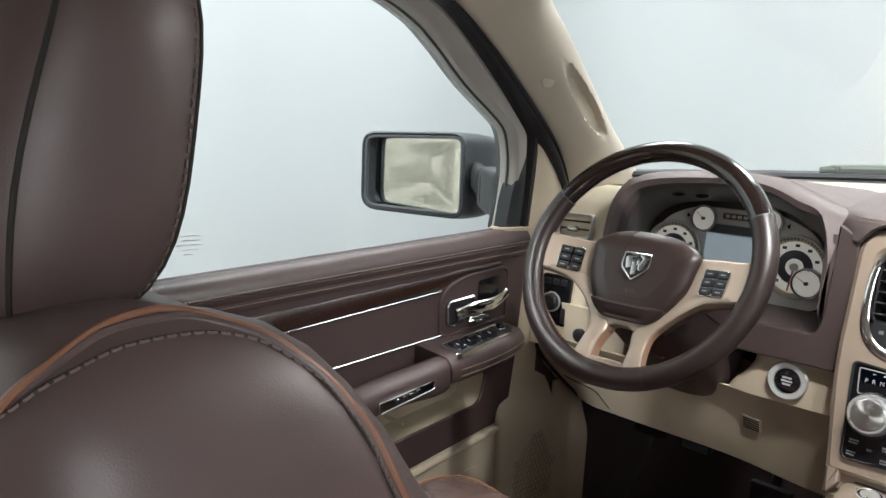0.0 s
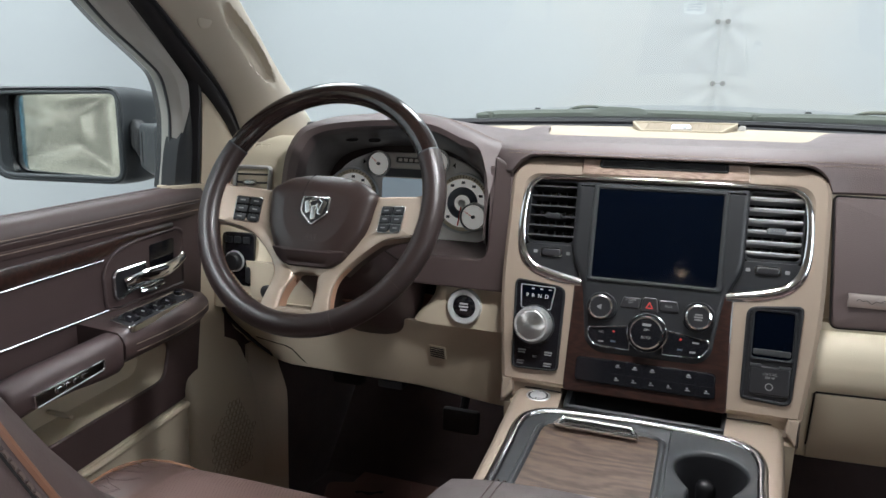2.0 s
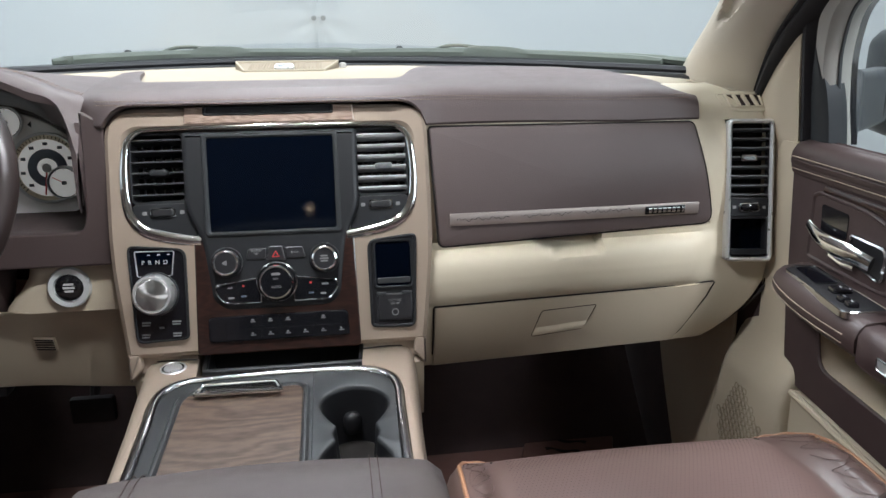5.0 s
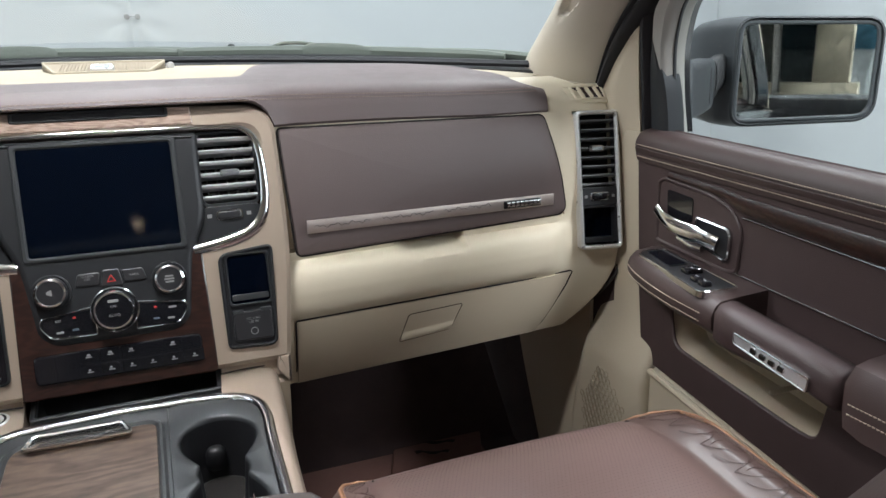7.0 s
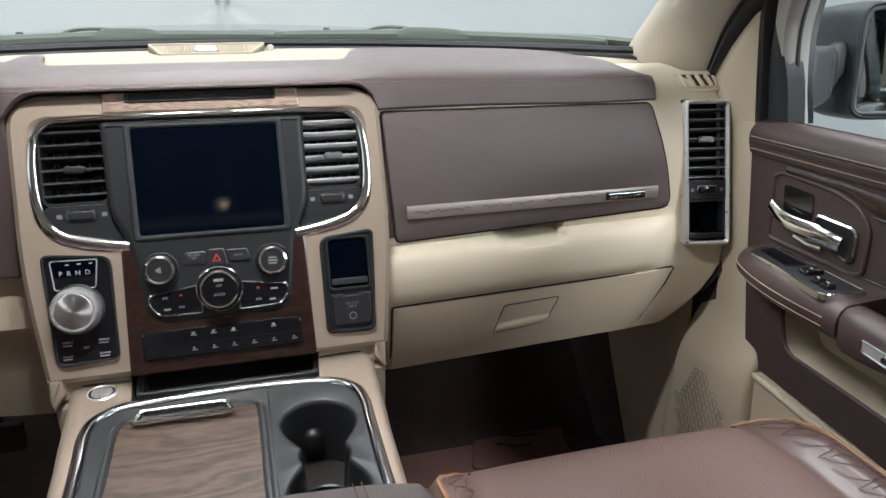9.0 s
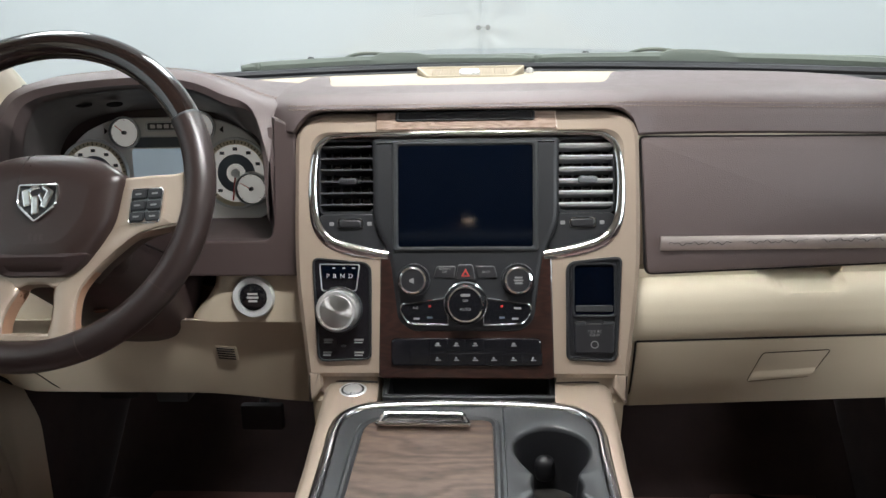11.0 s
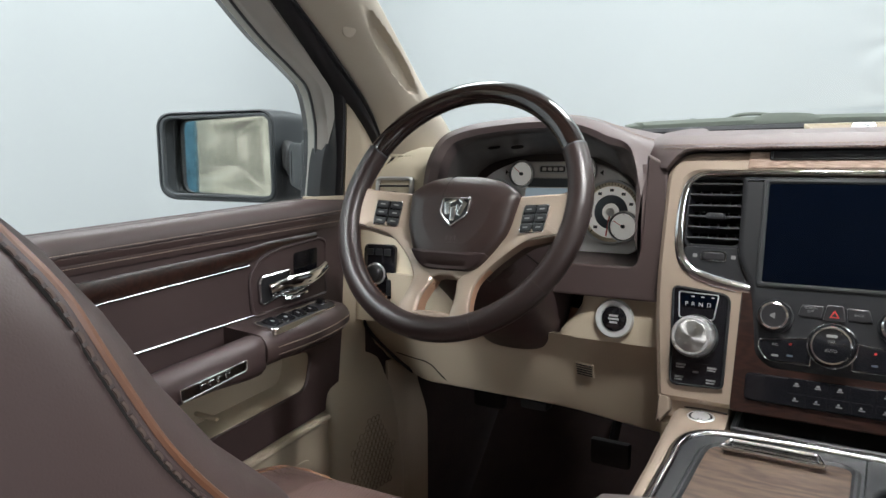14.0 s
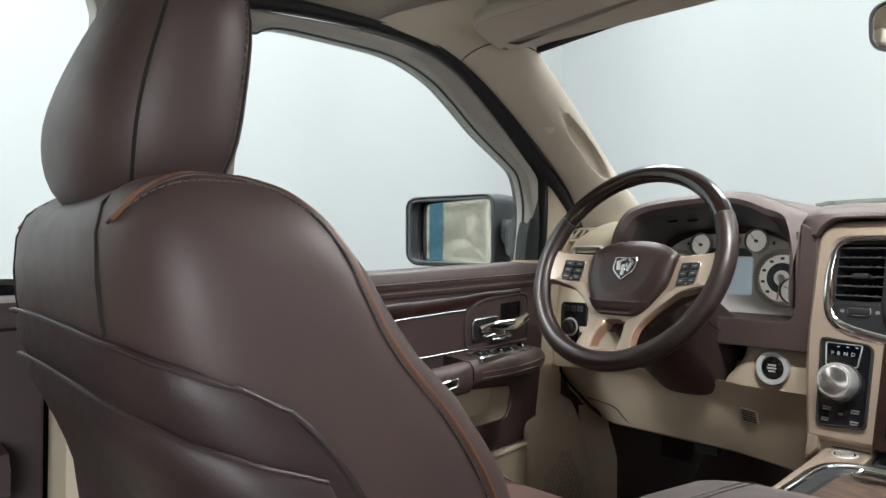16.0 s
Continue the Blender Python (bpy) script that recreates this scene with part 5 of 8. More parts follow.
# black control panel, screen
P_OUT = rpoly(sp((-0.070, 0.664), (0.070, 0.664), (0.089, 0.678), (0.095, 0.725), (0.101, 0.765), (0.1195, 0.800), (0.1205, 0.9075), (-0.1205, 0.9075), (-0.1195, 0.800), (-0.101, 0.765), (-0.095, 0.725), (-0.089, 0.678)), [0.01, 0.01, 0.015, 0.05, 0.03, 0.05, 0.006, 0.006, 0.05, 0.03, 0.05, 0.015], 5)
panel = part("control_panel", slab(P_OUT, -0.05, 0.009, S, 0.008, 4), GRAPHITE, stack, "graphite control panel")
fr_o, fr_i = sr(-0.0935, 0.0935, 0.7655, 0.9045, 0.006), sr(-0.0862, 0.0862, 0.7715, 0.8975, 0.003)
scr = part("touch_screen", slab(sr(-0.0866, 0.0866, 0.7710, 0.8980, 0.003), 0.0, 0.0096, S, 0.0004), SCREEN, stack, "black unlit touch screen")
part("screen_frame", ring(fr_o, fr_i, 0.004, 0.0128, S, 0.0022), GREYCONSOLE, scr)

# wood field behind the lower controls
wf = part("wood_field", slab(rpoly(sp((-0.113, 0.606), (0.113, 0.606), (0.110, 0.763), (-0.110, 0.763)), 0.006), -0.02, 0.0062, S, 0.002), WOODTRIM, stack, "dark walnut veneer field")
bank = part("switch_bank", slab(sr(-0.0965, 0.0965, 0.6225, 0.6575, 0.007), -0.01, 0.0105, S, 0.0025), GLOSSBLACK, stack, "gloss black bank of small switches")
icons = [(-0.036, 1), (-0.012, 1), (0.012, 1), (0.061, 1), (-0.036, 0), (-0.012, 0), (0.012, 0), (0.036, 0), (0.061, 0), (0.086, 0)]
for x, up in icons:
    z = 0.6495 if up else 0.6315
    key = part("switch_key", slab(sr(x - 0.011, x + 0.011, z - 0.0075, z + 0.0075, 0.0015), 0.008, 0.0109, S, 0.0006), GLOSSBLACK, bank)
    part("key_mark", joined(slab(sr(x - 0.0036, x + 0.0036, z - 0.0018, z - 0.0006, 0.0005), 0.010, 0.0112, S, 0.0001), slab(sr(x - 0.0020, x + (0.0020 if up else 0.0005), z, z + 0.0026, 0.0006), 0.010, 0.0112, S, 0.0001)), DIMINK, key)
for x in (-0.083, -0.061):
    part("blank_key", slab(sr(x - 0.0105, x + 0.0105, 0.6245, 0.6555, 0.002), 0.008, 0.0109, S, 0.0006), GLOSSBLACK, bank)

for s in (-1, 1):
    kn = part("control_knob", lathe(((0.0205, 0.008), (0.0205, 0.012), (0.0185, 0.013), (0.0178, 0.024), (0.0160, 0.0262), (0, 0.0262)), 40, scentre(s * 0.0668, 0.7300)), BLACK, panel, "black knob with a chrome ring")
    part("knob_ring", lathe(((0.0216, 0.008), (0.0216, 0.0125), (0.0200, 0.0142), (0.0184, 0.0125), (0.0184, 0.008)), 40, scentre(s * 0.0668, 0.7300)), GRAPHITE, kn)
    part("knob_ring", lathe(((0.0178, 0.012), (0.0190, 0.016), (0.0186, 0.0225), (0.0172, 0.0262), (0.0150, 0.0272), (0.0142, 0.0262), (0.0142, 0.022)), 40, scentre(s * 0.0668, 0.7300)), CHROME, kn)
    part("print_bar", joined(*[slab(rrect(s * 0.0668, (0.7300 - 0.78) * SN + d, w, 0.0022, 0.0008), 0.025, 0.0265, S, 0.0001) for d, w in ((0.0035, 0.010), (0.0, 0.012), (-0.0035, 0.010))]) if s > 0 else slab(rpoly([(-0.0668 - 0.004, (0.73 - 0.78) * SN - 0.0012), (-0.0668 + 0.002, (0.73 - 0.78) * SN - 0.004), (-0.0668 + 0.002, (0.73 - 0.78) * SN + 0.004), (-0.0668 - 0.004, (0.73 - 0.78) * SN + 0.0012)], 0.001), 0.025, 0.0265, S, 0.0001), DIMINK, kn)
    wing = rpoly(sp((s * 0.022, 0.7085), (s * 0.0835, 0.7005), (s * 0.0845, 0.6900), (s * 0.073, 0.6740), (s * 0.022, 0.6735)), [0.003, 0.006, 0.006, 0.012, 0.003], 5)
    wg = part("climate_keys", slab(shrink(wing, 0.0012), 0.004, 0.0125, S, 0.0015), GLOSSBLACK, panel, "gloss black climate keys in a chrome outline")
    part("key_outline", ring(wing, shrink(wing, 0.0011), 0.006, 0.0133, S, 0.0005), CHROME, wg)
    for x, z, w, m_ in ((0.046, 0.6975, 0.003, REDINK), (0.046, 0.6835, 0.007, GAUGEBLUE), (0.066, 0.695, 0.009, DIMINK), (0.063, 0.682, 0.008, DIMINK)):
        if not (s < 0 and x == 0.066):
            part("key_mark", slab(sr(s * x - w / 2, s * x + w / 2, z - 0.0012, z + 0.0012, 0.0008), 0.012, 0.01285, S, 0.0001), m_, wg)
    bt = part("soft_key", slab(rpoly(sp(*((s * a, z) for a, z in ((0.0145, 0.7325), (0.041, 0.7325), (0.037, 0.7475), (0.0125, 0.7475)))), 0.003), 0.006, 0.0115, S, 0.0012), BLACK, panel, "black soft key")
hz = part("hazard_switch", slab(rpoly(sp((-0.0130, 0.7295), (0.0130, 0.7295), (0.009, 0.7495), (-0.009, 0.7495)), 0.003), 0.006, 0.0122, S, 0.0012), BLACK, panel, "black hazard switch with a red triangle")
tri_ = sp((-0.0055, 0.7345), (0.0055, 0.7345), (0, 0.7435))
part("warning_triangle", ring(rpoly(tri_, 0.0006, 2), shrink(rpoly(tri_, 0.0006, 2), 0.0011), 0.012, 0.0126, S, 0.0001), REDINK, hz)
ck = part("fan_knob", lathe(((0.0275, 0.008), (0.0275, 0.012), (0.0245, 0.014), (0.0235, 0.026), (0.0215, 0.0290), (0, 0.0295)), 48, scentre(0, 0.7010)), GLOSSBLACK, panel, "large fan knob with a chrome ring")
part("knob_ring", lathe(((0.0282, 0.008), (0.0282, 0.0128), (0.0265, 0.0145), (0.0252, 0.0130), (0.0252, 0.008)), 48, scentre(0, 0.7010)), DARKCHROME, ck)
part("knob_ring", lathe(((0.0236, 0.016), (0.0246, 0.020), (0.0240, 0.0272), (0.0224, 0.0302), (0.0206, 0.0304), (0.0200, 0.0290)), 48, scentre(0, 0.7010)), CHROME, ck)
lettering("lettering", "AUTO", scentre(0, 0.6950, 0.0298), 0.0048, DIMINK, ck)
lettering("lettering", "OFF", scentre(0, 0.7055, 0.0298), 0.0042, DIMINK, ck)
part("fan_mark", slab(sr(-0.006, 0.006, 0.7105, 0.7140, 0.0015), 0.0285, 0.0298, S, 0.0001), DIMINK, ck)
lettering("lettering", "SCREEN\nOFF", scentre(-0.0265, 0.7420, 0.0117), 0.0040, DIMINK, panel)
lettering("lettering", "BACK", scentre(0.0265, 0.7400, 0.0117), 0.0042, DIMINK, panel)
lettering("lettering", "A/C", scentre(-0.064, 0.6955, 0.0130), 0.0042, DIMINK, panel)

# top wood trim with a slot
tw = part("top_trim", slab(rpoly(sp((-0.116, 0.9175), (0.118, 0.9175), (0.116, 0.9405), (-0.114, 0.9405)), 0.002), -0.02, 0.0062, S, 0.002), WOODTOP, stack, "pale walnut strip over the screen")
part("card_slot", ring(sr(-0.089, 0.089, 0.9285, 0.9405, 0.003), sr(-0.085, 0.085, 0.9300, 0.9392, 0.002), 0.003, 0.0085, S, 0.0008), GRAPHITE, tw, "dark slot")
part("slot_floor", slab(sr(-0.086, 0.086, 0.929, 0.940, 0.002), 0.002, 0.0066, S, 0.0003), BLACK, tw)
for k in range(3):
    part("slot_fin", slab(sr(-0.05 + k * 0.04, -0.022 + k * 0.04, 0.933, 0.9355, 0.0008), 0.006, 0.0078, S, 0.0003), GREYCONSOLE, tw)

# rotary shifter panel
sh = thing("shifter_panel", (-0.16, -0.03, 0.63), "black shifter panel with a brushed rotary knob", "gear selector")
sho = rpoly(sp((-0.192, 0.627), (-0.122, 0.630), (-0.1215, 0.752), (-0.199, 0.759)), [0.012, 0.008, 0.014, 0.010], 5)
sb_ = part("panel_body", slab(sho, -0.01, 0.008, S, 0.003), GLOSSBLACK, sh)
part("panel_rim", ring(sho, shrink(sho, 0.003), 0.0, 0.0098, S, 0.0012), GRAPHITE, sh)
disp = part("gear_display", slab(rpoly(sp((-0.184, 0.7325), (-0.139, 0.7315), (-0.1385, 0.7475), (-0.187, 0.7485)), 0.003), 0.006, 0.0098, S, 0.0008), SCREEN, sh, "gear letters on a black display")
do = rpoly(sp((-0.1865, 0.716), (-0.1405, 0.716), (-0.136, 0.7500), (-0.1895, 0.7510)), 0.004)
part("display_rim", ring(do, shrink(do, 0.0013), 0.006, 0.0105, S, 0.0005), SATIN, disp)
lettering("lettering", "P  R  N  D", scentre(-0.1625, 0.7350, 0.0101), 0.0080, WHITEINK, disp)
for k in range(3):
    part("display_mark", slab(sr(-0.172 + k * 0.013, -0.168 + k * 0.013, 0.7445, 0.746, 0.0004), 0.009, 0.0101, S, 0.0001), WHITEINK, disp)
kb = part("rotary_knob", lathe(((0.0262, 0.006), (0.0268, 0.012), (0.0262, 0.030), (0.0240, 0.0335), (0.0215, 0.0335), (0.0200, 0.0320), (0, 0.0318)), 56, scentre(-0.1630, 0.6930)), SATIN, sh, "brushed aluminium rotary shift knob")
fc = part("knob_face", lathe(((0.0210, 0.0), (0.0210, 0.0012), (0.0195, 0.0020), (0.0, 0.0012)), 64, Matrix.Identity(4)), SPUN, kb, "spun metal knob face", sharp=60)
fc.matrix_basis = scentre(-0.1630, 0.6930, 0.0325)
part("grip_ring", lathe(((0.0270, 0.008), (0.0276, 0.010), (0.0274, 0.026), (0.0266, 0.029), (0.0262, 0.008)), 56, scentre(-0.1630, 0.6930)), SATIN, kb)
part("knob_base", lathe(((0.0300, 0.006), (0.0300, 0.0105), (0.0282, 0.0120), (0.0270, 0.008)), 48, scentre(-0.1630, 0.6930)), BLACK, kb)
for x0, x1, z0, z1 in ((-0.190, -0.166, 0.648, 0.659), (-0.150, -0.126, 0.648, 0.659), (-0.190, -0.168, 0.632, 0.643), (-0.150, -0.126, 0.632, 0.643), (-0.165, -0.151, 0.645, 0.650)):
    key = part("drive_key", slab(sr(x0, x1, z0, z1, 0.002), 0.006, 0.0084, S, 0.0003), GLOSSBLACK, sh)
    part("key_mark", joined(slab(sr(lerp(x0, x1, 0.25), lerp(x0, x1, 0.75), lerp(z0, z1, 0.55), lerp(z0, z1, 0.75), 0.0004), 0.008, 0.0087, S, 0.0001), slab(sr(lerp(x0, x1, 0.25), lerp(x0, x1, 0.7), lerp(z0, z1, 0.25), lerp(z0, z1, 0.42), 0.0004), 0.008, 0.0087, S, 0.0001)), DIMINK, key)

# storage slot and power outlet
op = thing("outlet_panel", (0.16, -0.03, 0.63), "black panel with a storage slot and a power outlet", "power outlet")
oo = rpoly(sp((0.128, 0.630), (0.192, 0.627), (0.199, 0.759), (0.1275, 0.752)), [0.008, 0.012, 0.010, 0.014], 5)
oi = sr(0.1385, 0.1885, 0.6865, 0.7475, 0.005, 5)
part("panel_body", slab(oo, -0.01, 0.005, S, 0.002), BLACK, op)
part("panel_rim", ring(oo, shrink(oo, 0.005), 0.0, 0.0095, S, 0.002), GRAPHITE, op)
part("slot_well", slab(oi, 0.004, 0.0056, S, 0.0002), SCREEN, op)
part("slot_frame", ring(sr(0.1345, 0.1925, 0.6825, 0.7515, 0.006), oi, 0.004, 0.009, S, 0.0015), GRAPHITE, op)
part("slot_lip", slab(sr(0.140, 0.187, 0.690, 0.698, 0.002), 0.005, 0.0075, S, 0.001), GREYCONSOLE, op)
flap = part("outlet_flap", slab(sr(0.138, 0.188, 0.6385, 0.676, 0.005), 0.004, 0.0115, S, 0.002), BLACK, op, "hinged flap over the power outlet")
lettering("lettering", "115 V AC\n150 W", scentre(0.163, 0.6640, 0.0117), 0.0046, DIMINK, flap)
part("outlet_mark", ring(rrect(0.163, (0.6500 - 0.78) * SN, 0.010, 0.010, 0.005, 6), rrect(0.163, (0.6500 - 0.78) * SN, 0.0075, 0.0075, 0.0037, 6), 0.011, 0.0118, S, 0.0001), DIMINK, flap)
for x in (0.145, 0.181):
    part("flap_hinge", slab(sr(x - 0.007, x + 0.007, 0.674, 0.6785, 0.001), 0.006, 0.0125, S, 0.0008), GREYCONSOLE, flap)

# ---- centre console ----
con = thing("centre_console", (0, -0.3, 0.12), "tan centre console with walnut lid, chrome rim and cup holders", "console")


def cz(y):
    return 0.590 + 0.10 * (y + 0.06)


CN = basis((0, 0, 0.596), (1, 0, 0), (0, 1, 0.10))


def cfr(pts):
    return [(x, y * math.sqrt(1.01)) for x, y in pts]


body = []
for y, wt, wb, inner in ((0.10, 0.196, 0.215, 0.120), (-0.02, 0.190, 0.212, 0.117), (-0.080, 0.186, 0.210, 0.112), (-0.095, 0.1855, 0.210, 0.112), (-0.1015, 0.185, 0.209, 0.124), (-0.109, 0.1845, 0.209, 0.138), (-0.121, 0.184, 0.208, 0.148), (-0.135, 0.183, 0.208, 0.1525), (-0.157, 0.182, 0.206, 0.1555), (-0.20, 0.179, 0.204, 0.1545), (-0.30, 0.175, 0.20, 0.1525), (-0.42, 0.172, 0.195, 0.1505), (-0.80, 0.172, 0.195, 0.148)):
    z = cz(min(y, -0.02))
    r_ = []
    for s in (1, -1):
        q = [(s * wb, 0.14), (s * (wt + 0.012), 0.38), (s * (wt + 0.004), z - 0.035), (s * wt, z - 0.012), (s * (wt - 0.003), z - 0.003), (s * (wt - 0.010), z + 0.003), (s * (wt - 0.022), z + 0.005), (s * inner, z + 0.004), (s * (inner - 0.003), z - 0.10)]
        r_ += q if s > 0 else list(reversed(q))
    body.append([(x, y, zz) for x, zz in r_])
part("body", loft(body), TAN, con, "satin tan console body", sharp=50)
# dark insert carrying lid and cup holders
ins = cfr([(x, y) for x, y in rpoly([(-0.146, -0.42), (0.146, -0.42), (0.152, -0.100), (-0.148, -0.100)], [0.004, 0.004, 0.045, 0.045], 8)])
cupc = (0.098, -0.245)


def ray_exit(cx, cy, r_, ox, oy, a):
    dx, dy = math.cos(a), math.sin(a)
    fx, fy = ox - cx, oy - cy
    b_ = fx * dx + fy * dy
    c_ = fx * fx + fy * fy - r_ * r_
    d_ = b_ * b_ - c_
    return -b_ + math.sqrt(d_) if d_ > 0 else 0.0


AN = [k / 72 * 2 * math.pi for k in range(72)]
chp = [(-0.150, -0.42), (-0.1505, -0.30), (-0.1525, -0.20), (-0.1545, -0.155), (-0.148, -0.122), (-0.126, -0.102), (-0.085, -0.0945), (0, -0.0905), (0.085, -0.0945), (0.128, -0.104), (0.150, -0.124), (0.157, -0.157), (0.1555, -0.20), (0.1535, -0.30), (0.153, -0.42)]
rim_line = [(p.x, p.y) for p in spline([Vector((x, y, 0)) for x, y in chp], 6)]
right_bay = [(0.0465, -0.42)] + [(0.0465, -0.092)] + [p for p in rim_line if p[0] > 0.05]
left_bay = [p for p in rim_line if p[0] < 0.044] + [(0.0463, -0.092), (0.0463, -0.42)]


def bay_exit(poly, ox, oy, a):
    """Distance from a point inside a closed outline to its edge, along an angle."""
    dx, dy = math.cos(a), math.sin(a)
    best = 1e9
    for (x0, y0), (x1, y1) in zip(poly, poly[1:] + poly[:1]):
        ex, ey = x1 - x0, y1 - y0
        det = ex * dy - ey * dx
        if abs(det) > 1e-12:
            t_ = (ex * (y0 - oy) - ey * (x0 - ox)) / det
            u_ = (dx * (y0 - oy) - dy * (x0 - ox)) / det
            if t_ > 0 and -1e-6 <= u_ <= 1 + 1e-6:
                best = min(best, t_)
    return best


reach = [max(ray_exit(0.098, -0.1845, 0.0440, *cupc, a), ray_exit(0.096, -0.300, 0.0425, *cupc, a), 0.027) for a in AN]
for _ in range(3):
    reach = [(reach[k - 1] + 2 * reach[k] + reach[(k + 1) % 72]) / 4 for k in range(72)]
cup_in, cup_out = [], []
for a, rr in zip(AN, reach):
    cup_in.append((cupc[0] + rr * math.cos(a), cupc[1] + rr * math.sin(a)))
    t_ = bay_exit(right_bay, *cupc, a)
    cup_out.append((cupc[0] + t_ * math.cos(a), cupc[1] + t_ * math.sin(a)))
tray = part("cup_tray", loft([[CN @ Vector((*p, w)) for p in q] for q, w in ((cup_out, -0.004), (cup_out, 0.0035), (shrink(cup_in, -0.003), 0.0035), (cup_in, 0.001), (shrink(cup_in, 0.0005), -0.006), (cup_in, -0.008))], tip=True), GREYCONSOLE, con, "dark grey double cup holder", sharp=50)
part("cup_lining", loft([[CN @ Vector((*p, w)) for p in shrink(cup_in, d)] for d, w in ((0.0003, -0.003), (0.003, -0.04), (0.0065, -0.078), (0.03, -0.079))], cap=False), BLACK, tray)
# near black floor: the shade deep in the cups put into its colour
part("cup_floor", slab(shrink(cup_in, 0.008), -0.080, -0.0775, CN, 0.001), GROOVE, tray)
# added nub stands in for a reflection on the curved cup wall
part("cup_highlight_nub", rbox((0.024, 0.022, 0.034), (0.094, -0.147, -0.050), 0.0105, 4, CN), BLACK, tray, "rounded black nub shaped for the highlight on the cup wall")
part("cup_insert", lathe(((0.0330, -0.078), (0.0330, -0.052), (0.0310, -0.0495), (0.0275, -0.0500), (0.0262, -0.060), (0, -0.0605)), 40, at(CN, 0.096, -0.2620)), GLOSSBLACK, tray, "black round insert in the cup holder")
for bx, by in ((0.086, -0.248), (0.108, -0.262)):
    part("insert_screw", lathe(((0.0042, -0.061), (0.0042, -0.0585), (0.0030, -0.0572), (0, -0.0570)), 16, at(CN, bx, by)), CHROME, tray)
ins_l = left_bay
lid_o = cfr(rpoly([(-0.130, -0.42), (0.0425, -0.42), (0.0420, -0.1200), (-0.128, -0.1200)], [0.002, 0.002, 0.026, 0.040], 10))
lid_i = shrink(lid_o, 0.009)
part("lid_surround", slab(ins_l, -0.008, 0.0025, CN, 0.0015), GREYCONSOLE, con, "dark grey surround of the lid")
part("lid_frame", ring(lid_o, lid_i, -0.002, 0.0070, CN, 0.003), GREYCONSOLE, con)
lid = part("lid", slab(lid_i, -0.002, 0.0042, CN, 0.001), WOODLID, con, "open grain walnut roll lid")
hmat = CN @ Matrix.Translation((-0.049, -0.139, 0.006)) @ Matrix.Rotation(-0.01, 4, "Z")
ho = [(-0.055, -0.010), (0.055, -0.010), (0.046, 0.010), (-0.046, 0.010)]
part("lid_handle", tube([hmat @ Vector((x, y, 0.004 if y < 0 else 0.006)) for x, y in [tuple(p)[:2] for p in [Vector((*q, 0)) for q in rpoly(ho, 0.004, 3)]]], 0.0028, 8, closed=True), CHROME, lid, "chrome lid handle")
part("handle_plate", slab(shrink(rpoly(ho, 0.004, 3), 0.001), -0.001, 0.0035, hmat, 0.001), DARKCHROME, lid)
pth = spline([CN @ Vector((x, y, 0.003)) for x, y in chp], 6)
part("chrome_rim", tube(pth, 0.0070, 12, flat=0.65, up=(0, 0, 1)), DARKCHROME, con, "polished chrome rim")
# dark tube paints the contact shadow under the chrome rim
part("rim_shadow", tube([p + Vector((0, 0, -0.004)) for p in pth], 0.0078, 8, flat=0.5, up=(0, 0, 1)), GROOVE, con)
part("tray_back", rbox((0.24, 0.008, 0.09), (0, 0.032, 0.570), 0.002, 1), RUBBER, con, "black rear wall of the open tray")
# open tray in front
tb = rpoly([(-0.108, -0.072), (0.114, -0.072), (0.119, 0.03), (-0.113, 0.03)], 0.006, 4)
part("front_tray_rim", ring(cfr(tb), cfr(shrink(tb, 0.007)), -0.004, 0.0035, at(CN, 0, 0, -0.002), 0.0015), GREYCONSOLE, con, "dark grey rim of the open tray")
part("front_tray", loft([[CN @ Vector((*p, w)) for p in shrink(tb, d)] for d, w in ((0.004, 0.0015), (0.007, -0.050), (0.020, -0.052), (0.045, -0.052))], cap=False), RUBBER, con, "black open tray")
part("tray_button", lathe(((0.0185, -0.002), (0.0185, 0.004), (0.0160, 0.006), (0.0145, 0.0045), (0.0125, 0.004), (0.0115, 0.0065), (0, 0.0068)), 36, at(CN, -0.1465, -0.062)), SATIN, con, "round silver push button")
part("button_gap", lathe(((0.0150, 0.002), (0.0150, 0.0050), (0.0122, 0.0050), (0.0122, 0.002)), 36, at(CN, -0.1465, -0.062)), RUBBER, con)
for s in (-1, 1):
    part("corner_tab", loft([[(s * x, y, z) for y, z in ((-0.048, 0.572), (-0.040, 0.582), (-0.030, 0.592), (0.02, 0.592), (0.02, 0.48), (-0.030, 0.48), (-0.045, 0.550))] for x in (0.187, 0.2030)]), CREAM, con, "cream filler between console and stack")
    part("body_seam", tube([(s * 0.184, -0.040, cz(-0.04) + 0.004), (s * 0.150, -0.047, cz(-0.047) + 0.0085), (s * 0.115, -0.052, 0.6005)], 0.0011, 5), GROOVE, con)

# padded armrest lid
arm = thing("armrest", (0, -0.60, 0.57), "brown leather centre armrest with double seams", "armrest")
loops = []
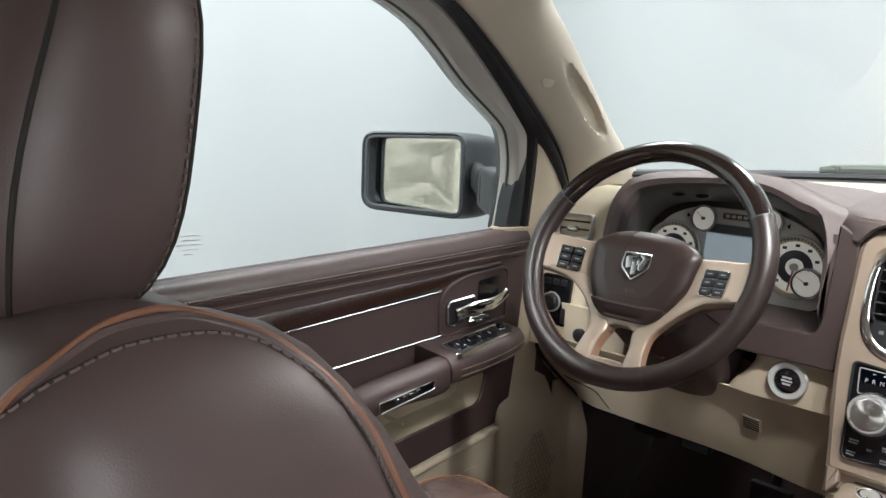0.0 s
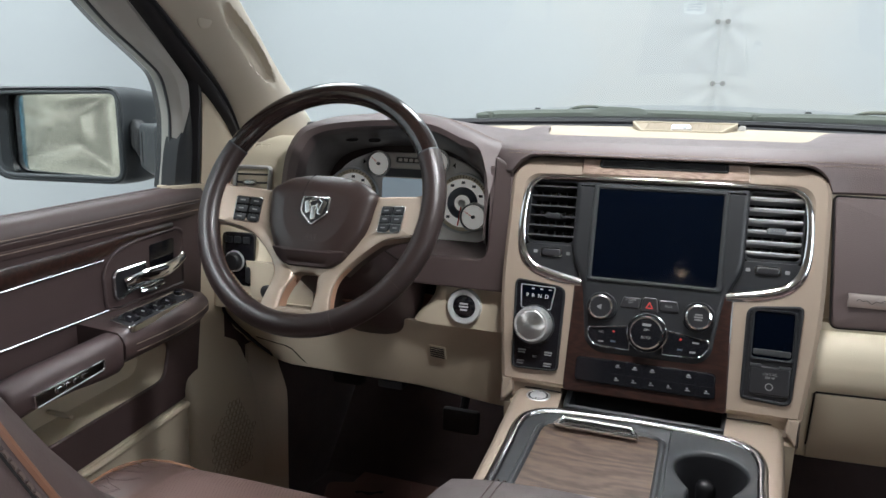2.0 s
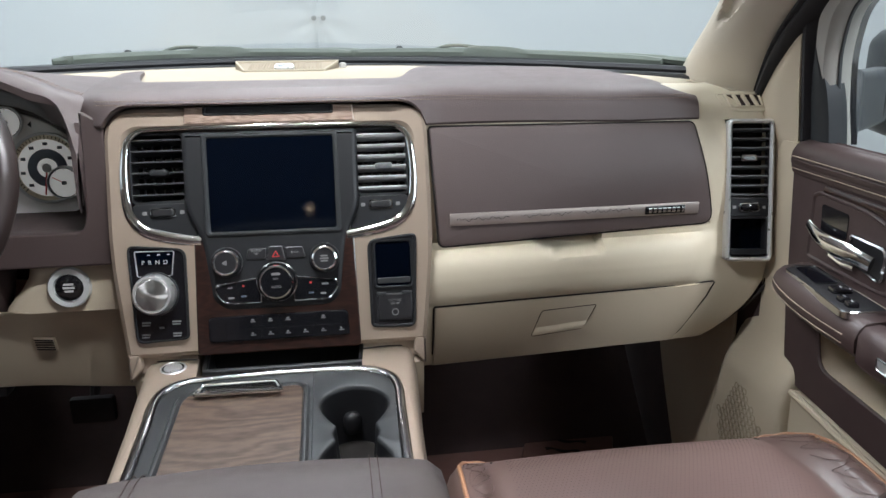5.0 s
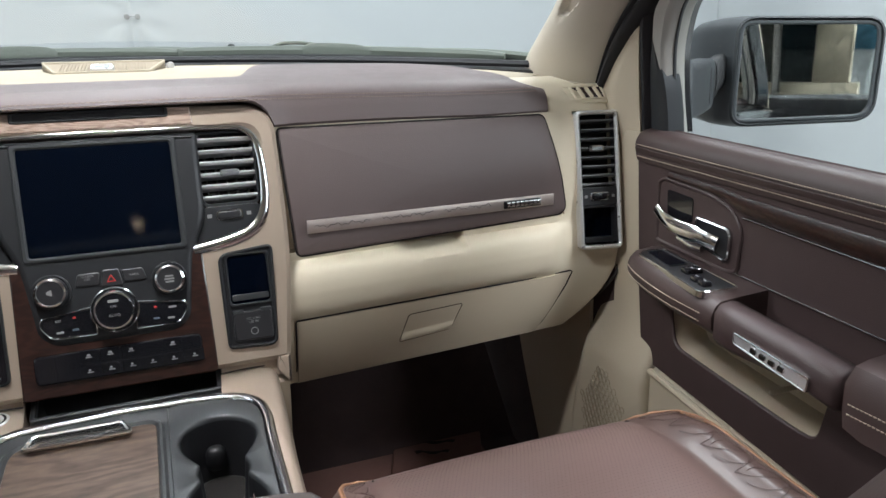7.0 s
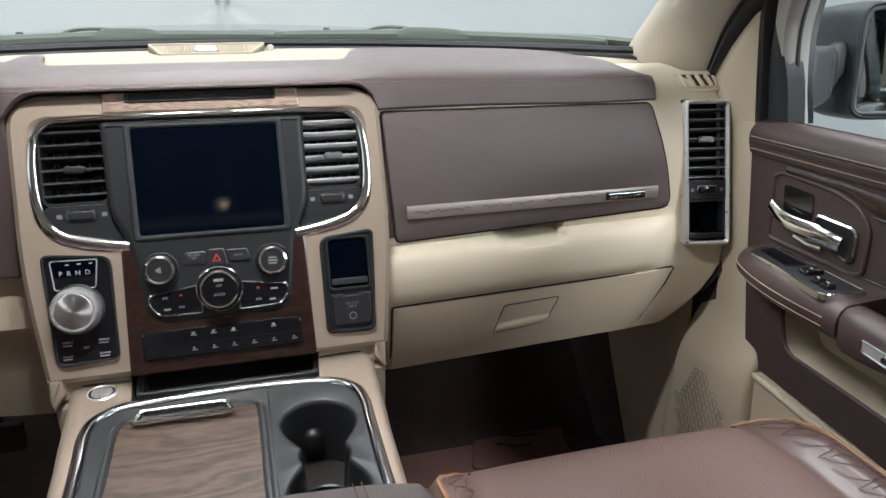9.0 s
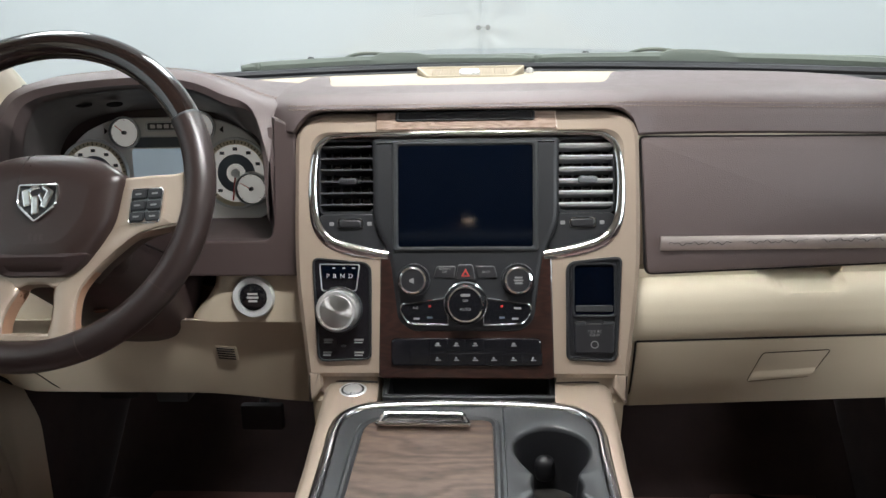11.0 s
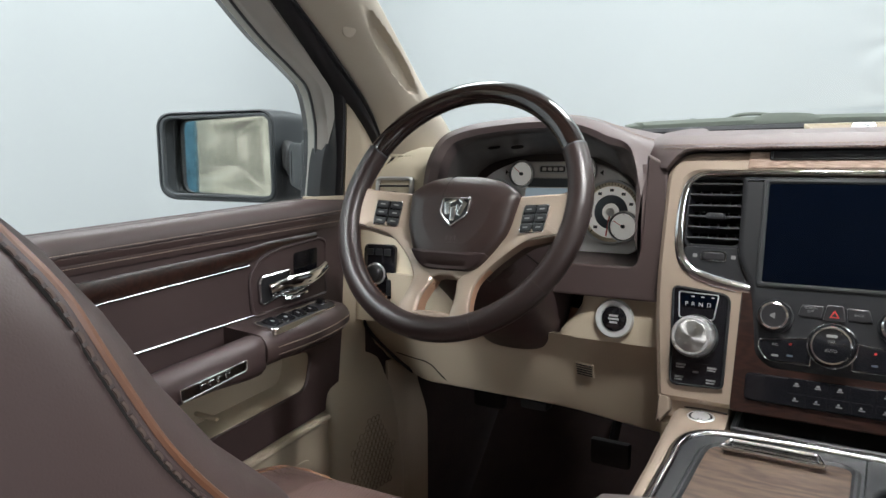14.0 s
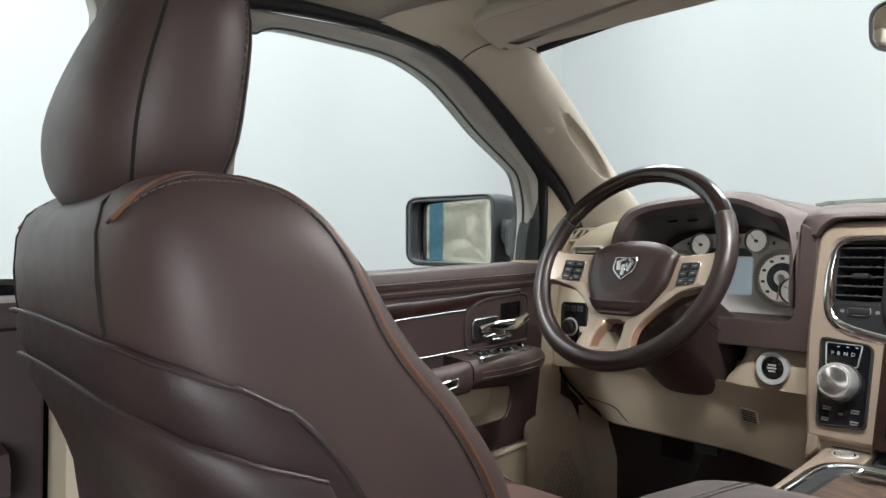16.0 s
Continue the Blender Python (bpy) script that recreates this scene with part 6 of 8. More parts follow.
for y, dz, w in ((-0.372, -0.045, 0.170), (-0.368, -0.030, 0.178), (-0.372, -0.014, 0.181), (-0.385, -0.004, 0.180), (-0.42, 0.002, 0.180), (-0.52, 0.006, 0.180), (-0.64, 0.006, 0.179), (-0.72, 0.0, 0.178), (-0.735, -0.03, 0.172)):
    zt = 0.622 + dz
    prof = [(-w, 0.560), (-w - 0.004, 0.580), (-w, zt - 0.018), (-w + 0.014, zt - 0.005), (-w + 0.04, zt), (-0.112, zt + 0.003), (-0.06, zt + 0.006), (0, zt + 0.007), (0.06, zt + 0.006), (0.112, zt + 0.003), (w - 0.04, zt), (w - 0.014, zt - 0.005), (w, zt - 0.018), (w + 0.004, 0.580), (w, 0.560)]
    loops.append([(x, y, max(0.556, z)) for x, z in prof])
part("cushion", loft(loops), ARMHIDE, arm)
for s in (-1, 1):
    for d in (-0.004, 0.004):
        pth = [(s * 0.112 + d, y, 0.622 + dz + 0.0040) for y, dz in ((-0.3705, -0.016), (-0.376, -0.009), (-0.385, -0.0035), (-0.42, 0.002), (-0.52, 0.006), (-0.64, 0.006), (-0.70, 0.002))]
        part("seam", dashes(spline(pth, 5), 0.005, 0.002, 0.0006), DARKTHREAD, arm)
part("base", rbox((0.34, 0.36, 0.05), (0, -0.555, 0.540), 0.01), DARKTRIM, arm)

# ---- gauges ----
clus = thing("instrument_cluster", (-0.475, 0.20, 0.77), "silver faced gauge cluster with ivory dials and display given a glow", "instrument cluster")
K = basis((-0.4755, 0.196, 0.85), (1, 0, 0), (0, 0.08, 1), (0, -1, 0.08))
FO = rpoly([(-0.165, -0.080), (0.165, -0.080), (0.163, 0.015), (0.135, 0.055), (0.08, 0.080), (-0.08, 0.080), (-0.135, 0.055), (-0.163, 0.015)], 0.03, 5)
part("face", slab(FO, -0.02, 0.0, K, 0.002), GAUGEFACE, clus, "satin silver face plate")


part("backing", slab(rrect(-0.008, 0.008, 0.375, 0.20, 0.01), -0.03, -0.004, K, 0.001), DARKTRIM, clus, "dark backing of the gauges")


def dial(cx, cz, r_, needle, ticks, slate=True):
    m_ = at(K, cx, cz)
    d = part("dial", lathe(((r_, 0.0), (r_, 0.004), (r_ * 0.97, 0.0045), (0, 0.0045)), 48, m_), GAUGECREAM, clus, "ivory round dial")
    part("dial_ring", lathe(((r_, 0.0), (r_ * 1.04, 0.004), (r_ * 1.02, 0.010), (r_ * 0.965, 0.008), (r_ * 0.955, 0.004)), 48, m_), SILVERPAINT if slate else DARKSTEEL, d)
    if slate:
        part("dial_band", lathe(((r_ * 0.955, 0.004), (r_ * 0.955, 0.0052), (r_ * 0.83, 0.0052), (r_ * 0.83, 0.004)), 48, m_), GAUGEGOLD, d)
    else:
        part("outer_ring", lathe(((r_ * 1.04, 0.0), (r_ * 1.12, 0.004), (r_ * 1.10, 0.0085), (r_ * 1.03, 0.0085), (r_ * 1.0, 0.001)), 40, m_), SILVERPAINT, d)
    if slate:
        part("dial_centre", lathe(((r_ * 0.55, 0.004), (r_ * 0.55, 0.0052), (r_ * 0.50, 0.0055), (0, 0.0055)), 40, m_), GAUGEBLUE, d)
        part("dial_hub", lathe(((r_ * 0.28, 0.005), (r_ * 0.28, 0.0062), (r_ * 0.2, 0.007), (0, 0.007)), 24, m_), GAUGECREAM, d)
    tk = []
    for k in range(ticks):
        a = (225 - 270 * k / (ticks - 1)) * DEG
        long_ = k % 4 == 0
        tk.append(rbox((r_ * (0.13 if long_ else 0.07), r_ * 0.022, 0.0006), (r_ * 0.90, 0, 0.0050), 0, 1, m_ @ Matrix.Rotation(a, 4, "Z")))
    part("tick_marks", joined(*tk), INK, d)
    if slate:
        part("dial_numbers", joined(*[rbox((r_ * 0.13, r_ * 0.09, 0.0006), (r_ * 0.70 * math.cos(a), r_ * 0.70 * math.sin(a), 0.0050), 0, 1, m_) for a in [(225 - 270 * k / 8) * DEG for k in range(9)]]), DARKSTEEL, d)
    part("needle", rbox((r_ * 0.85, r_ * 0.045, 0.0012), (r_ * 0.36, 0, 0.0085), 0.0003, 1, m_ @ Matrix.Rotation(needle * DEG, 4, "Z")), REDINK, d)
    part("needle_cap", lathe(((r_ * 0.14, 0.004), (r_ * 0.13, 0.010), (0, 0.0105)), 20, m_), GAUGEFACE if slate else DARKSTEEL, d)


dial(0.1135, -0.008, 0.054, 262, 41)
dial(-0.1135, -0.008, 0.054, 225, 33)
dial(0.0600, 0.064, 0.0225, 130, 9, False)
dial(-0.0600, 0.057, 0.0225, 140, 9, False)
part("small_dial_base", lathe(((0.027, 0), (0.027, 0.006), (0.025, 0.007), (0, 0.007)), 32, at(K, 0.1385, -0.032, 0.001)), GAUGEFACE, clus)
K = at(K, 0, 0, 0.007)
dial(0.1385, -0.032, 0.0235, 150, 9, False)
K = at(K, 0, 0, -0.007)
lc = part("display", slab(rrect(0, -0.006, 0.105, 0.075, 0.004), -0.001, 0.0012, K, 0.0004), LCD, clus, "pale driver display with an added glow")
part("display_top", slab(rrect(0, 0.0415, 0.098, 0.016, 0.003), -0.001, 0.0018, K, 0.0005), GAUGEBLUE, clus)
part("display_line", joined(*[slab(rrect(0, y_, 0.100, 0.0016, 0.0006), 0.001, 0.0024, K, 0.0003) for y_ in (0.0330, 0.0505)]), SILVERPAINT, clus)
part("warning_rim", ring(rrect(0, 0.066, 0.054, 0.0155, 0.004), rrect(0, 0.066, 0.049, 0.0105, 0.003), -0.001, 0.0030, K, 0.0006), SILVERPAINT, clus)
part("warning_bar", slab(rrect(0, 0.066, 0.050, 0.012, 0.003), -0.001, 0.0020, K, 0.0005), DARKSTEEL, clus)
part("warning_marks", joined(*[slab(rrect(-0.016 + k * 0.011, 0.066, 0.008, 0.006, 0.001), 0.001, 0.0025, K, 0.0001) for k in range(4)]), GAUGEFACE, clus)
for sx in (-1, 1):
    part("arrow_mark", slab(rpoly([(sx * 0.089, 0.060), (sx * 0.095, 0.055), (sx * 0.095, 0.065)], 0.0005, 2), -0.001, 0.0006, K, 0.0001), INK, clus)

# ---- steering column and wheel ----
WT = 0.452
WM = basis((-0.464, -0.158, 0.869), (1, 0.02, 0), (0, math.sin(WT), math.cos(WT)))
col = thing("steering_column", (-0.464, 0.08, 0.72), "dark brown steering column shroud with stalk", "steering column")
loops = []
for d, ru, rw, dw in ((-0.020, 0.050, 0.052, -0.020), (-0.035, 0.066, 0.066, -0.025), (-0.07, 0.072, 0.073, -0.030), (-0.13, 0.074, 0.078, -0.035), (-0.21, 0.080, 0.085, -0.045), (-0.28, 0.085, 0.088, -0.05)):
    loops.append([WM @ Vector((ru * math.copysign(abs(math.cos(a)) ** 0.7, math.cos(a)), dw + rw * math.copysign(abs(math.sin(a)) ** 0.7, math.sin(a)), d)) for a in [k / 36 * 2 * math.pi for k in range(36)]])
part("shroud", loft(loops), DARKTRIM, col)
part("shroud_seam", tube([WM @ Vector((x, -0.035 + dz, d)) for x, dz, d in ((0.0735, 0, -0.04), (0.0785, 0, -0.13), (0.084, 0, -0.21))], 0.0012, 5), GROOVE, col)
for k in range(2):
    part("shroud_screw_hole", lathe(((0.008, 0), (0.008, 0.002), (0, 0.002)), 16, basis(WM @ Vector((-0.02 + 0.04 * k, -0.112, -0.12)), (1, 0, 0), (0, 1, 0), (0, 0, -1))), PIPING, col)
part("stalk", tube([WM @ Vector(p) for p in ((-0.06, 0.0, -0.05), (-0.11, 0.01, -0.048), (-0.150, 0.022, -0.042))], [0.006, 0.0065, 0.008], 10), BLACK, col)

wheel = thing("steering_wheel", tuple(WM @ Vector((0, -0.178, 0))), "brown leather and dark gloss wood steering wheel with tan spokes", "steering wheel")


def rim_arc(a0, a1, r_=0.0165, n=48, R=0.1785, squash=0.88):
    loops_ = []
    for k in range(n + 1):
        a = lerp(a0, a1, k / n) * DEG
        o, up_ = Vector((math.cos(a), math.sin(a), 0)), Vector((0, 0, 1))
        loops_.append([WM @ (o * (R + r_ * math.cos(b)) + up_ * (r_ * squash * 1.1 * math.sin(b))) for b in [j / 16 * 2 * math.pi for j in range(16)]])
    return loft(loops_)


part("wood_rim", rim_arc(28.5, 152, 0.0160), GLOSSWOOD, wheel, "gloss dark wood upper rim")
part("leather_rim", rim_arc(152.3, 388.2, 0.0170, 90), RIMDARK, wheel, "brown leather lower rim")
for a in (28.4, 152.1):
    part("rim_joint", rim_arc(a - 0.35, a + 0.35, 0.0174, 2), DARKSTEEL, wheel)
for a in (216, 248, 292, 324):
    part("rim_seam", rim_arc(a - 0.2, a + 0.2, 0.0172, 2), DARKTRIM, wheel)
part("rim_stitching", dashes([WM @ Vector(((0.1785 - 0.0166) * math.cos(a), (0.1785 - 0.0166) * math.sin(a), -0.004)) for a in [(170 + k) * DEG for k in range(76)]], 0.004, 0.003, 0.0009), PIPING, wheel, "tan cross stitching inside the rim")

HUB = rpoly([(-0.036, -0.090), (0.036, -0.090), (0.052, -0.078), (0.068, -0.054), (0.081, -0.026), (0.084, 0.000), (0.088, 0.024), (0.062, 0.042), (0.026, 0.050), (-0.026, 0.050), (-0.062, 0.042), (-0.088, 0.024), (-0.084, 0.000), (-0.081, -0.026), (-0.068, -0.054), (-0.052, -0.078)], [0.012, 0.012, 0.02, 0.02, 0.02, 0.02, 0.008, 0.02, 0.03, 0.03, 0.02, 0.008, 0.02, 0.02, 0.02, 0.02], 5)
hl = []
for d, w in ((0.0, -0.036), (0.0, -0.016), (0.0012, -0.0115), (0.0045, -0.0075), (0.011, -0.0035), (0.022, -0.0008), (0.032, 0.0004)):
    hl.append([WM @ Vector((x * (1 - d / 0.086), -0.016 + (y + 0.016) * (1 - d / 0.070), w)) for x, y in HUB])
hub = part("airbag_cover", loft(hl), RIMHIDE, wheel, "grained brown airbag cover")
band_ = rpoly([(-0.0600, -0.0660), (0.0600, -0.0660), (0.052, -0.0785), (0.0365, -0.0906), (-0.0365, -0.0906), (-0.052, -0.0785)], [0.003, 0.003, 0.010, 0.010, 0.010, 0.010], 4)
part("cover_band", loft([[WM @ Vector((x * f, -0.0783 + (y + 0.0783) * f, w_ - 0.30 * max(0.0, -0.0660 - y))) for x, y in band_] for f, w_ in ((1.0, -0.030), (1.0, -0.0055), (0.985, -0.0030), (0.93, -0.0012), (0.6, -0.0006))]), DARKTRIM, hub)
part("cover_seam", tube([WM @ Vector((x, y, w)) for x, y, w in ((-0.019, 0.049, -0.012), (-0.021, 0.045, -0.0068), (-0.0235, 0.034, -0.0024), (-0.025, 0.022, -0.0006), (-0.026, 0.012, 0.0003))], 0.0008, 5), GROOVE, hub)
shield = rpoly([(-0.0255, 0.016), (0.0255, 0.016), (0.026, -0.010), (0, -0.032), (-0.026, -0.010)], [0.004, 0.004, 0.008, 0.006, 0.008], 4)
EM = at(WM, 0.0, -0.0045, 0.0002) @ Matrix.Diagonal((0.88, 0.93, 0.9, 1))
em = part("emblem", ring(shield, shrink(shield, 0.0032), 0, 0.0050, EM, 0.001), CHROME, hub, "plain chrome shield emblem")
part("emblem_field", slab(shrink(shield, 0.003), -0.002, 0.0022, EM, 0.0004), BLACK, em)
for bx, by, bw, bh, rot in ((-0.013, -0.001, 0.011, 0.022, 0.25), (0.013, -0.002, 0.010, 0.024, -0.35), (-0.001, -0.010, 0.010, 0.024, 0.1), (-0.007, 0.010, 0.018, 0.006, 0.35), (0.011, 0.010, 0.013, 0.006, -0.5), (0.006, -0.001, 0.006, 0.014, 0.5)):
    part("emblem_bar", slab(rrect(0, 0, bw, bh, 0.003), 0.001, 0.0052, EM @ Matrix.Translation((bx, by, 0)) @ Matrix.Rotation(rot, 4, "Z"), 0.0022), CHROME, em)
part("cover_print", joined(*[slab(rrect(-0.004 + 0.006 * k, -0.049, 0.004, 0.007, 0.001), -0.004, 0.0008, WM, 0.0002) for k in range(3)]), DARKTRIM, hub)


def dish(x, y):
    """The spokes drop from the rim towards the hub."""
    return -0.019 + 0.019 * smooth01((math.hypot(x, y) - 0.075) / 0.085)


arms, backs = [], []
for s in (-1, 1):
    # side spokes lean back towards the hub
    SM = at(WM, s * 0.12, -0.012, -0.0085) @ Matrix.Rotation(-s * 0.235, 4, "Y") @ Matrix.Translation((-s * 0.12, 0.012, 0))
    sp_o = rpoly([(s * 0.070, 0.0235), (s * 0.120, 0.0235), (s * 0.148, 0.0225), (s * 0.170, 0.026), (s * 0.170, -0.040), (s * 0.150, -0.0375), (s * 0.112, -0.044), (s * 0.070, -0.050)], [0.004, 0.004, 0.004, 0.004, 0.004, 0.02, 0.02, 0.004], 5)
    spk = part("side_spoke", slab(sp_o, -0.016, 0.0, SM, 0.004, 3), TAN, wheel, "satin tan spoke with switch pad")
    kp = rpoly([(s * 0.0975, 0.0085), (s * 0.1395, 0.0065), (s * 0.1370, -0.0335), (s * 0.0965, -0.0325)], 0.005, 4)
    pad_ = part("switch_pad", slab(shrink(kp, 0.0012), -0.002, 0.0012, SM, 0.0006), GLOSSBLACK, spk, "black switch pad with six keys")
    part("pad_rim", ring(kp, shrink(kp, 0.0017), -0.002, 0.0036, SM, 0.0008), CHROME, spk)
    for i in range(2):
        for j in range(3):
            cx, cy = s * (0.1072 + i * 0.0210 - j * 0.0004), 0.0008 - j * 0.0128 - i * 0.0006
            part("switch_key", slab(rrect(cx, cy, 0.0182, 0.0108, 0.002), -0.001, 0.0036, SM, 0.0012), GRAPHITE, pad_)
            part("key_mark", slab(rrect(cx, cy, 0.008, 0.0020, 0.0008), 0.002, 0.0038, SM, 0.0001), DIMINK, pad_)
    # limbs of the lower spoke on each side of its hole
    leg = spline([(s * 0.152, -0.0365, 0), (s * 0.112, -0.0435, 0), (s * 0.083, -0.063, 0), (s * 0.059, -0.089, 0), (s * 0.0500, -0.108, 0), (s * 0.0510, -0.130, 0), (s * 0.055, -0.150, 0), (s * 0.059, -0.166, 0)], 5)
    inn_ = spline([(s * 0.120, -0.015, 0), (s * 0.086, -0.028, 0), (s * 0.056, -0.050, 0), (s * 0.028, -0.078, 0), (s * 0.0195, -0.102, 0), (s * 0.0240, -0.122, 0), (s * 0.0262, -0.140, 0), (s * 0.0235, -0.166, 0)], 5)
    arms.append(loft([[WM @ Vector((p.x, p.y, w + dish(p.x, p.y))) for p, w in ((a, -0.016), (a, -0.005), (a.lerp(b, 0.06), -0.0015), (a.lerp(b, 0.20), 0.0004), (a.lerp(b, 0.5), 0.001), (a.lerp(b, 0.80), 0.0004), (a.lerp(b, 0.94), -0.0015), (b, -0.005), (b, -0.020))] for a, b in zip(leg, inn_)]))
    backs.append(loft([[WM @ Vector((p.x, p.y, w + dish(p.x, p.y))) for p, w in ((a.lerp(b, 0.04), -0.0165), (a.lerp(b, 0.10), -0.036), (a.lerp(b, 0.30), -0.044), (a.lerp(b, 0.8), -0.044), (a.lerp(b, 0.95), -0.0165))] for a, b in list(zip(leg, inn_))[:17]]))
    for line, off, i0, low in ((inn_, -s, 19, -0.0225), (leg, s, 14, -0.0165)):
        part("spoke_edge", loft([[WM @ Vector((p.x + off * 0.0006, p.y, w + dish(p.x, p.y))) for w in (-0.0045, low)] for p in line[i0:]], closed=False, cap=False), COPPER, wheel, "polished copper edge of the lower spoke")
ww = dish(0.0, -0.10)
arms.append(slab(rpoly([(-0.050, -0.076), (0.050, -0.076), (0.032, -0.104), (0.019, -0.103), (0.011, -0.0985), (-0.011, -0.0985), (-0.019, -0.103), (-0.032, -0.104)], [0.004, 0.004, 0.004, 0.004, 0.006, 0.006, 0.004, 0.004], 4), ww - 0.018, ww + 0.0004, WM, 0.003))
arms.append(tube([WM @ Vector((x, -0.1575 - 8.0 * x * x * 0.2, -0.006)) for x in (-0.045, -0.03, -0.015, 0.0, 0.015, 0.03, 0.045)], 0.006, 8))
part("lower_spoke", joined(*arms), TAN, wheel, "satin tan lower spoke with a rounded hole")
part("spoke_back", joined(*backs), DARKTRIM, wheel, "dark back of the spokes")
part("hub_back", slab(rrect(0, -0.025, 0.15, 0.12, 0.03), -0.075, -0.030, WM, 0.004), DARKTRIM, wheel)

# ---- doors ----


def belt(y):
    return 0.874 + 0.048 * (y + 0.015)


def fill_pane(win, s, rows=8, off=0.0):
    out = []
    for j in range(rows + 1):
        out.append([(s * (door_x(lerp(belt(y) - 0.02, z, j / rows)) + off), y, lerp(belt(y) - 0.02, z, j / rows)) for y, z in win])
    return out


def side_mirror(s, door):
    """Outside mirror: arm, shell and glass."""
    yaw = Vector((s * 0.86, -0.51, 0)).normalized()
    c = Vector((s * 1.205, 0.058, 0.963))
    back = Vector((-s * 0.51, -0.86, 0)).normalized()
    ex = yaw if s > 0 else -yaw
    mm = basis(c, ex, (0, 0, 1), back)
    o = rpoly([(-0.140, -0.118), (0.120, -0.108), (0.122, 0.078), (-0.136, 0.086)], [0.035, 0.04, 0.035, 0.035], 7) if s > 0 else rpoly([(-0.120, -0.108), (0.140, -0.118), (0.136, 0.086), (-0.122, 0.078)], [0.04, 0.035, 0.035, 0.035], 7)
    shell = [[mm @ Vector((x * f - s * dx, y * f, w)) for x, y in o] for f, w, dx in ((0.25, -0.172, 0.092), (0.60, -0.164, 0.090), (0.84, -0.140, 0.080), (0.95, -0.105, 0.062), (1.0, -0.060, 0.036), (1.01, -0.020, 0.012), (1.0, 0.000, 0.0), (0.985, 0.008, 0), (0.955, 0.010, 0), (0.93, 0.006, 0), (0.92, -0.004, 0), (0.915, -0.052 if s < 0 else -0.012, 0))]
    m_ = part("side_mirror", loft(shell), MIRRORSHELL, door, "black outside mirror on a thick arm")
    gn = Vector((0.345, -0.938, 0.035)).normalized() if s < 0 else Vector((-0.52, -0.853, -0.030)).normalized()
    gx = Vector((0, 0, 1)).cross(gn).normalized()
    gm = basis(c + back * (-0.017 if s < 0 else 0.004), gx, Vector((0, 0, 1)), gn)
    go = shrink(o, 0.014)
    part("mirror_glass", loft([[mm @ Vector((x, y, 0.0)) - back * ((gm.inverted() @ (mm @ Vector((x, y, 0.0)))).z / max(0.2, back.dot(gn))) for x, y in [(f * a, f * b) for a, b in go]] for f in (1.0, 0.75, 0.4)]), MIRROR, m_, "silvered mirror glass")
    part("glass_rim", ring(shrink(o, 0.0075), shrink(o, 0.0150), -0.006, 0.0085, mm, 0.002), DARKSTEEL, m_)
    arm = spline([(s * 0.850, 0.040, 0.920), (s * 0.915, 0.062, 0.922), (s * 0.975, 0.095, 0.926), (s * 1.030, 0.135, 0.930)], 5)
    part("mirror_arm", loft([[p + Vector((0.25 * s * a, a, b)) for a, b in rrect(0, 0, 0.080, 0.100 - 0.010 * k / 15, 0.014, 4)] for k, p in enumerate(arm)]), MIRRORSHELL, m_)
    for k in range(4):
        q = arm[-4 + k] + Vector((s * 0.012 * k, 0.006 * k, 0.004 * k))
        part("arm_rib", loft([[q + Vector((0.25 * s * a + s * d, a, b)) for a, b in rrect(0, 0, 0.074 - 0.006 * k, 0.088 - 0.010 * k, 0.02, 4)] for d in (0.0, 0.006)]), RUBBER, m_)
    part("arm_joint", loft([[p + Vector((0.25 * s * a, a, b)) for a, b in rrect(0, 0, 0.056, 0.066, 0.02, 4)] for p in (arm[-3], arm[-1] + Vector((s * 0.06, 0.03, 0.02)))]), RUBBER, m_)
    part("arm_foot", rbox((0.05, 0.135, 0.115), (s * 0.848, 0.030, 0.920), 0.014, 3), MIRRORSHELL, m_)
    part("foot_edge", tube([(s * 0.822, -0.030, 0.972), (s * 0.822, 0.03, 0.976), (s * 0.822, 0.085, 0.970)], 0.003, 6), BLACK, m_)


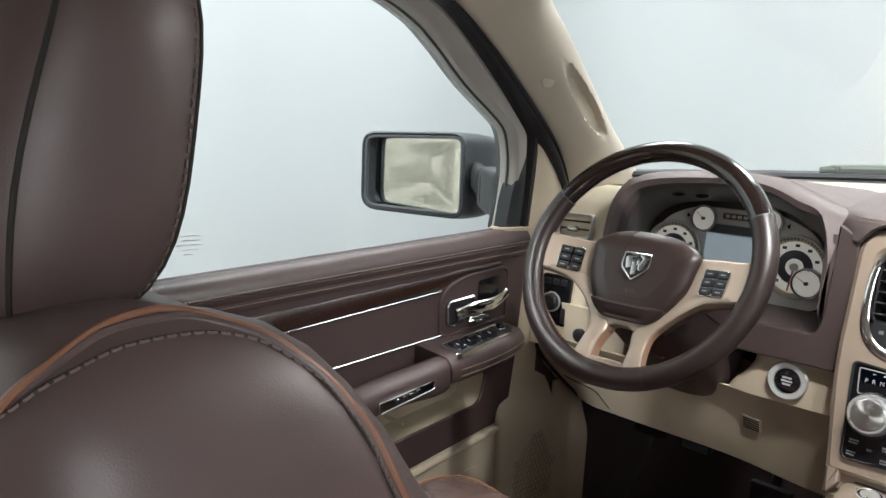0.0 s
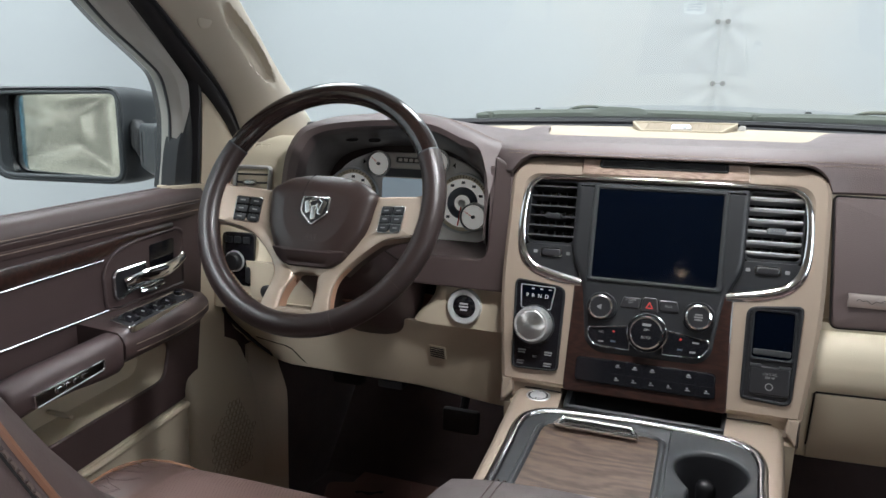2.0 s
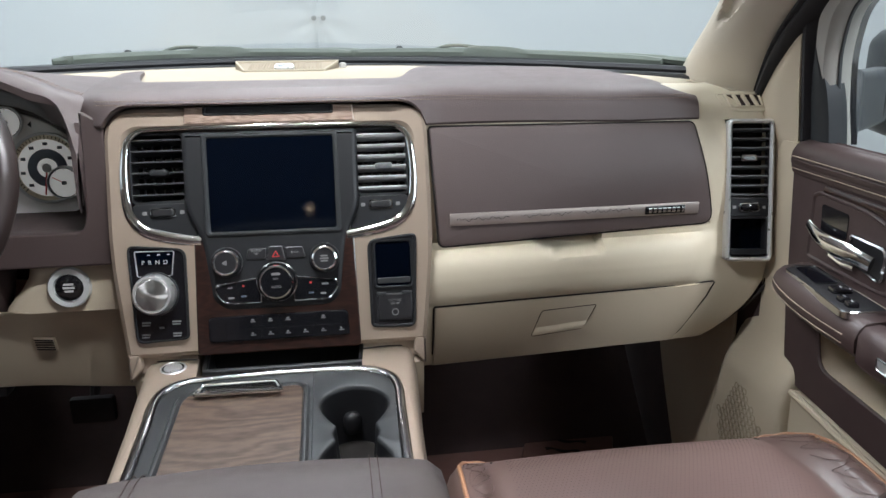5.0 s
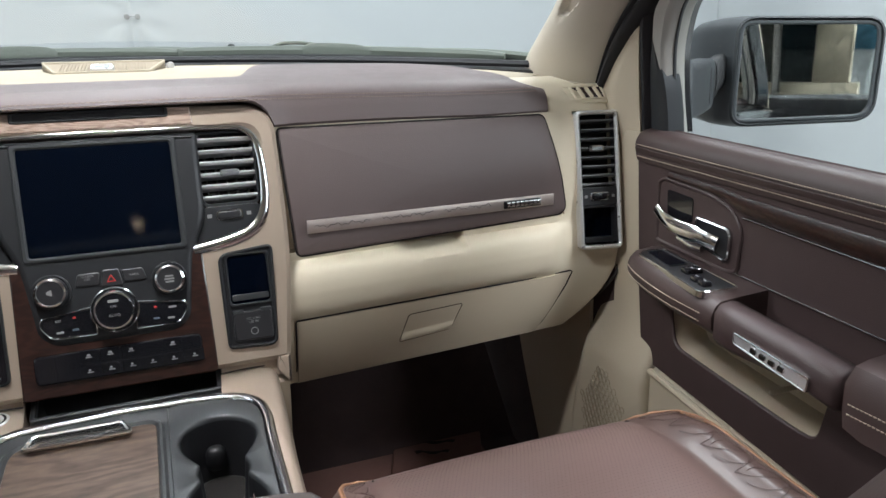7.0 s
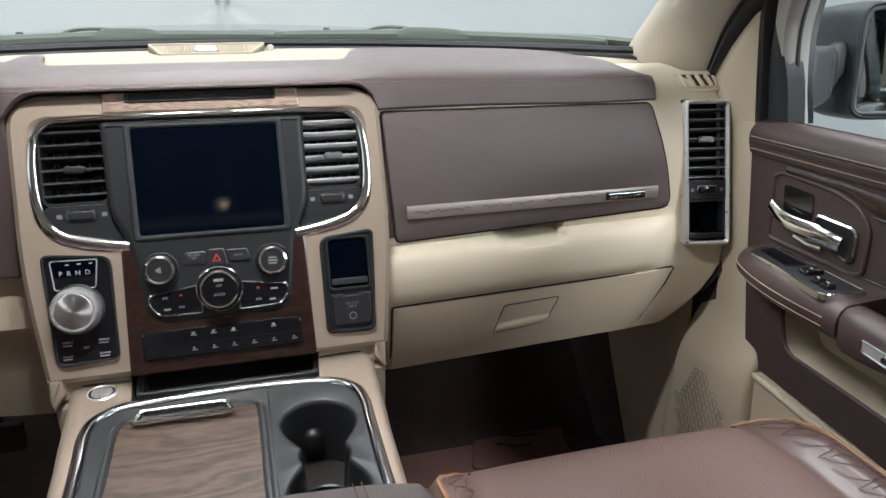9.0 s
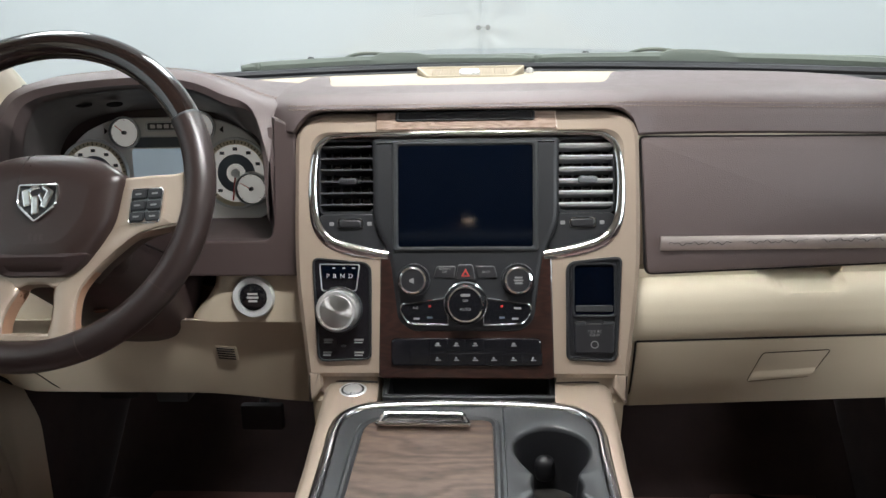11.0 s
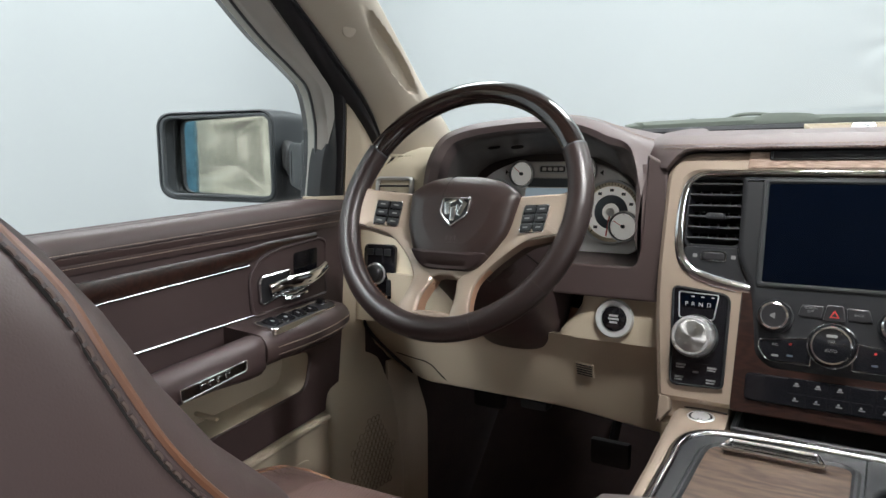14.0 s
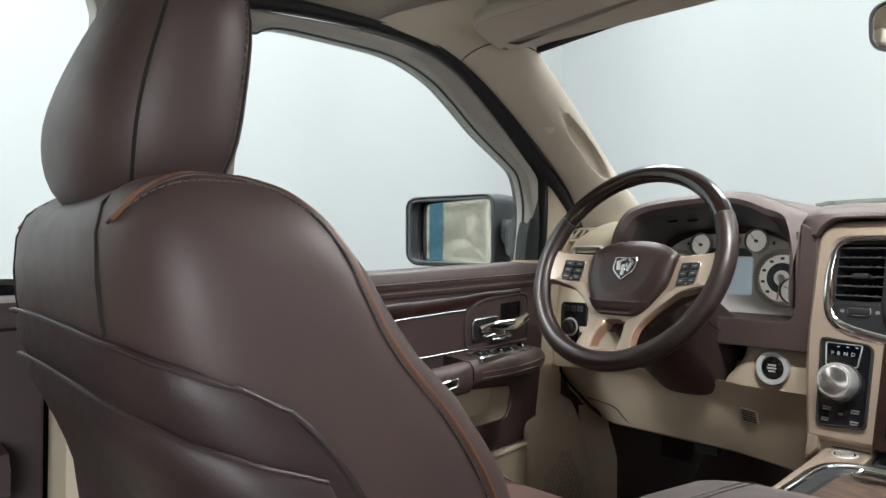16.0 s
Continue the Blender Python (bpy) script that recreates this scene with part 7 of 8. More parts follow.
def front_door(s):
    who = "driver" if s < 0 else "passenger"
    door = thing("front_door", (s * 0.85, -0.02, 0.14), "dark brown truck door with wood strip, chrome handle and switch panel", "door", "front doors")
    # padded upper roll
    loops_ = []
    for k in range(25):
        y = lerp(-0.010, -0.80, k / 24)
        b_ = belt(y)
        e = 0.004 * (1 - smooth01((-0.01 - y) / 0.012))
        loops_.append([(s * (x + e), y, b_ + z) for x, z in ((0.830, -0.010), (0.812, 0.000), (0.798, 0.000), (0.785, -0.006), (0.777, -0.017), (0.775, -0.026), (0.7765, -0.0275), (0.775, -0.029), (0.776, -0.036), (0.7775, -0.0375), (0.777, -0.040), (0.780, -0.050), (0.80, -0.052))])
    up = part("upper_roll", loft(loops_), DOORHIDE, door, "brown leather roll under the window")
    for dz in (-0.0235, -0.0415):
        part("stitching", dashes([(s * (0.7747 + (0.0015 if dz < -0.03 else 0)), y, belt(y) + dz) for y in [lerp(-0.02, -0.785, k / 40) for k in range(41)]], 0.0030, 0.0018, 0.0008 if s > 0 else 0.0005), THREAD, up)
    DM = Matrix(((0, 0, -s, s * 0.784), (1, 0, 0, 0), (0, 1, 0, 0), (0, 0, 0, 1)))
    top = [(y, belt(y) - 0.048) for y in [lerp(-0.80, -0.012, k / 12) for k in range(13)]]
    mid = top + [(-0.022, 0.70), (-0.026, 0.655)] + [(-0.80, 0.625)]
    part("middle_panel", slab(rpoly(mid, 0.003, 1), -0.02, 0.0, DM, 0.002), DOORSKIN, door, "dark brown grained door panel")
    lowo = rpoly([(-0.80, 0.405), (-0.40, 0.455), (-0.046, 0.500), (-0.026, 0.652), (-0.50, 0.636), (-0.80, 0.622)], [0.004, 0.02, 0.03, 0.004, 0.004, 0.004], 6)
    po = rpoly([(-0.395, 0.524), (-0.36, 0.524), (-0.128, 0.548), (-0.112, 0.612), (-0.30, 0.618), (-0.410, 0.600)], [0.02, 0.02, 0.02, 0.02, 0.01, 0.02], 6)
    part("lower_panel", ring(lowo, po, -0.003, 0.002, DM, 0.002), DOORSKIN, door, "dark brown lower panel round the map pocket")
    pk = part("map_pocket", loft([[DM @ Vector((*p, w)) for p in shrink(po, d)] for d, w in ((-0.003, -0.003), (-0.004, -0.02), (0.002, -0.062))], cap=False), CREAM, door, "cream map pocket")
    part("pocket_floor", slab(shrink(po, -0.001), -0.066, -0.060, DM, 0.001), CREAM, pk)
    part("pocket_rib", rbox((0.05, 0.007, 0.007), (s * 0.812, -0.315, 0.552), 0.002, 1), CREAM, pk)
    cream_o = rpoly([(-0.80, 0.17), (-0.10, 0.17), (-0.046, 0.30), (-0.040, 0.496), (-0.40, 0.451), (-0.80, 0.401)], [0.02, 0.05, 0.05, 0.01, 0.02, 0.01], 5)
    cp_ = part("kick_cover", slab(cream_o, -0.03, 0.006, DM, 0.010, 3), CREAM, door, "cream lower door cover")
    part("cover_hollow", slab(rpoly([(-0.36, 0.30), (-0.14, 0.33), (-0.12, 0.43), (-0.36, 0.40)], 0.03, 5), 0.0, 0.0075, DM, 0.001), CREAM, cp_)
    part("cover_lip", tube([DM @ Vector((y, z, 0.006)) for y, z in ((-0.045, 0.490), (-0.20, 0.470), (-0.40, 0.446), (-0.60, 0.421), (-0.79, 0.397))], 0.006, 8), CREAM, cp_)
    # handle hollow
    rec = rpoly([(-0.068, 0.704), (-0.068, 0.800), (-0.085, 0.808), (-0.185, 0.799), (-0.226, 0.786), (-0.250, 0.760), (-0.246, 0.698), (-0.225, 0.692)], [0.01, 0.012, 0.012, 0.02, 0.03, 0.02, 0.012, 0.02], 5)
    hp_ = part("handle_hollow", ring(rec, shrink(rec, 0.006), -0.004, 0.0045, DM, 0.002), DOORSKIN, door)
    part("hollow_floor", slab(shrink(rec, 0.005), -0.004, 0.0015, DM, 0.0006), DOORSKIN, hp_)
    part("finger_well", slab(rpoly([(-0.095, 0.750), (-0.092, 0.790), (-0.150, 0.785), (-0.150, 0.748)], 0.006, 4), 0.0, 0.0030, DM, 0.0006), GLOSSBLACK, hp_)
    ho_ = rpoly([(-0.163, 0.724), (-0.160, 0.762), (-0.226, 0.757), (-0.232, 0.748), (-0.230, 0.714), (-0.222, 0.709)], 0.006, 4)
    hd_ = part("handle_frame", ring(ho_, shrink(ho_, 0.004), 0.0, 0.008, DM, 0.002), DARKCHROME, door, "chrome door handle frame")
    part("handle_floor", slab(shrink(ho_, 0.003), 0.0, 0.0035, DM, 0.0005), BLACK, hd_)
    lev = spline([(-0.078, 0.757, 0.010), (-0.105, 0.748, 0.016), (-0.140, 0.742, 0.020), (-0.185, 0.739, 0.018), (-0.212, 0.732, 0.010)], 6)
    part("lever", tube([DM @ p for p in lev], [lerp(0.0085, 0.013, smooth01(k / 16)) if k < 18 else 0.011 for k in range(len(lev))], 12, flat=0.45, up=tuple((DM.to_3x3() @ Vector((0, 0, 1))))), CHROME, hd_, "polished chrome lever")
    part("lock_slide", tube([DM @ Vector(p) for p in ((-0.130, 0.722, 0.008), (-0.158, 0.717, 0.010), (-0.178, 0.716, 0.006))], 0.006, 8, flat=0.6), CHROME, hd_)
    # wood strip with chrome lines
    lw = []
    for k in range(31):
        y = lerp(-0.095, -0.795, k / 30)
        t_ = smooth01((-0.20 - y) / 0.06)
        zt = lerp(0.8135, 0.803, t_) + 0.055 * (y + 0.25) * t_ + (0.06 * (y + 0.13) if t_ < 1 else 0) * (1 - t_)
        zb = lerp(0.8035, 0.780, smooth01((-0.20 - y) / 0.05)) + 0.085 * (y + 0.25) * t_ + (0.06 * (y + 0.13)) * (1 - t_)
        lw.append([DM @ Vector((y, z, w)) for z, w in ((zb, -0.002), (zb, 0.003), (zb + 0.002, 0.0048), ((zt + zb) / 2, 0.006), (zt - 0.002, 0.0048), (zt, 0.003), (zt, -0.002))])
    wd = part("wood_strip", loft(lw), WOODTRIM, door, "dark walnut strip with chrome lower edge")
    part("chrome_line", tube([DM @ Vector((y, 0.776 + 0.072 * (y + 0.25), 0.003)) for y in (-0.247, -0.4, -0.6, -0.7, -0.785)], 0.0017, 8, flat=0.8), DARKCHROME, wd)
    part("chrome_line", tube([DM @ Vector((y, 0.697 + 0.062 * (y + 0.245), 0.003)) for y in (-0.240, -0.4, -0.6, -0.7, -0.785)], 0.0018, 8, flat=0.8), DARKCHROME, door, "chrome line along the door")
    # armrest
    la = []
    for y, xi, zt, zb in ((-0.052, 0.762, 0.680, 0.662), (-0.058, 0.742, 0.690, 0.652), (-0.075, 0.728, 0.694, 0.648), (-0.11, 0.715, 0.695, 0.645), (-0.16, 0.705, 0.694, 0.642), (-0.22, 0.697, 0.692, 0.640), (-0.285, 0.692, 0.690, 0.638), (-0.300, 0.694, 0.688, 0.636)):
        la.append([(s * x, y, z) for x, z in ((0.80, zb), (xi + 0.03, zb), (xi + 0.008, zb + 0.006), (xi, zb + 0.016), (xi - 0.001, lerp(zb, zt, 0.6)), (xi + 0.004, zt - 0.008), (xi + 0.013, zt - 0.001), (xi + 0.03, zt), (0.80, zt + 0.004))])
    ar = part("armrest", loft(la), DOORHIDE, door, "brown leather armrest with tan stitching")
    for dz in (0.020, 0.031):
        part("stitching", dashes(spline([(s * (xi - 0.0015), y, 0.637 + 0.002 * (y + 0.3) / 0.2 + dz + 0.006 * smooth01((y + 0.2) / 0.14)) for y, xi in ((-0.062, 0.741), (-0.078, 0.7275), (-0.11, 0.7145), (-0.16, 0.7045), (-0.22, 0.6965), (-0.285, 0.6915))], 6), 0.0030, 0.0018, 0.0008 if s > 0 else 0.0005), THREAD, ar)
    lp_ = []
    for y, xi, zt, zb in ((-0.2985, 0.700, 0.685, 0.634), (-0.304, 0.694, 0.687, 0.630), (-0.33, 0.693, 0.685, 0.628), (-0.38, 0.696, 0.679, 0.628), (-0.43, 0.698, 0.674, 0.625), (-0.475, 0.697, 0.668, 0.618), (-0.482, 0.702, 0.662, 0.620)):
        lp_.append([(s * x, y, z) for x, z in ((xi + 0.040, zb), (xi + 0.010, zb + 0.001), (xi, zb + 0.012), (xi, zt - 0.012), (xi + 0.008, zt - 0.002), (xi + 0.026, zt), (xi + 0.040, zt - 0.004))])
    pull = part("pull_grip", loft(lp_), DOORSKIN, door, "brown grip with a chrome badge plate", sharp=85)
    bx = basis((s * 0.6945, -0.394, 0.6475), Vector((0, 1, 0.13)), Vector((0, -0.13, 1)), Vector((-s, 0, 0)))
    pl = rpoly([(-0.058, -0.0095), (0.054, -0.008), (0.058, 0.008), (-0.058, 0.0095)], 0.004, 3)
    bd = part("badge_plate", ring(pl, shrink(pl, 0.0025), -0.006, 0.0025, bx, 0.001), CHROME, pull, "chrome plate with raised bars")
    part("badge_field", slab(shrink(pl, 0.002), -0.006, 0.0010, bx, 0.0004), DARKCHROME if s < 0 else SATIN, bd)
    for k in range(4):
        part("badge_bar", slab(rrect(-0.021 + k * 0.014, 0, 0.0095, 0.0070, 0.002), 0.0, 0.0034, bx, 0.0008), DARKCHROME, bd)
    lr = []
    for y, xi, zt in ((-0.484, 0.715, 0.668), (-0.490, 0.700, 0.680), (-0.52, 0.690, 0.684), (-0.62, 0.690, 0.680), (-0.74, 0.695, 0.672), (-0.78, 0.71, 0.668), (-0.795, 0.74, 0.66)):
        lr.append([(s * x, y, z) for x, z in ((0.80, 0.60), (xi + 0.03, 0.600), (xi + 0.004, 0.608), (xi, 0.63), (xi, zt - 0.02), (xi + 0.012, zt - 0.004), (xi + 0.03, zt), (0.80, zt + 0.004))])
    rr2 = part("rear_armrest", loft(lr), DOORHIDE, door, "padded leather elbow rest")
    for dz in (0.634, 0.645):
        part("stitching", dashes([(s * 0.6885, y, dz) for y in (-0.505, -0.60, -0.68, -0.75)], 0.0030, 0.0018, 0.0008 if s > 0 else 0.0005), THREAD, rr2)
    # switch panel on the armrest
    swm = basis((s * 0.7385, -0.186, 0.6935), Vector((s * 0.19, 1.0, 0.012)).normalized(), Vector((s, -0.19 * s, 0.02)).normalized(), (0, 0, 1))
    ho2 = rpoly([(-0.099, -0.024), (-0.090, -0.029), (0.086, -0.025), (0.099, -0.010), (0.097, 0.024), (-0.096, 0.029)], 0.008, 4)
    swp = part("switch_panel", slab(shrink(ho2, 0.0015), -0.006, 0.0025, swm, 0.001), BLACK, door, "black window switch panel with chrome rim")
    part("panel_rim", ring(ho2, shrink(ho2, 0.0022), -0.006, 0.0032, swm, 0.001), CHROME, swp)
    if s < 0:
        for k in range(4):
            cx, cy, wd_, ln = -0.072 + k * 0.033, 0.002 - 0.0015 * k, 0.0265, 0.037 - 0.002 * k
            key = part("window_switch", loft([[swm @ Vector((cx + x * f, cy + y * f, w + lift * x)) for x, y in rrect(0, 0, wd_, ln, 0.005)] for f, w, lift in ((1.0, 0.000, 0.0), (1.0, 0.0035, 0.06), (0.93, 0.0052, 0.10), (0.70, 0.0048, 0.16))]), GLOSSBLACK, swp)
            part("key_mark", rbox((0.0022, 0.008, 0.0006), (cx + 0.001, cy, 0.0052), 0, 1, swm), WHITEINK, key)
            part("key_edge", tube([swm @ Vector((cx + 0.0125, cy + y, 0.0044)) for y in (-ln * 0.36, 0, ln * 0.36)], 0.0008, 5), DARKCHROME, key)
        part("mirror_knob", lathe(((0.010, 0.003), (0.010, 0.010), (0.007, 0.012), (0, 0.012)), 20, at(swm, 0.072, 0.004)), GLOSSBLACK, swp)
        part("knob_ring", lathe(((0.0135, 0.002), (0.0135, 0.005), (0.011, 0.006), (0.0105, 0.003)), 24, at(swm, 0.072, 0.004)), CHROME, swp)
    else:
        wl = rpoly([(0.012, -0.014), (0.086, -0.010), (0.088, 0.014), (0.014, 0.017)], 0.006, 4)
        part("cup_well", slab(wl, -0.002, 0.0031, swm, 0.0006), SCREEN, swp)
        part("well_rim", ring(shrink(wl, -0.002), wl, 0.0, 0.0042, swm, 0.0012), GRAPHITE, swp)
        for cx, cy in ((-0.020, 0.004), (-0.055, -0.008), (-0.075, -0.008)):
            part("window_switch", slab(rrect(cx, cy, 0.020 if cx > -0.05 else 0.017, 0.026 if cx > -0.05 else 0.014, 0.004), 0.002, 0.009, swm, 0.003), GLOSSBLACK, swp)
            part("key_mark", rbox((0.005, 0.002, 0.0006), (cx, cy, 0.0091), 0, 1, swm), WHITEINK, swp)
    # window
    W3, E3 = [tuple(p)[:2] for p in spline([(y, z, 0) for y, z in WIN], 4)], [tuple(p)[:2] for p in spline([(y, z, 0) for y, z in EDGE], 4)]
    frm = part("window_frame", loft([[(s * (door_x(z) + off), y, z) for (y, z) in pts] for pts, off in ((E3, 0.03), (E3, -0.004), ([(lerp(a[0], b[0], 0.25), lerp(a[1], b[1], 0.25)) for a, b in zip(E3, W3)], -0.012), ([(lerp(a[0], b[0], 0.8), lerp(a[1], b[1], 0.8)) for a, b in zip(E3, W3)], -0.010), (W3, -0.002), (W3, 0.03))], closed=False, cap=False), FRAMEGREY, door, "pale grey window surround")
    part("outer_frame", loft([[(s * (door_x(z) + off), y, z) for (y, z) in pts] for pts, off in ((E3, 0.03), (E3, 0.045), (W3, 0.040), (W3, 0.03))], closed=False, cap=False), PAINT, frm)
    part("glass_channel", tube([(s * (door_x(z) + 0.012), y, z) for y, z in W3], 0.0030, 6), DARKSTEEL, frm)
    gl_ = part("window_glass", sheet(fill_pane(W3, s, 6, 0.012)), GLASS, door, "clear side window glass")
    gl_.visible_shadow = False
    part("corner_post", loft([[(s * (door_x(z) + o_), lerp(y, -0.024, k_) + dy, z) for o_, y in ((0.02, -0.062), (-0.008, -0.060), (-0.0125, -0.052), (-0.0125, -0.030), (-0.011, -0.022), (0.02, -0.022))] for z, dy, k_ in ((0.862, 0.004, 0.0), (0.90, 0.0, 0.0), (0.930, -0.005, 0.05), (0.950, -0.010, 0.18), (0.970, -0.016, 0.42), (0.990, -0.023, 0.70), (1.008, -0.030, 0.95))]), MIRRORSHELL, door, "black inner cover of the mirror mount")
    part("belt_seal", tube([(s * 0.820, y, belt(y) - 0.003) for y in [lerp(-0.02, -0.795, k / 10) for k in range(11)]], 0.004, 6), DOORHIDE, door)
    # outer skin
    sk = [[(s * (0.835 + 0.10 * math.sin(math.pi * min(1, max(0, (0.86 - z) / 1.1)) ** 0.7)), y, z if z < 0.85 else belt(y) - 0.016) for y in (0.06, -0.3, -0.6, -0.82)] for z in (0.862, 0.80, 0.70, 0.55, 0.40, 0.2, 0.0, -0.1)]
    part("outer_skin", sheet(sk, 0.01, (-s, 0, 0)), PAINT, door, "glossy black outer door skin")
    side_mirror(s, door)
    door.location.z += -0.0045 if s < 0 else 0.0025
    return door


for s in (-1, 1):
    front_door(s)

# rear doors, plain
RWIN = [(-0.955, 0.80), (-0.948, 1.0), (-0.946, 1.2), (-0.965, 1.25), (-1.5, 1.255), (-1.8, 1.24), (-1.93, 1.20), (-1.97, 1.0), (-1.99, 0.79)]
for s in (-1, 1):
    rd = thing("rear_door", (s * 0.85, -1.6, 0.14), "dark brown rear truck door with cream lower cover", "door", "rear doors")
    part("upper_roll", loft([[(s * x, y, 0.820 - 0.02 * (-1.1 - y) + z) for x, z in ((0.830, -0.010), (0.80, 0.0), (0.776, -0.008), (0.768, -0.022), (0.770, -0.040), (0.80, -0.052))] for y in (-0.925, -1.4, -1.7, -2.05)]), DARKTRIM, rd)
    DM = Matrix(((0, 0, -s, s * 0.784), (1, 0, 0, 0), (0, 1, 0, 0), (0, 0, 0, 1)))
    part("middle_panel", slab(rpoly([(-2.06, 0.45), (-0.99, 0.42), (-0.99, 0.785), (-2.06, 0.765)], 0.01), -0.02, 0.0, DM, 0.003), DARKTRIM, rd)
    part("kick_cover", slab(rpoly([(-2.06, 0.17), (-0.99, 0.17), (-0.99, 0.43), (-2.06, 0.46)], 0.02), -0.02, 0.004, DM, 0.006), CREAM, rd)
    part("armrest", loft([[(s * x, y, z) for x, z in ((0.80, 0.565), (0.72, 0.57), (0.705, 0.585), (0.705, 0.615), (0.72, 0.632), (0.80, 0.636))] for y in (-1.04, -1.06, -1.5, -1.8)]), DARKTRIM, rd)
    fw = [(y, z) for y, z in RWIN]
    ew = [(-0.932, 0.81), (-0.926, 1.0), (-0.926, 1.24), (-0.945, 1.305), (-1.5, 1.312), (-1.85, 1.30), (-2.03, 1.24), (-2.06, 1.0), (-2.06, 0.79)]
    fr2 = part("window_frame", loft([[(s * (door_x(z) + o_), y, z) for y, z in p] for p, o_ in ((ew, 0.03), (ew, -0.008), (fw, -0.008), (fw, 0.03))], closed=False, cap=False), FRAMEGREY, rd)
    gl2 = part("window_glass", sheet([[(s * (door_x(lerp(0.79, z, j / 5)) + 0.012), y, lerp(0.79, z, j / 5)) for y, z in fw] for j in range(6)]), GLASS, rd)
    gl2.visible_shadow = False
    part("outer_skin", sheet([[(s * (0.835 + 0.10 * math.sin(math.pi * min(1, max(0, (0.86 - z) / 1.1)) ** 0.7)), y, z) for y in (-0.83, -1.4, -1.8, -2.35)] for z in (0.83, 0.70, 0.55, 0.40, 0.2, 0.0, -0.1)], 0.01, (-s, 0, 0)), PAINT, rd)
    part("belt_trim", tube([(s * 0.862, y, 0.835) for y in (-0.83, -1.5, -2.3)], 0.009, 6), CHROME, rd)
    if s > 0:
        # this door stands wide open
        rd.matrix_basis = Matrix.Translation((0.86, -0.97, 0.14)) @ Matrix.Rotation(68 * DEG, 4, "Z") @ Matrix.Translation((-0.01, -0.63, 0))
        rd["label"] = "dark brown rear truck door standing open with cream cover"

# small print and post on the driver's window
stk = thing("window_sticker", (-0.822, -0.68, 0.85), "small pale printed sticker on the side window glass", "sticker")
for k, w in enumerate((0.034, 0.026, 0.040, 0.022, 0.012)):
    part("print_bar", rbox((0.0004, w, 0.0011), (-0.8195, -0.682 + 0.004 * (k % 2), 0.890 - k * 0.0062), 0), FRAMEGREY, stk)

# ---- seats ----
BZ = [0.44, 0.50, 0.56, 0.62, 0.67, 0.71, 0.75, 0.79, 0.83, 0.865, 0.895, 0.917, 0.932, 0.942, 0.948, 0.9505]
YF = ((0.44, -0.583), (0.55, -0.613), (0.659, -0.670), (0.736, -0.723), (0.782, -0.776), (0.816, -0.806), (0.874, -0.838), (0.903, -0.861), (0.928, -0.890), (0.943, -0.922), (0.9535, -0.965))
YR = ((0.44, -0.955), (0.55, -0.972), (0.65, -0.985), (0.70, -1.005), (0.75, -1.032), (0.80, -1.054), (0.85, -1.062), (0.90, -1.060), (0.925, -1.050), (0.942, -1.030), (0.9505, -1.000))
HW = ((0.44, 0.232), (0.55, 0.242), (0.70, 0.250), (0.80, 0.246), (0.86, 0.238), (0.89, 0.229), (0.915, 0.216), (0.930, 0.200), (0.942, 0.176), (0.948, 0.150), (0.9505, 0.115))


def sup(v, e):
    return math.copysign(abs(v) ** e, v)


def back_surf(s, c, phi, z, lift=0.0):
    """A point of the backrest: phi 0 inboard, 90 front, -90 rear."""
    c, wide, ahead = c
    a, yf, yr = curve(HW, z) * wide + lift, curve(YF, z) + lift + ahead, curve(YR, z) - lift + ahead
    ym, h = (yf + yr) / 2, (yf - yr) / 2
    co, si = math.cos(phi * DEG), math.sin(phi * DEG)
    x = a * sup(co, 0.27 if si > 0 else 0.40)
    y = ym + h * sup(si, 0.55)
    if si > 0:
        y -= 0.055 * math.exp(-((x / 0.15) ** 4)) * si * (1 if z < 0.9 else 0.3)
    top = (-0.016 * math.exp(-((x / 0.15) ** 4)) + 0.002) * smooth01((z - 0.90) / 0.05)
    return Vector((c - s * x, y, z + top + lift * 0.3 * smooth01((z - 0.92) / 0.03)))


def head_surf(s, c, phi, z, lift=0.0):
    t = (z - 0.908) / 0.262
    a = 0.130 * (max(0.0, 1 - abs(2 * t - 0.95) ** 3.4)) ** 0.42 + lift
    h = 0.079 * (max(0.0, 1 - abs(2 * t - 1.0) ** 3.4)) ** 0.45 + lift
    co, si = math.cos(phi * DEG), math.sin(phi * DEG)
    if si < 0:
        h *= 1 - 0.50 * smooth01((t - 0.30) / 0.70)
    ym = -0.988 + 0.030 * t + c[2]
    return Vector((c[0] - s * max(0.006, a) * sup(co, 0.72), ym + max(0.004, h) * sup(si, 0.8), z))


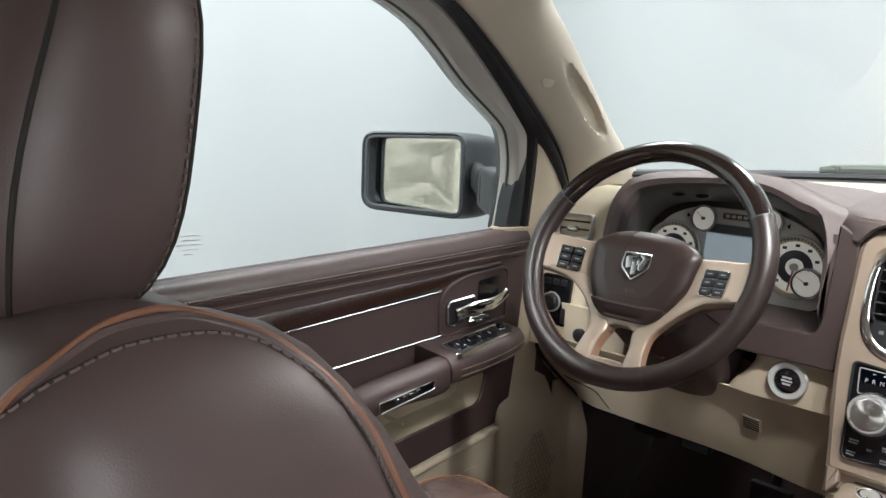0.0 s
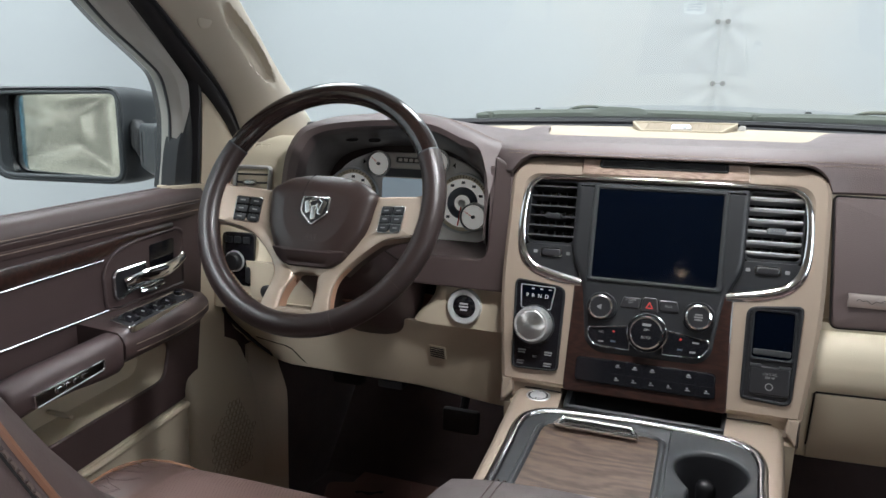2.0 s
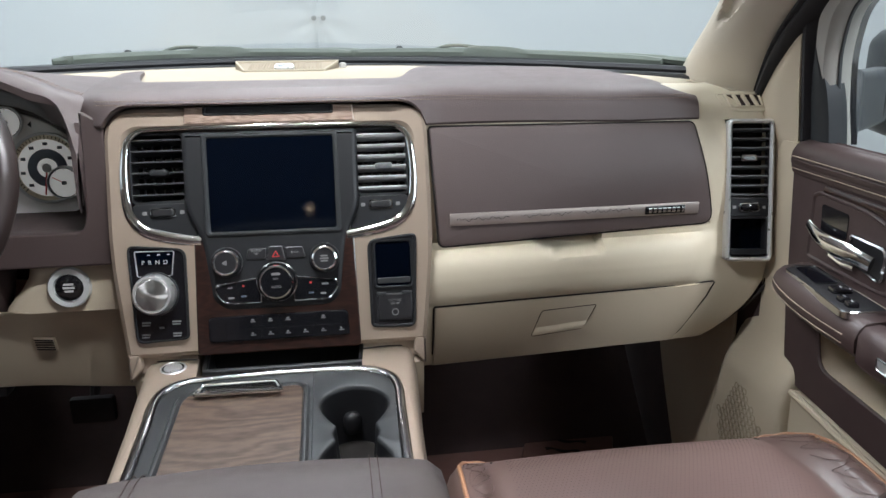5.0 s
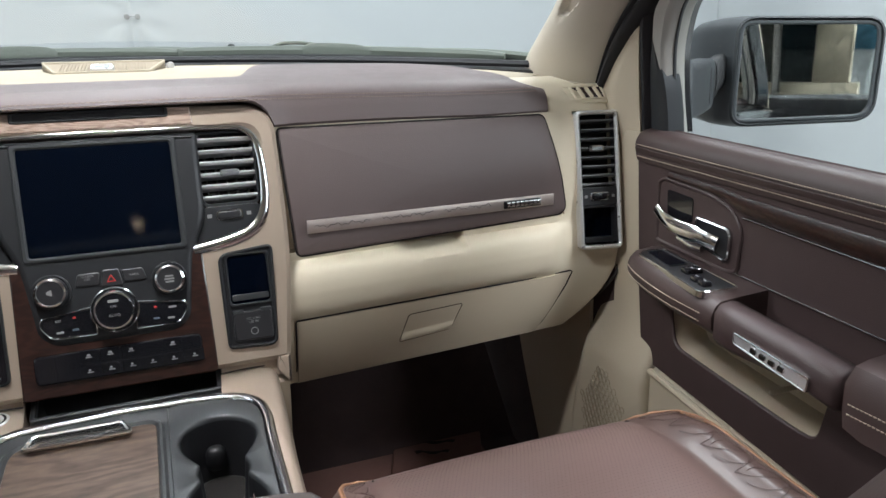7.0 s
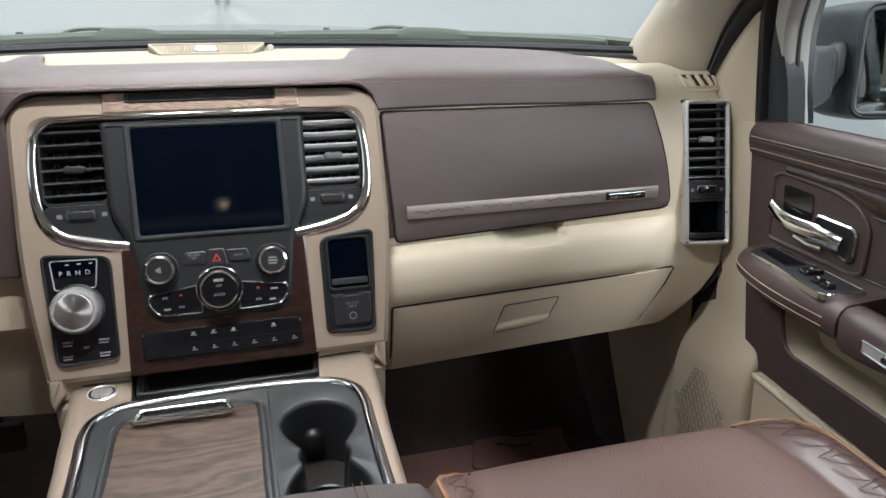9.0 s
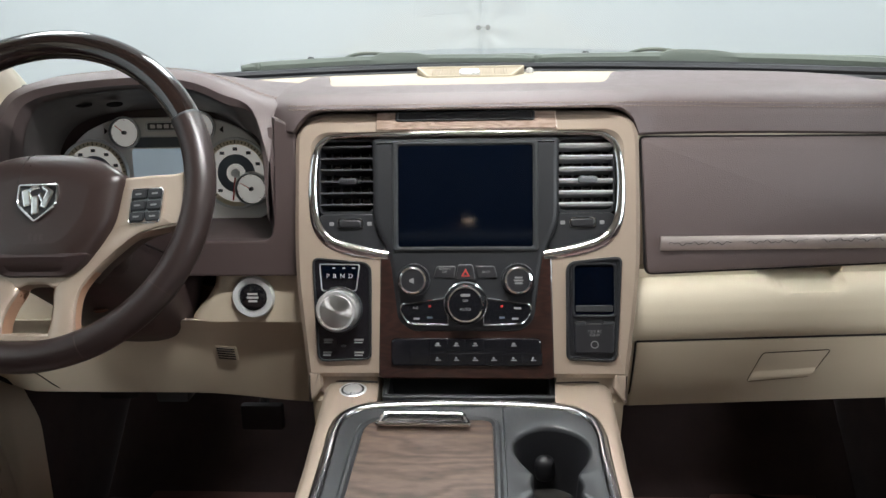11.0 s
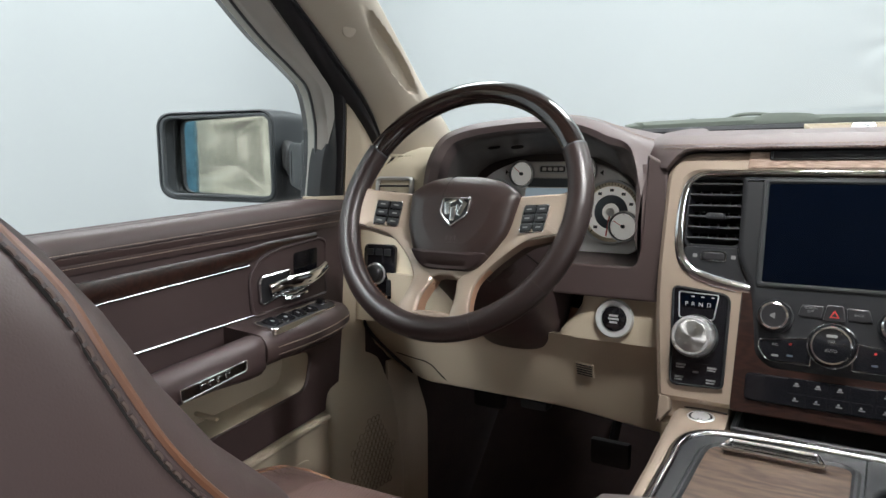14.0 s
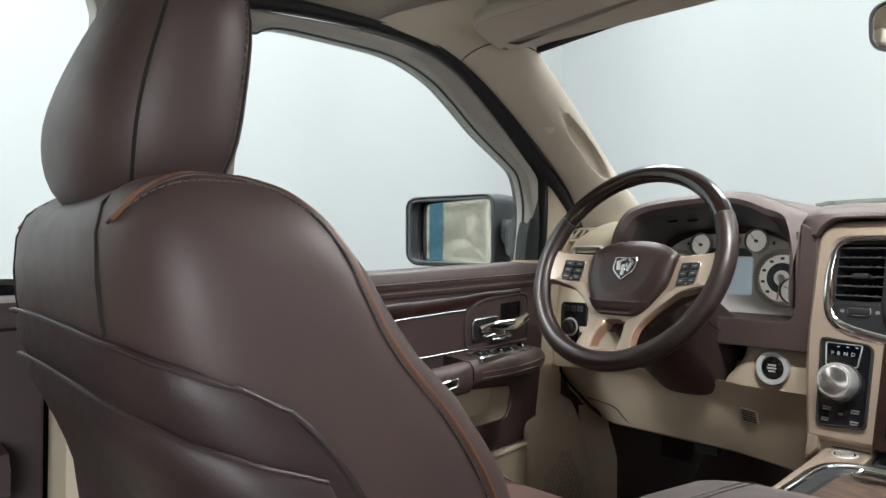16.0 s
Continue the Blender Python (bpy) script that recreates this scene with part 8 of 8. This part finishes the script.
def seat(s, cb, cc, low, aft):
    """A bucket seat; cb: middle, width and advance of the backrest, cc: middle of the cushion, which is lowered and set back."""
    c = cb
    st_ = thing("front_seat", (cc, -0.55, FZ), "brown leather bucket seat with orange piping and tooled bolsters", "seat", "front seats")
    N = 72
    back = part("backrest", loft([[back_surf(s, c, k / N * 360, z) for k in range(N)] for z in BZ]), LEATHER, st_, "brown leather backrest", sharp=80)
    ph = [(26, 0.47), (26, 0.60), (26, 0.70), (27, 0.79), (29, 0.85), (31, 0.89), (31, 0.917), (27, 0.936), (14, 0.945), (-4, 0.945), (-26, 0.936), (-44, 0.922), (-55, 0.905)]
    pp = spline([(a, z, 0) for a, z in ph], 10)
    part("piping", tube(relax([back_surf(s, c, p.x, p.y, 0.0012) for p in pp], 10), 0.0023, 8), PIPING, back, "orange tan piping")
    part("piping_flange", tube(relax([back_surf(s, c, p.x - 2.0, p.y - 0.003 * smooth01((p.y - 0.9) / 0.03), -0.001) for p in pp], 10), 0.0030, 8), LEATHER, back)
    part("stitching", dashes(relax([back_surf(s, c, p.x - 4.2, p.y - 0.009 * smooth01((p.y - 0.89) / 0.04), 0.0014) for p in pp], 10), 0.0046, 0.0020, 0.0009), SEATTHREAD, back, "heavy brown stitching")
    part("stitch_ditch", tube(relax([back_surf(s, c, p.x - 4.2, p.y - 0.009 * smooth01((p.y - 0.89) / 0.04), -0.0008) for p in pp], 10), 0.0013, 6), GROOVE, back)
    # outboard piping
    part("piping", tube([back_surf(s, c, 180 - p.x, p.y, 0.0015) for p in pp], 0.0026, 8), PIPING, back, "orange tan piping")
    # centre yoke behind the headrest, seams on the rear
    for f in (-66, -114):
        part("seam", tube([back_surf(s, c, f, z, 0.0002) for z in (0.938, 0.92, 0.895, 0.86, 0.83, 0.81)], 0.0016, 6), GROOVE, back)
    # rear shell with map pocket
    def patch(keys, lift, z0, name, par, lab):
        us = sorted({v for u in (0, 8, 16, 24, 32, 40, 48, 55, 60, 65, 70, 74, 77, 79, 81, 83, 84, 85, 86, 87) if u <= keys[-1][0] for v in (u, -u)})
        rows_ = []
        for i in range(13):
            row = []
            for u in us:
                zz_ = lerp(z0, curve(keys, abs(u)), i / 12)
                row.append(back_surf(s, c, -90 + u, zz_, lift * (0.25 if i in (0, 12) or u in (us[0], us[-1]) else 1)))
            rows_.append(row)
        ob = part(name, sheet(rows_, 0.004, (0, 1, 0)), SHELLHIDE, par, lab, sharp=70)
        part("binding", tube([back_surf(s, c, -90 + u, curve(keys, abs(u)) - 0.001, lift * 0.9) for u in us], 0.0022, 6), SHELLHIDE, ob)
        return ob
    sh_ = patch(((0, 0.824), (30, 0.816), (55, 0.803), (75, 0.786), (83, 0.766), (85, 0.740), (86, 0.71), (87, 0.65)), 0.008, 0.46, "rear_shell", back, "brown leather rear panel")
    patch(((0, 0.780), (30, 0.766), (55, 0.744), (75, 0.722), (81, 0.712)), 0.016, 0.47, "map_pocket", sh_, "leather map pocket")
    # headrest
    HZ = [0.9085 + 0.2605 * (0.5 - 0.5 * math.cos(math.pi * k / 22)) for k in range(23)]
    hr = part("headrest", loft([[head_surf(s, c, k / 56 * 360, z) for k in range(56)] for z in HZ]), LEATHER, st_, "brown leather headrest", sharp=80)
    for f in (-24, 204):
        part("seam", tube([head_surf(s, c, f, z, 0.0003) for z in HZ[2:-2]], 0.0016, 6), GROOVE, hr)
    for f in (40, 140):
        part("seam", tube([head_surf(s, c, f, z, 0.0003) for z in HZ[1:-1]], 0.0016, 6), GROOVE, hr)
        part("stitching", dashes([head_surf(s, c, f - (6 if f < 90 else -6), z, 0.0006) for z in HZ[1:-1]], 0.005, 0.0035, 0.0009), SEATTHREAD, hr)
    for q in (-0.065, 0.065):
        hx = c[0] + q
        part("post", tube([(hx, -0.995 + c[2], 0.88), (hx, -0.995 + c[2], 0.94)], 0.0065, 10), BLACK, hr)
        part("post_guide", lathe(((0.015, 0), (0.015, 0.008), (0.010, 0.011), (0.007, 0.011)), 20, basis((hx, -1.000 + c[2], 0.9300), (1, 0, 0), (0, 1, 0))), BLACK, st_)
    c = cc
    # cushion
    lp2 = []
    XS = [lerp(-1, 1, i / 40) for i in range(41)]
    for y, zt, zb, w in ((-0.205, 0.462, 0.36, 0.235), (-0.200, 0.478, 0.35, 0.243), (-0.208, 0.492, 0.33, 0.248), (-0.225, 0.501, 0.31, 0.252), (-0.26, 0.508, 0.30, 0.257), (-0.33, 0.508, 0.29, 0.260), (-0.45, 0.498, 0.29, 0.262), (-0.60, 0.490, 0.29, 0.262), (-0.72, 0.485, 0.30, 0.258)):
        ring_ = []
        for u in XS:
            ax_ = abs(u)
            bol = 0.030 * math.exp(-(((ax_ - 0.86) / 0.11) ** 2)) * smooth01((-0.20 - y) / 0.12)
            edge = -0.085 * max(0, (ax_ - 0.90) / 0.10) ** 2
            dip = -0.010 * math.exp(-(((ax_ - 0.735) / 0.028) ** 2))
            ring_.append((c + u * w, y - aft, zt - low + bol + edge * 0.6 + dip * smooth01((-0.205 - y) / 0.03) + 0.006 * (1 - u * u)))
        ring_ += [(c + u * (w + 0.004), y - aft, zb - low) for u in (1.0, 0.5, 0.0, -0.5, -1.0)]
        lp2.append(ring_)
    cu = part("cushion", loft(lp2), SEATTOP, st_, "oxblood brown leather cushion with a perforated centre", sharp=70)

    def top_at(u, y):
        ys = [(-0.72, 0.485, 0.258), (-0.60, 0.490, 0.262), (-0.45, 0.498, 0.262), (-0.33, 0.508, 0.260), (-0.26, 0.508, 0.257), (-0.225, 0.501, 0.252), (-0.208, 0.492, 0.248), (-0.20, 0.478, 0.243)]
        zt = curve([(a, b) for a, b, _ in ys], y)
        w = curve([(a, d) for a, _, d in ys], y)
        ax_ = abs(u)
        bol = 0.030 * math.exp(-(((ax_ - 0.86) / 0.11) ** 2)) * smooth01((-0.20 - y) / 0.12)
        edge = -0.085 * max(0, (ax_ - 0.90) / 0.10) ** 2
        dip = -0.010 * math.exp(-(((ax_ - 0.735) / 0.028) ** 2)) * smooth01((-0.205 - y) / 0.03)
        return Vector((c + u * w, y - aft, zt - low + bol + edge * 0.6 + dip + 0.006 * (1 - u * u)))
    YS = [lerp(-0.203, -0.70, k / 40) for k in range(41)]
    for q in (-1, 1):
        part("seam", tube([top_at(q * 0.735, y) + Vector((0, 0, 0.0012)) for y in YS], 0.0016, 6), GROOVE, cu)
        arcp = [(0.735, -0.204), (0.79, -0.206), (0.85, -0.213), (0.885, -0.226), (0.903, -0.25), (0.910, -0.29), (0.912, -0.36), (0.913, -0.50), (0.912, -0.70)]
        part("piping", tube([top_at(q * a, y) + Vector((0, 0, 0.001)) for a, y in [tuple(p)[:2] for p in spline([(a, y, 0) for a, y in arcp], 6)]], 0.0028, 8), LIGHTPIPING, cu, "orange tan piping")
        flames = (((0.0, 0.772), (-0.020, 0.792), (-0.040, 0.830), (-0.050, 0.862), (-0.046, 0.882)),
                  ((0.0, 0.772), (-0.006, 0.812), (-0.004, 0.842), (-0.018, 0.868), (-0.046, 0.882)),
                  ((-0.022, 0.770), (-0.044, 0.784), (-0.062, 0.818), (-0.064, 0.848), (-0.054, 0.872)),
                  ((-0.012, 0.796), (-0.016, 0.822), (-0.028, 0.848), (-0.040, 0.866)))
        for k in range(7):
            for f_ in flames:
                line = [top_at(q * p.y, min(-0.224, -0.226 - 0.058 * k + p.x * (1.0 - 0.1 * (k % 2)))) + Vector((0, 0, 0.0004)) for p in spline([(a_, b_, 0) for a_, b_ in f_], 8)]
                part("tooling_line", tube(line, 0.0004, 5), SEATTOP, cu)
                part("tooling_stitch", dashes([p + Vector((0.0020 * q, 0.0008, 0.0003)) for p in line], 0.0011, 0.0016, 0.00032), DARKTHREAD, cu)
    bmp = bmesh.new()
    for i in range(64):
        for j in range(76):
            p = top_at(lerp(-0.66, 0.66, (i + 0.5 * (j % 2)) / 64), -0.228 - j * 0.0053)
            bmp.faces.new([bmp.verts.new(p + Vector((0.0008 * math.cos(a), 0.0008 * math.sin(a), 0.0004))) for a in (0.5, 1.55, 2.6, 3.64, 4.69, 5.74)])
    part("perforation", bmp, LEATHER, cu)["kind"] = "stuff"
    part("seat_base", rbox((0.44, 0.46, 0.20), (c, -0.47, FZ + 0.11), 0.02, 2), DARKTRIM, st_)
    return st_


seat(-1, (-0.432, 1.0, 0.0), -0.445, 0.034, 0.03)
seat(1, (0.482, 0.93, 0.017), 0.452, 0.0, 0.0)

# ---- small fittings ----
RV = basis((0.005, -0.055, 1.215), (1, -0.10, 0), (0, 0.10, 1))
rv = thing("rear_view_mirror", (0.0, 0.02, 1.25), "black interior rear view mirror on a stem", "mirror")
ro = rpoly([(-0.128, -0.036), (0.128, -0.036), (0.132, 0.038), (-0.132, 0.038)], [0.03, 0.03, 0.028, 0.028], 7)
sh2 = part("shell", loft([[RV @ Vector((x * f, y * f, w)) for x, y in ro] for f, w in ((0.5, -0.040), (0.85, -0.030), (0.98, -0.012), (1.0, 0.0), (0.985, 0.006), (0.95, 0.006), (0.94, 0.002))]), BLACK, rv)
part("mirror_glass", slab(shrink(ro, 0.006), 0.0, 0.0035, RV, 0.0005), MIRROR, rv, "silvered mirror glass")
part("stem", tube([RV @ Vector((0, 0.01, -0.03)), (0.003, 0.0, 1.265), (0.0, 0.005, 1.300)], [0.012, 0.011, 0.018], 10), BLACK, rv)
part("sensor_cover", rbox((0.10, 0.06, 0.05), (0.0, -0.015, 1.290), 0.015, 3), BLACK, rv)

for s in (-1, 1):
    vi = thing("sun_visor", (s * 0.42, -0.30, 1.275), "beige cloth sun visor folded against the headliner", "sun visor", "sun visors")
    vo = rpoly([(s * 0.648, -0.292), (s * 0.595, -0.425), (s * 0.20, -0.335), (s * 0.185, -0.172), (s * 0.42, -0.222), (s * 0.60, -0.262)], [0.045, 0.06, 0.03, 0.02, 0.10, 0.06], 7)
    vz = lambda x, y: 1.270 + 0.06 * (0.42 - abs(x)) + 0.05 * (-0.30 - y)
    part("panel", loft([[Vector((x, y, vz(x, y) + w_)) for x, y in shrink(vo, d)] for d, w_ in ((0.010, 0.016), (0.003, 0.012), (0.0, 0.004), (0.002, -0.004), (0.007, -0.009), (0.016, -0.012), (0.05, -0.013))]), HEADLINER, vi)
    part("panel_seam", tube([Vector((x, y, vz(x, y) - 0.0085)) for x, y in shrink(vo, 0.0065)], 0.0008, 5, closed=True), FRAMEGREY, vi)
    part("hinge_rod", tube([(s * 0.655, -0.262, 1.300), (s * 0.640, -0.262, 1.272), (s * 0.600, -0.255, 1.266)], 0.006, 8), FRAMEGREY, vi)


def wiper(x0, x1, block):
    wp = thing("windscreen_wiper", tuple(ws_low(x0) + Vector((0, 0.06, 0.0))), "weathered dark wiper with arm and rubber blade", "wiper", "windscreen wipers")
    on = lambda t, dy, dz: ws_low(lerp(x0, x1, t)) + Vector((0, dy, dz))
    pts = [on(k / 24, 0.055, 0.013 + 0.004 * math.sin(math.pi * k / 24)) for k in range(25)]
    part("blade_holder", tube(pts, [0.006, 0.0095] + [0.0105] * 21 + [0.0095, 0.006], 8, flat=1.1, up=(0, 0.3, 1)), WIPER, wp)
    part("end_cap", rbox((0.022, 0.018, 0.020), tuple(pts[1]), 0.004), WIPER, wp)
    part("rubber", tube([p + Vector((0, -0.012, -0.009)) for p in pts], 0.003, 5), RUBBER, wp)
    b0, b1 = block
    ts = [lerp(b0, b1, k / 8) for k in range(9)]
    hs = (0.010, 0.016, 0.018, 0.018, 0.0175, 0.017, 0.016, 0.014, 0.009)
    part("bridge", loft([[on(t, 0.055 + dy, 0.008 + h * dz) for dy, dz in ((-0.012, 0.0), (-0.0125, 0.6), (-0.008, 0.95), (0.0, 1.0), (0.008, 0.95), (0.012, 0.6), (0.012, 0.0))] for t, h in zip(ts, [h + 0.008 for h in hs])]), WIPER, wp)
    part("hook", tube(spline([on(t, 0.06, h) for t, h in ((b0 + 0.05, 0.030), (b0, 0.0335), (b0 - 0.05, 0.0325), (b0 - 0.085, 0.026), (b0 - 0.10, 0.018))], 5), 0.0038, 8), WIPER, wp)
    part("arm", tube(spline([on(t, 0.085, h) for t, h in ((b1 - 0.05, 0.020), (0.80, 0.020), (0.95, 0.019), (1.06, 0.014), (1.14, 0.008))], 5), [0.008 + 0.006 * smooth01(k / 16) for k in range(21)], 8, flat=0.7, up=(0, 0.3, 1)), WIPER, wp)
    return wp


wiper(-0.46, 0.14, (0.41, 0.615))
wiper(0.12, 0.72, (0.43, 0.64))
for x in (0.25, -0.35):
    solo("washer_jet", lathe(((0.010, -0.03), (0.009, 0.010), (0.006, 0.016), (0, 0.017)), 14, basis(tuple(ws_low(x) + Vector((0, 0.13, 0.016))), (1, 0, 0), (0, 1, 0))), BLACK, "small black washer jet on the cowl", "washer jet", "washer jets")

for s in (-1, 1):
    fm = thing("floor_mat", (s * 0.47, 0.3, FZ), "brown ribbed rubber floor mat", "floor mat", "floor mats")
    part("tray", slab(rpoly([(-0.22, -0.36), (0.22, -0.36), (0.21, 0.34), (-0.21, 0.34)], 0.05, 5), 0.0, 0.010, basis((s * 0.47, 0.25, FZ), (1, 0, 0), (0, 1, 0)), 0.004), MATRUBBER, fm)
    px_, py_ = s * 0.595, (0.44 if s > 0 else 0.26)
    hm_ = basis((px_, py_, FZ), Vector((1, -0.38 * s, 0)).normalized(), Vector((0.38 * s, 1, 0)).normalized())
    hpad = part("heel_pad", slab(rpoly([(-0.10, -0.15), (0.10, -0.15), (0.10, 0.13), (-0.10, 0.13)], 0.02, 4), 0.0, 0.016, hm_, 0.004), MATRUBBER, fm, "raised heel pad with tooled slashes")
    for k, (dx, wd) in enumerate(((-0.012, 0.075), (-0.008, 0.094), (-0.006, 0.080), (0.004, 0.064))):
        dy = -0.055 + k * 0.044
        part("slash", tube([hm_ @ Vector((dx + wd * (u - 0.5), dy + 0.004 * math.sin(u * 9), 0.0162)) for u in [i / 12 for i in range(13)]], [0.003 + 0.0035 * abs(math.cos(u * 6.2)) for u in [i / 12 for i in range(13)]], 6, flat=0.3, up=(0, 0, 1)), GROOVE, hpad)
pb = thing("parking_brake_pedal", (-0.66, 0.36, 0.40), "black parking brake pedal under the dash", "pedal")
part("lever", tube([(-0.655, 0.40, 0.62), (-0.655, 0.37, 0.50), (-0.65, 0.30, 0.455)], 0.012, 8), BLACK, pb)
part("pad", rbox((0.07, 0.03, 0.055), (-0.645, 0.285, 0.445), 0.008, 2), RUBBER, pb)
for x, w, nm in ((-0.42, 0.10, "brake_pedal"), (-0.29, 0.06, "accelerator_pedal")):
    pd_ = thing(nm, (x, 0.40, 0.30), "black rubber covered foot pedal", "pedal")
    part("lever", tube([(x, 0.52, 0.60), (x, 0.46, 0.42), (x, 0.40, 0.33)], 0.010, 8), BLACK, pd_)
    part("pad", rbox((w * 0.85, 0.02, 0.055 if w > 0.08 else 0.14), (x, 0.395, 0.325), 0.006, 2), RUBBER, pd_)
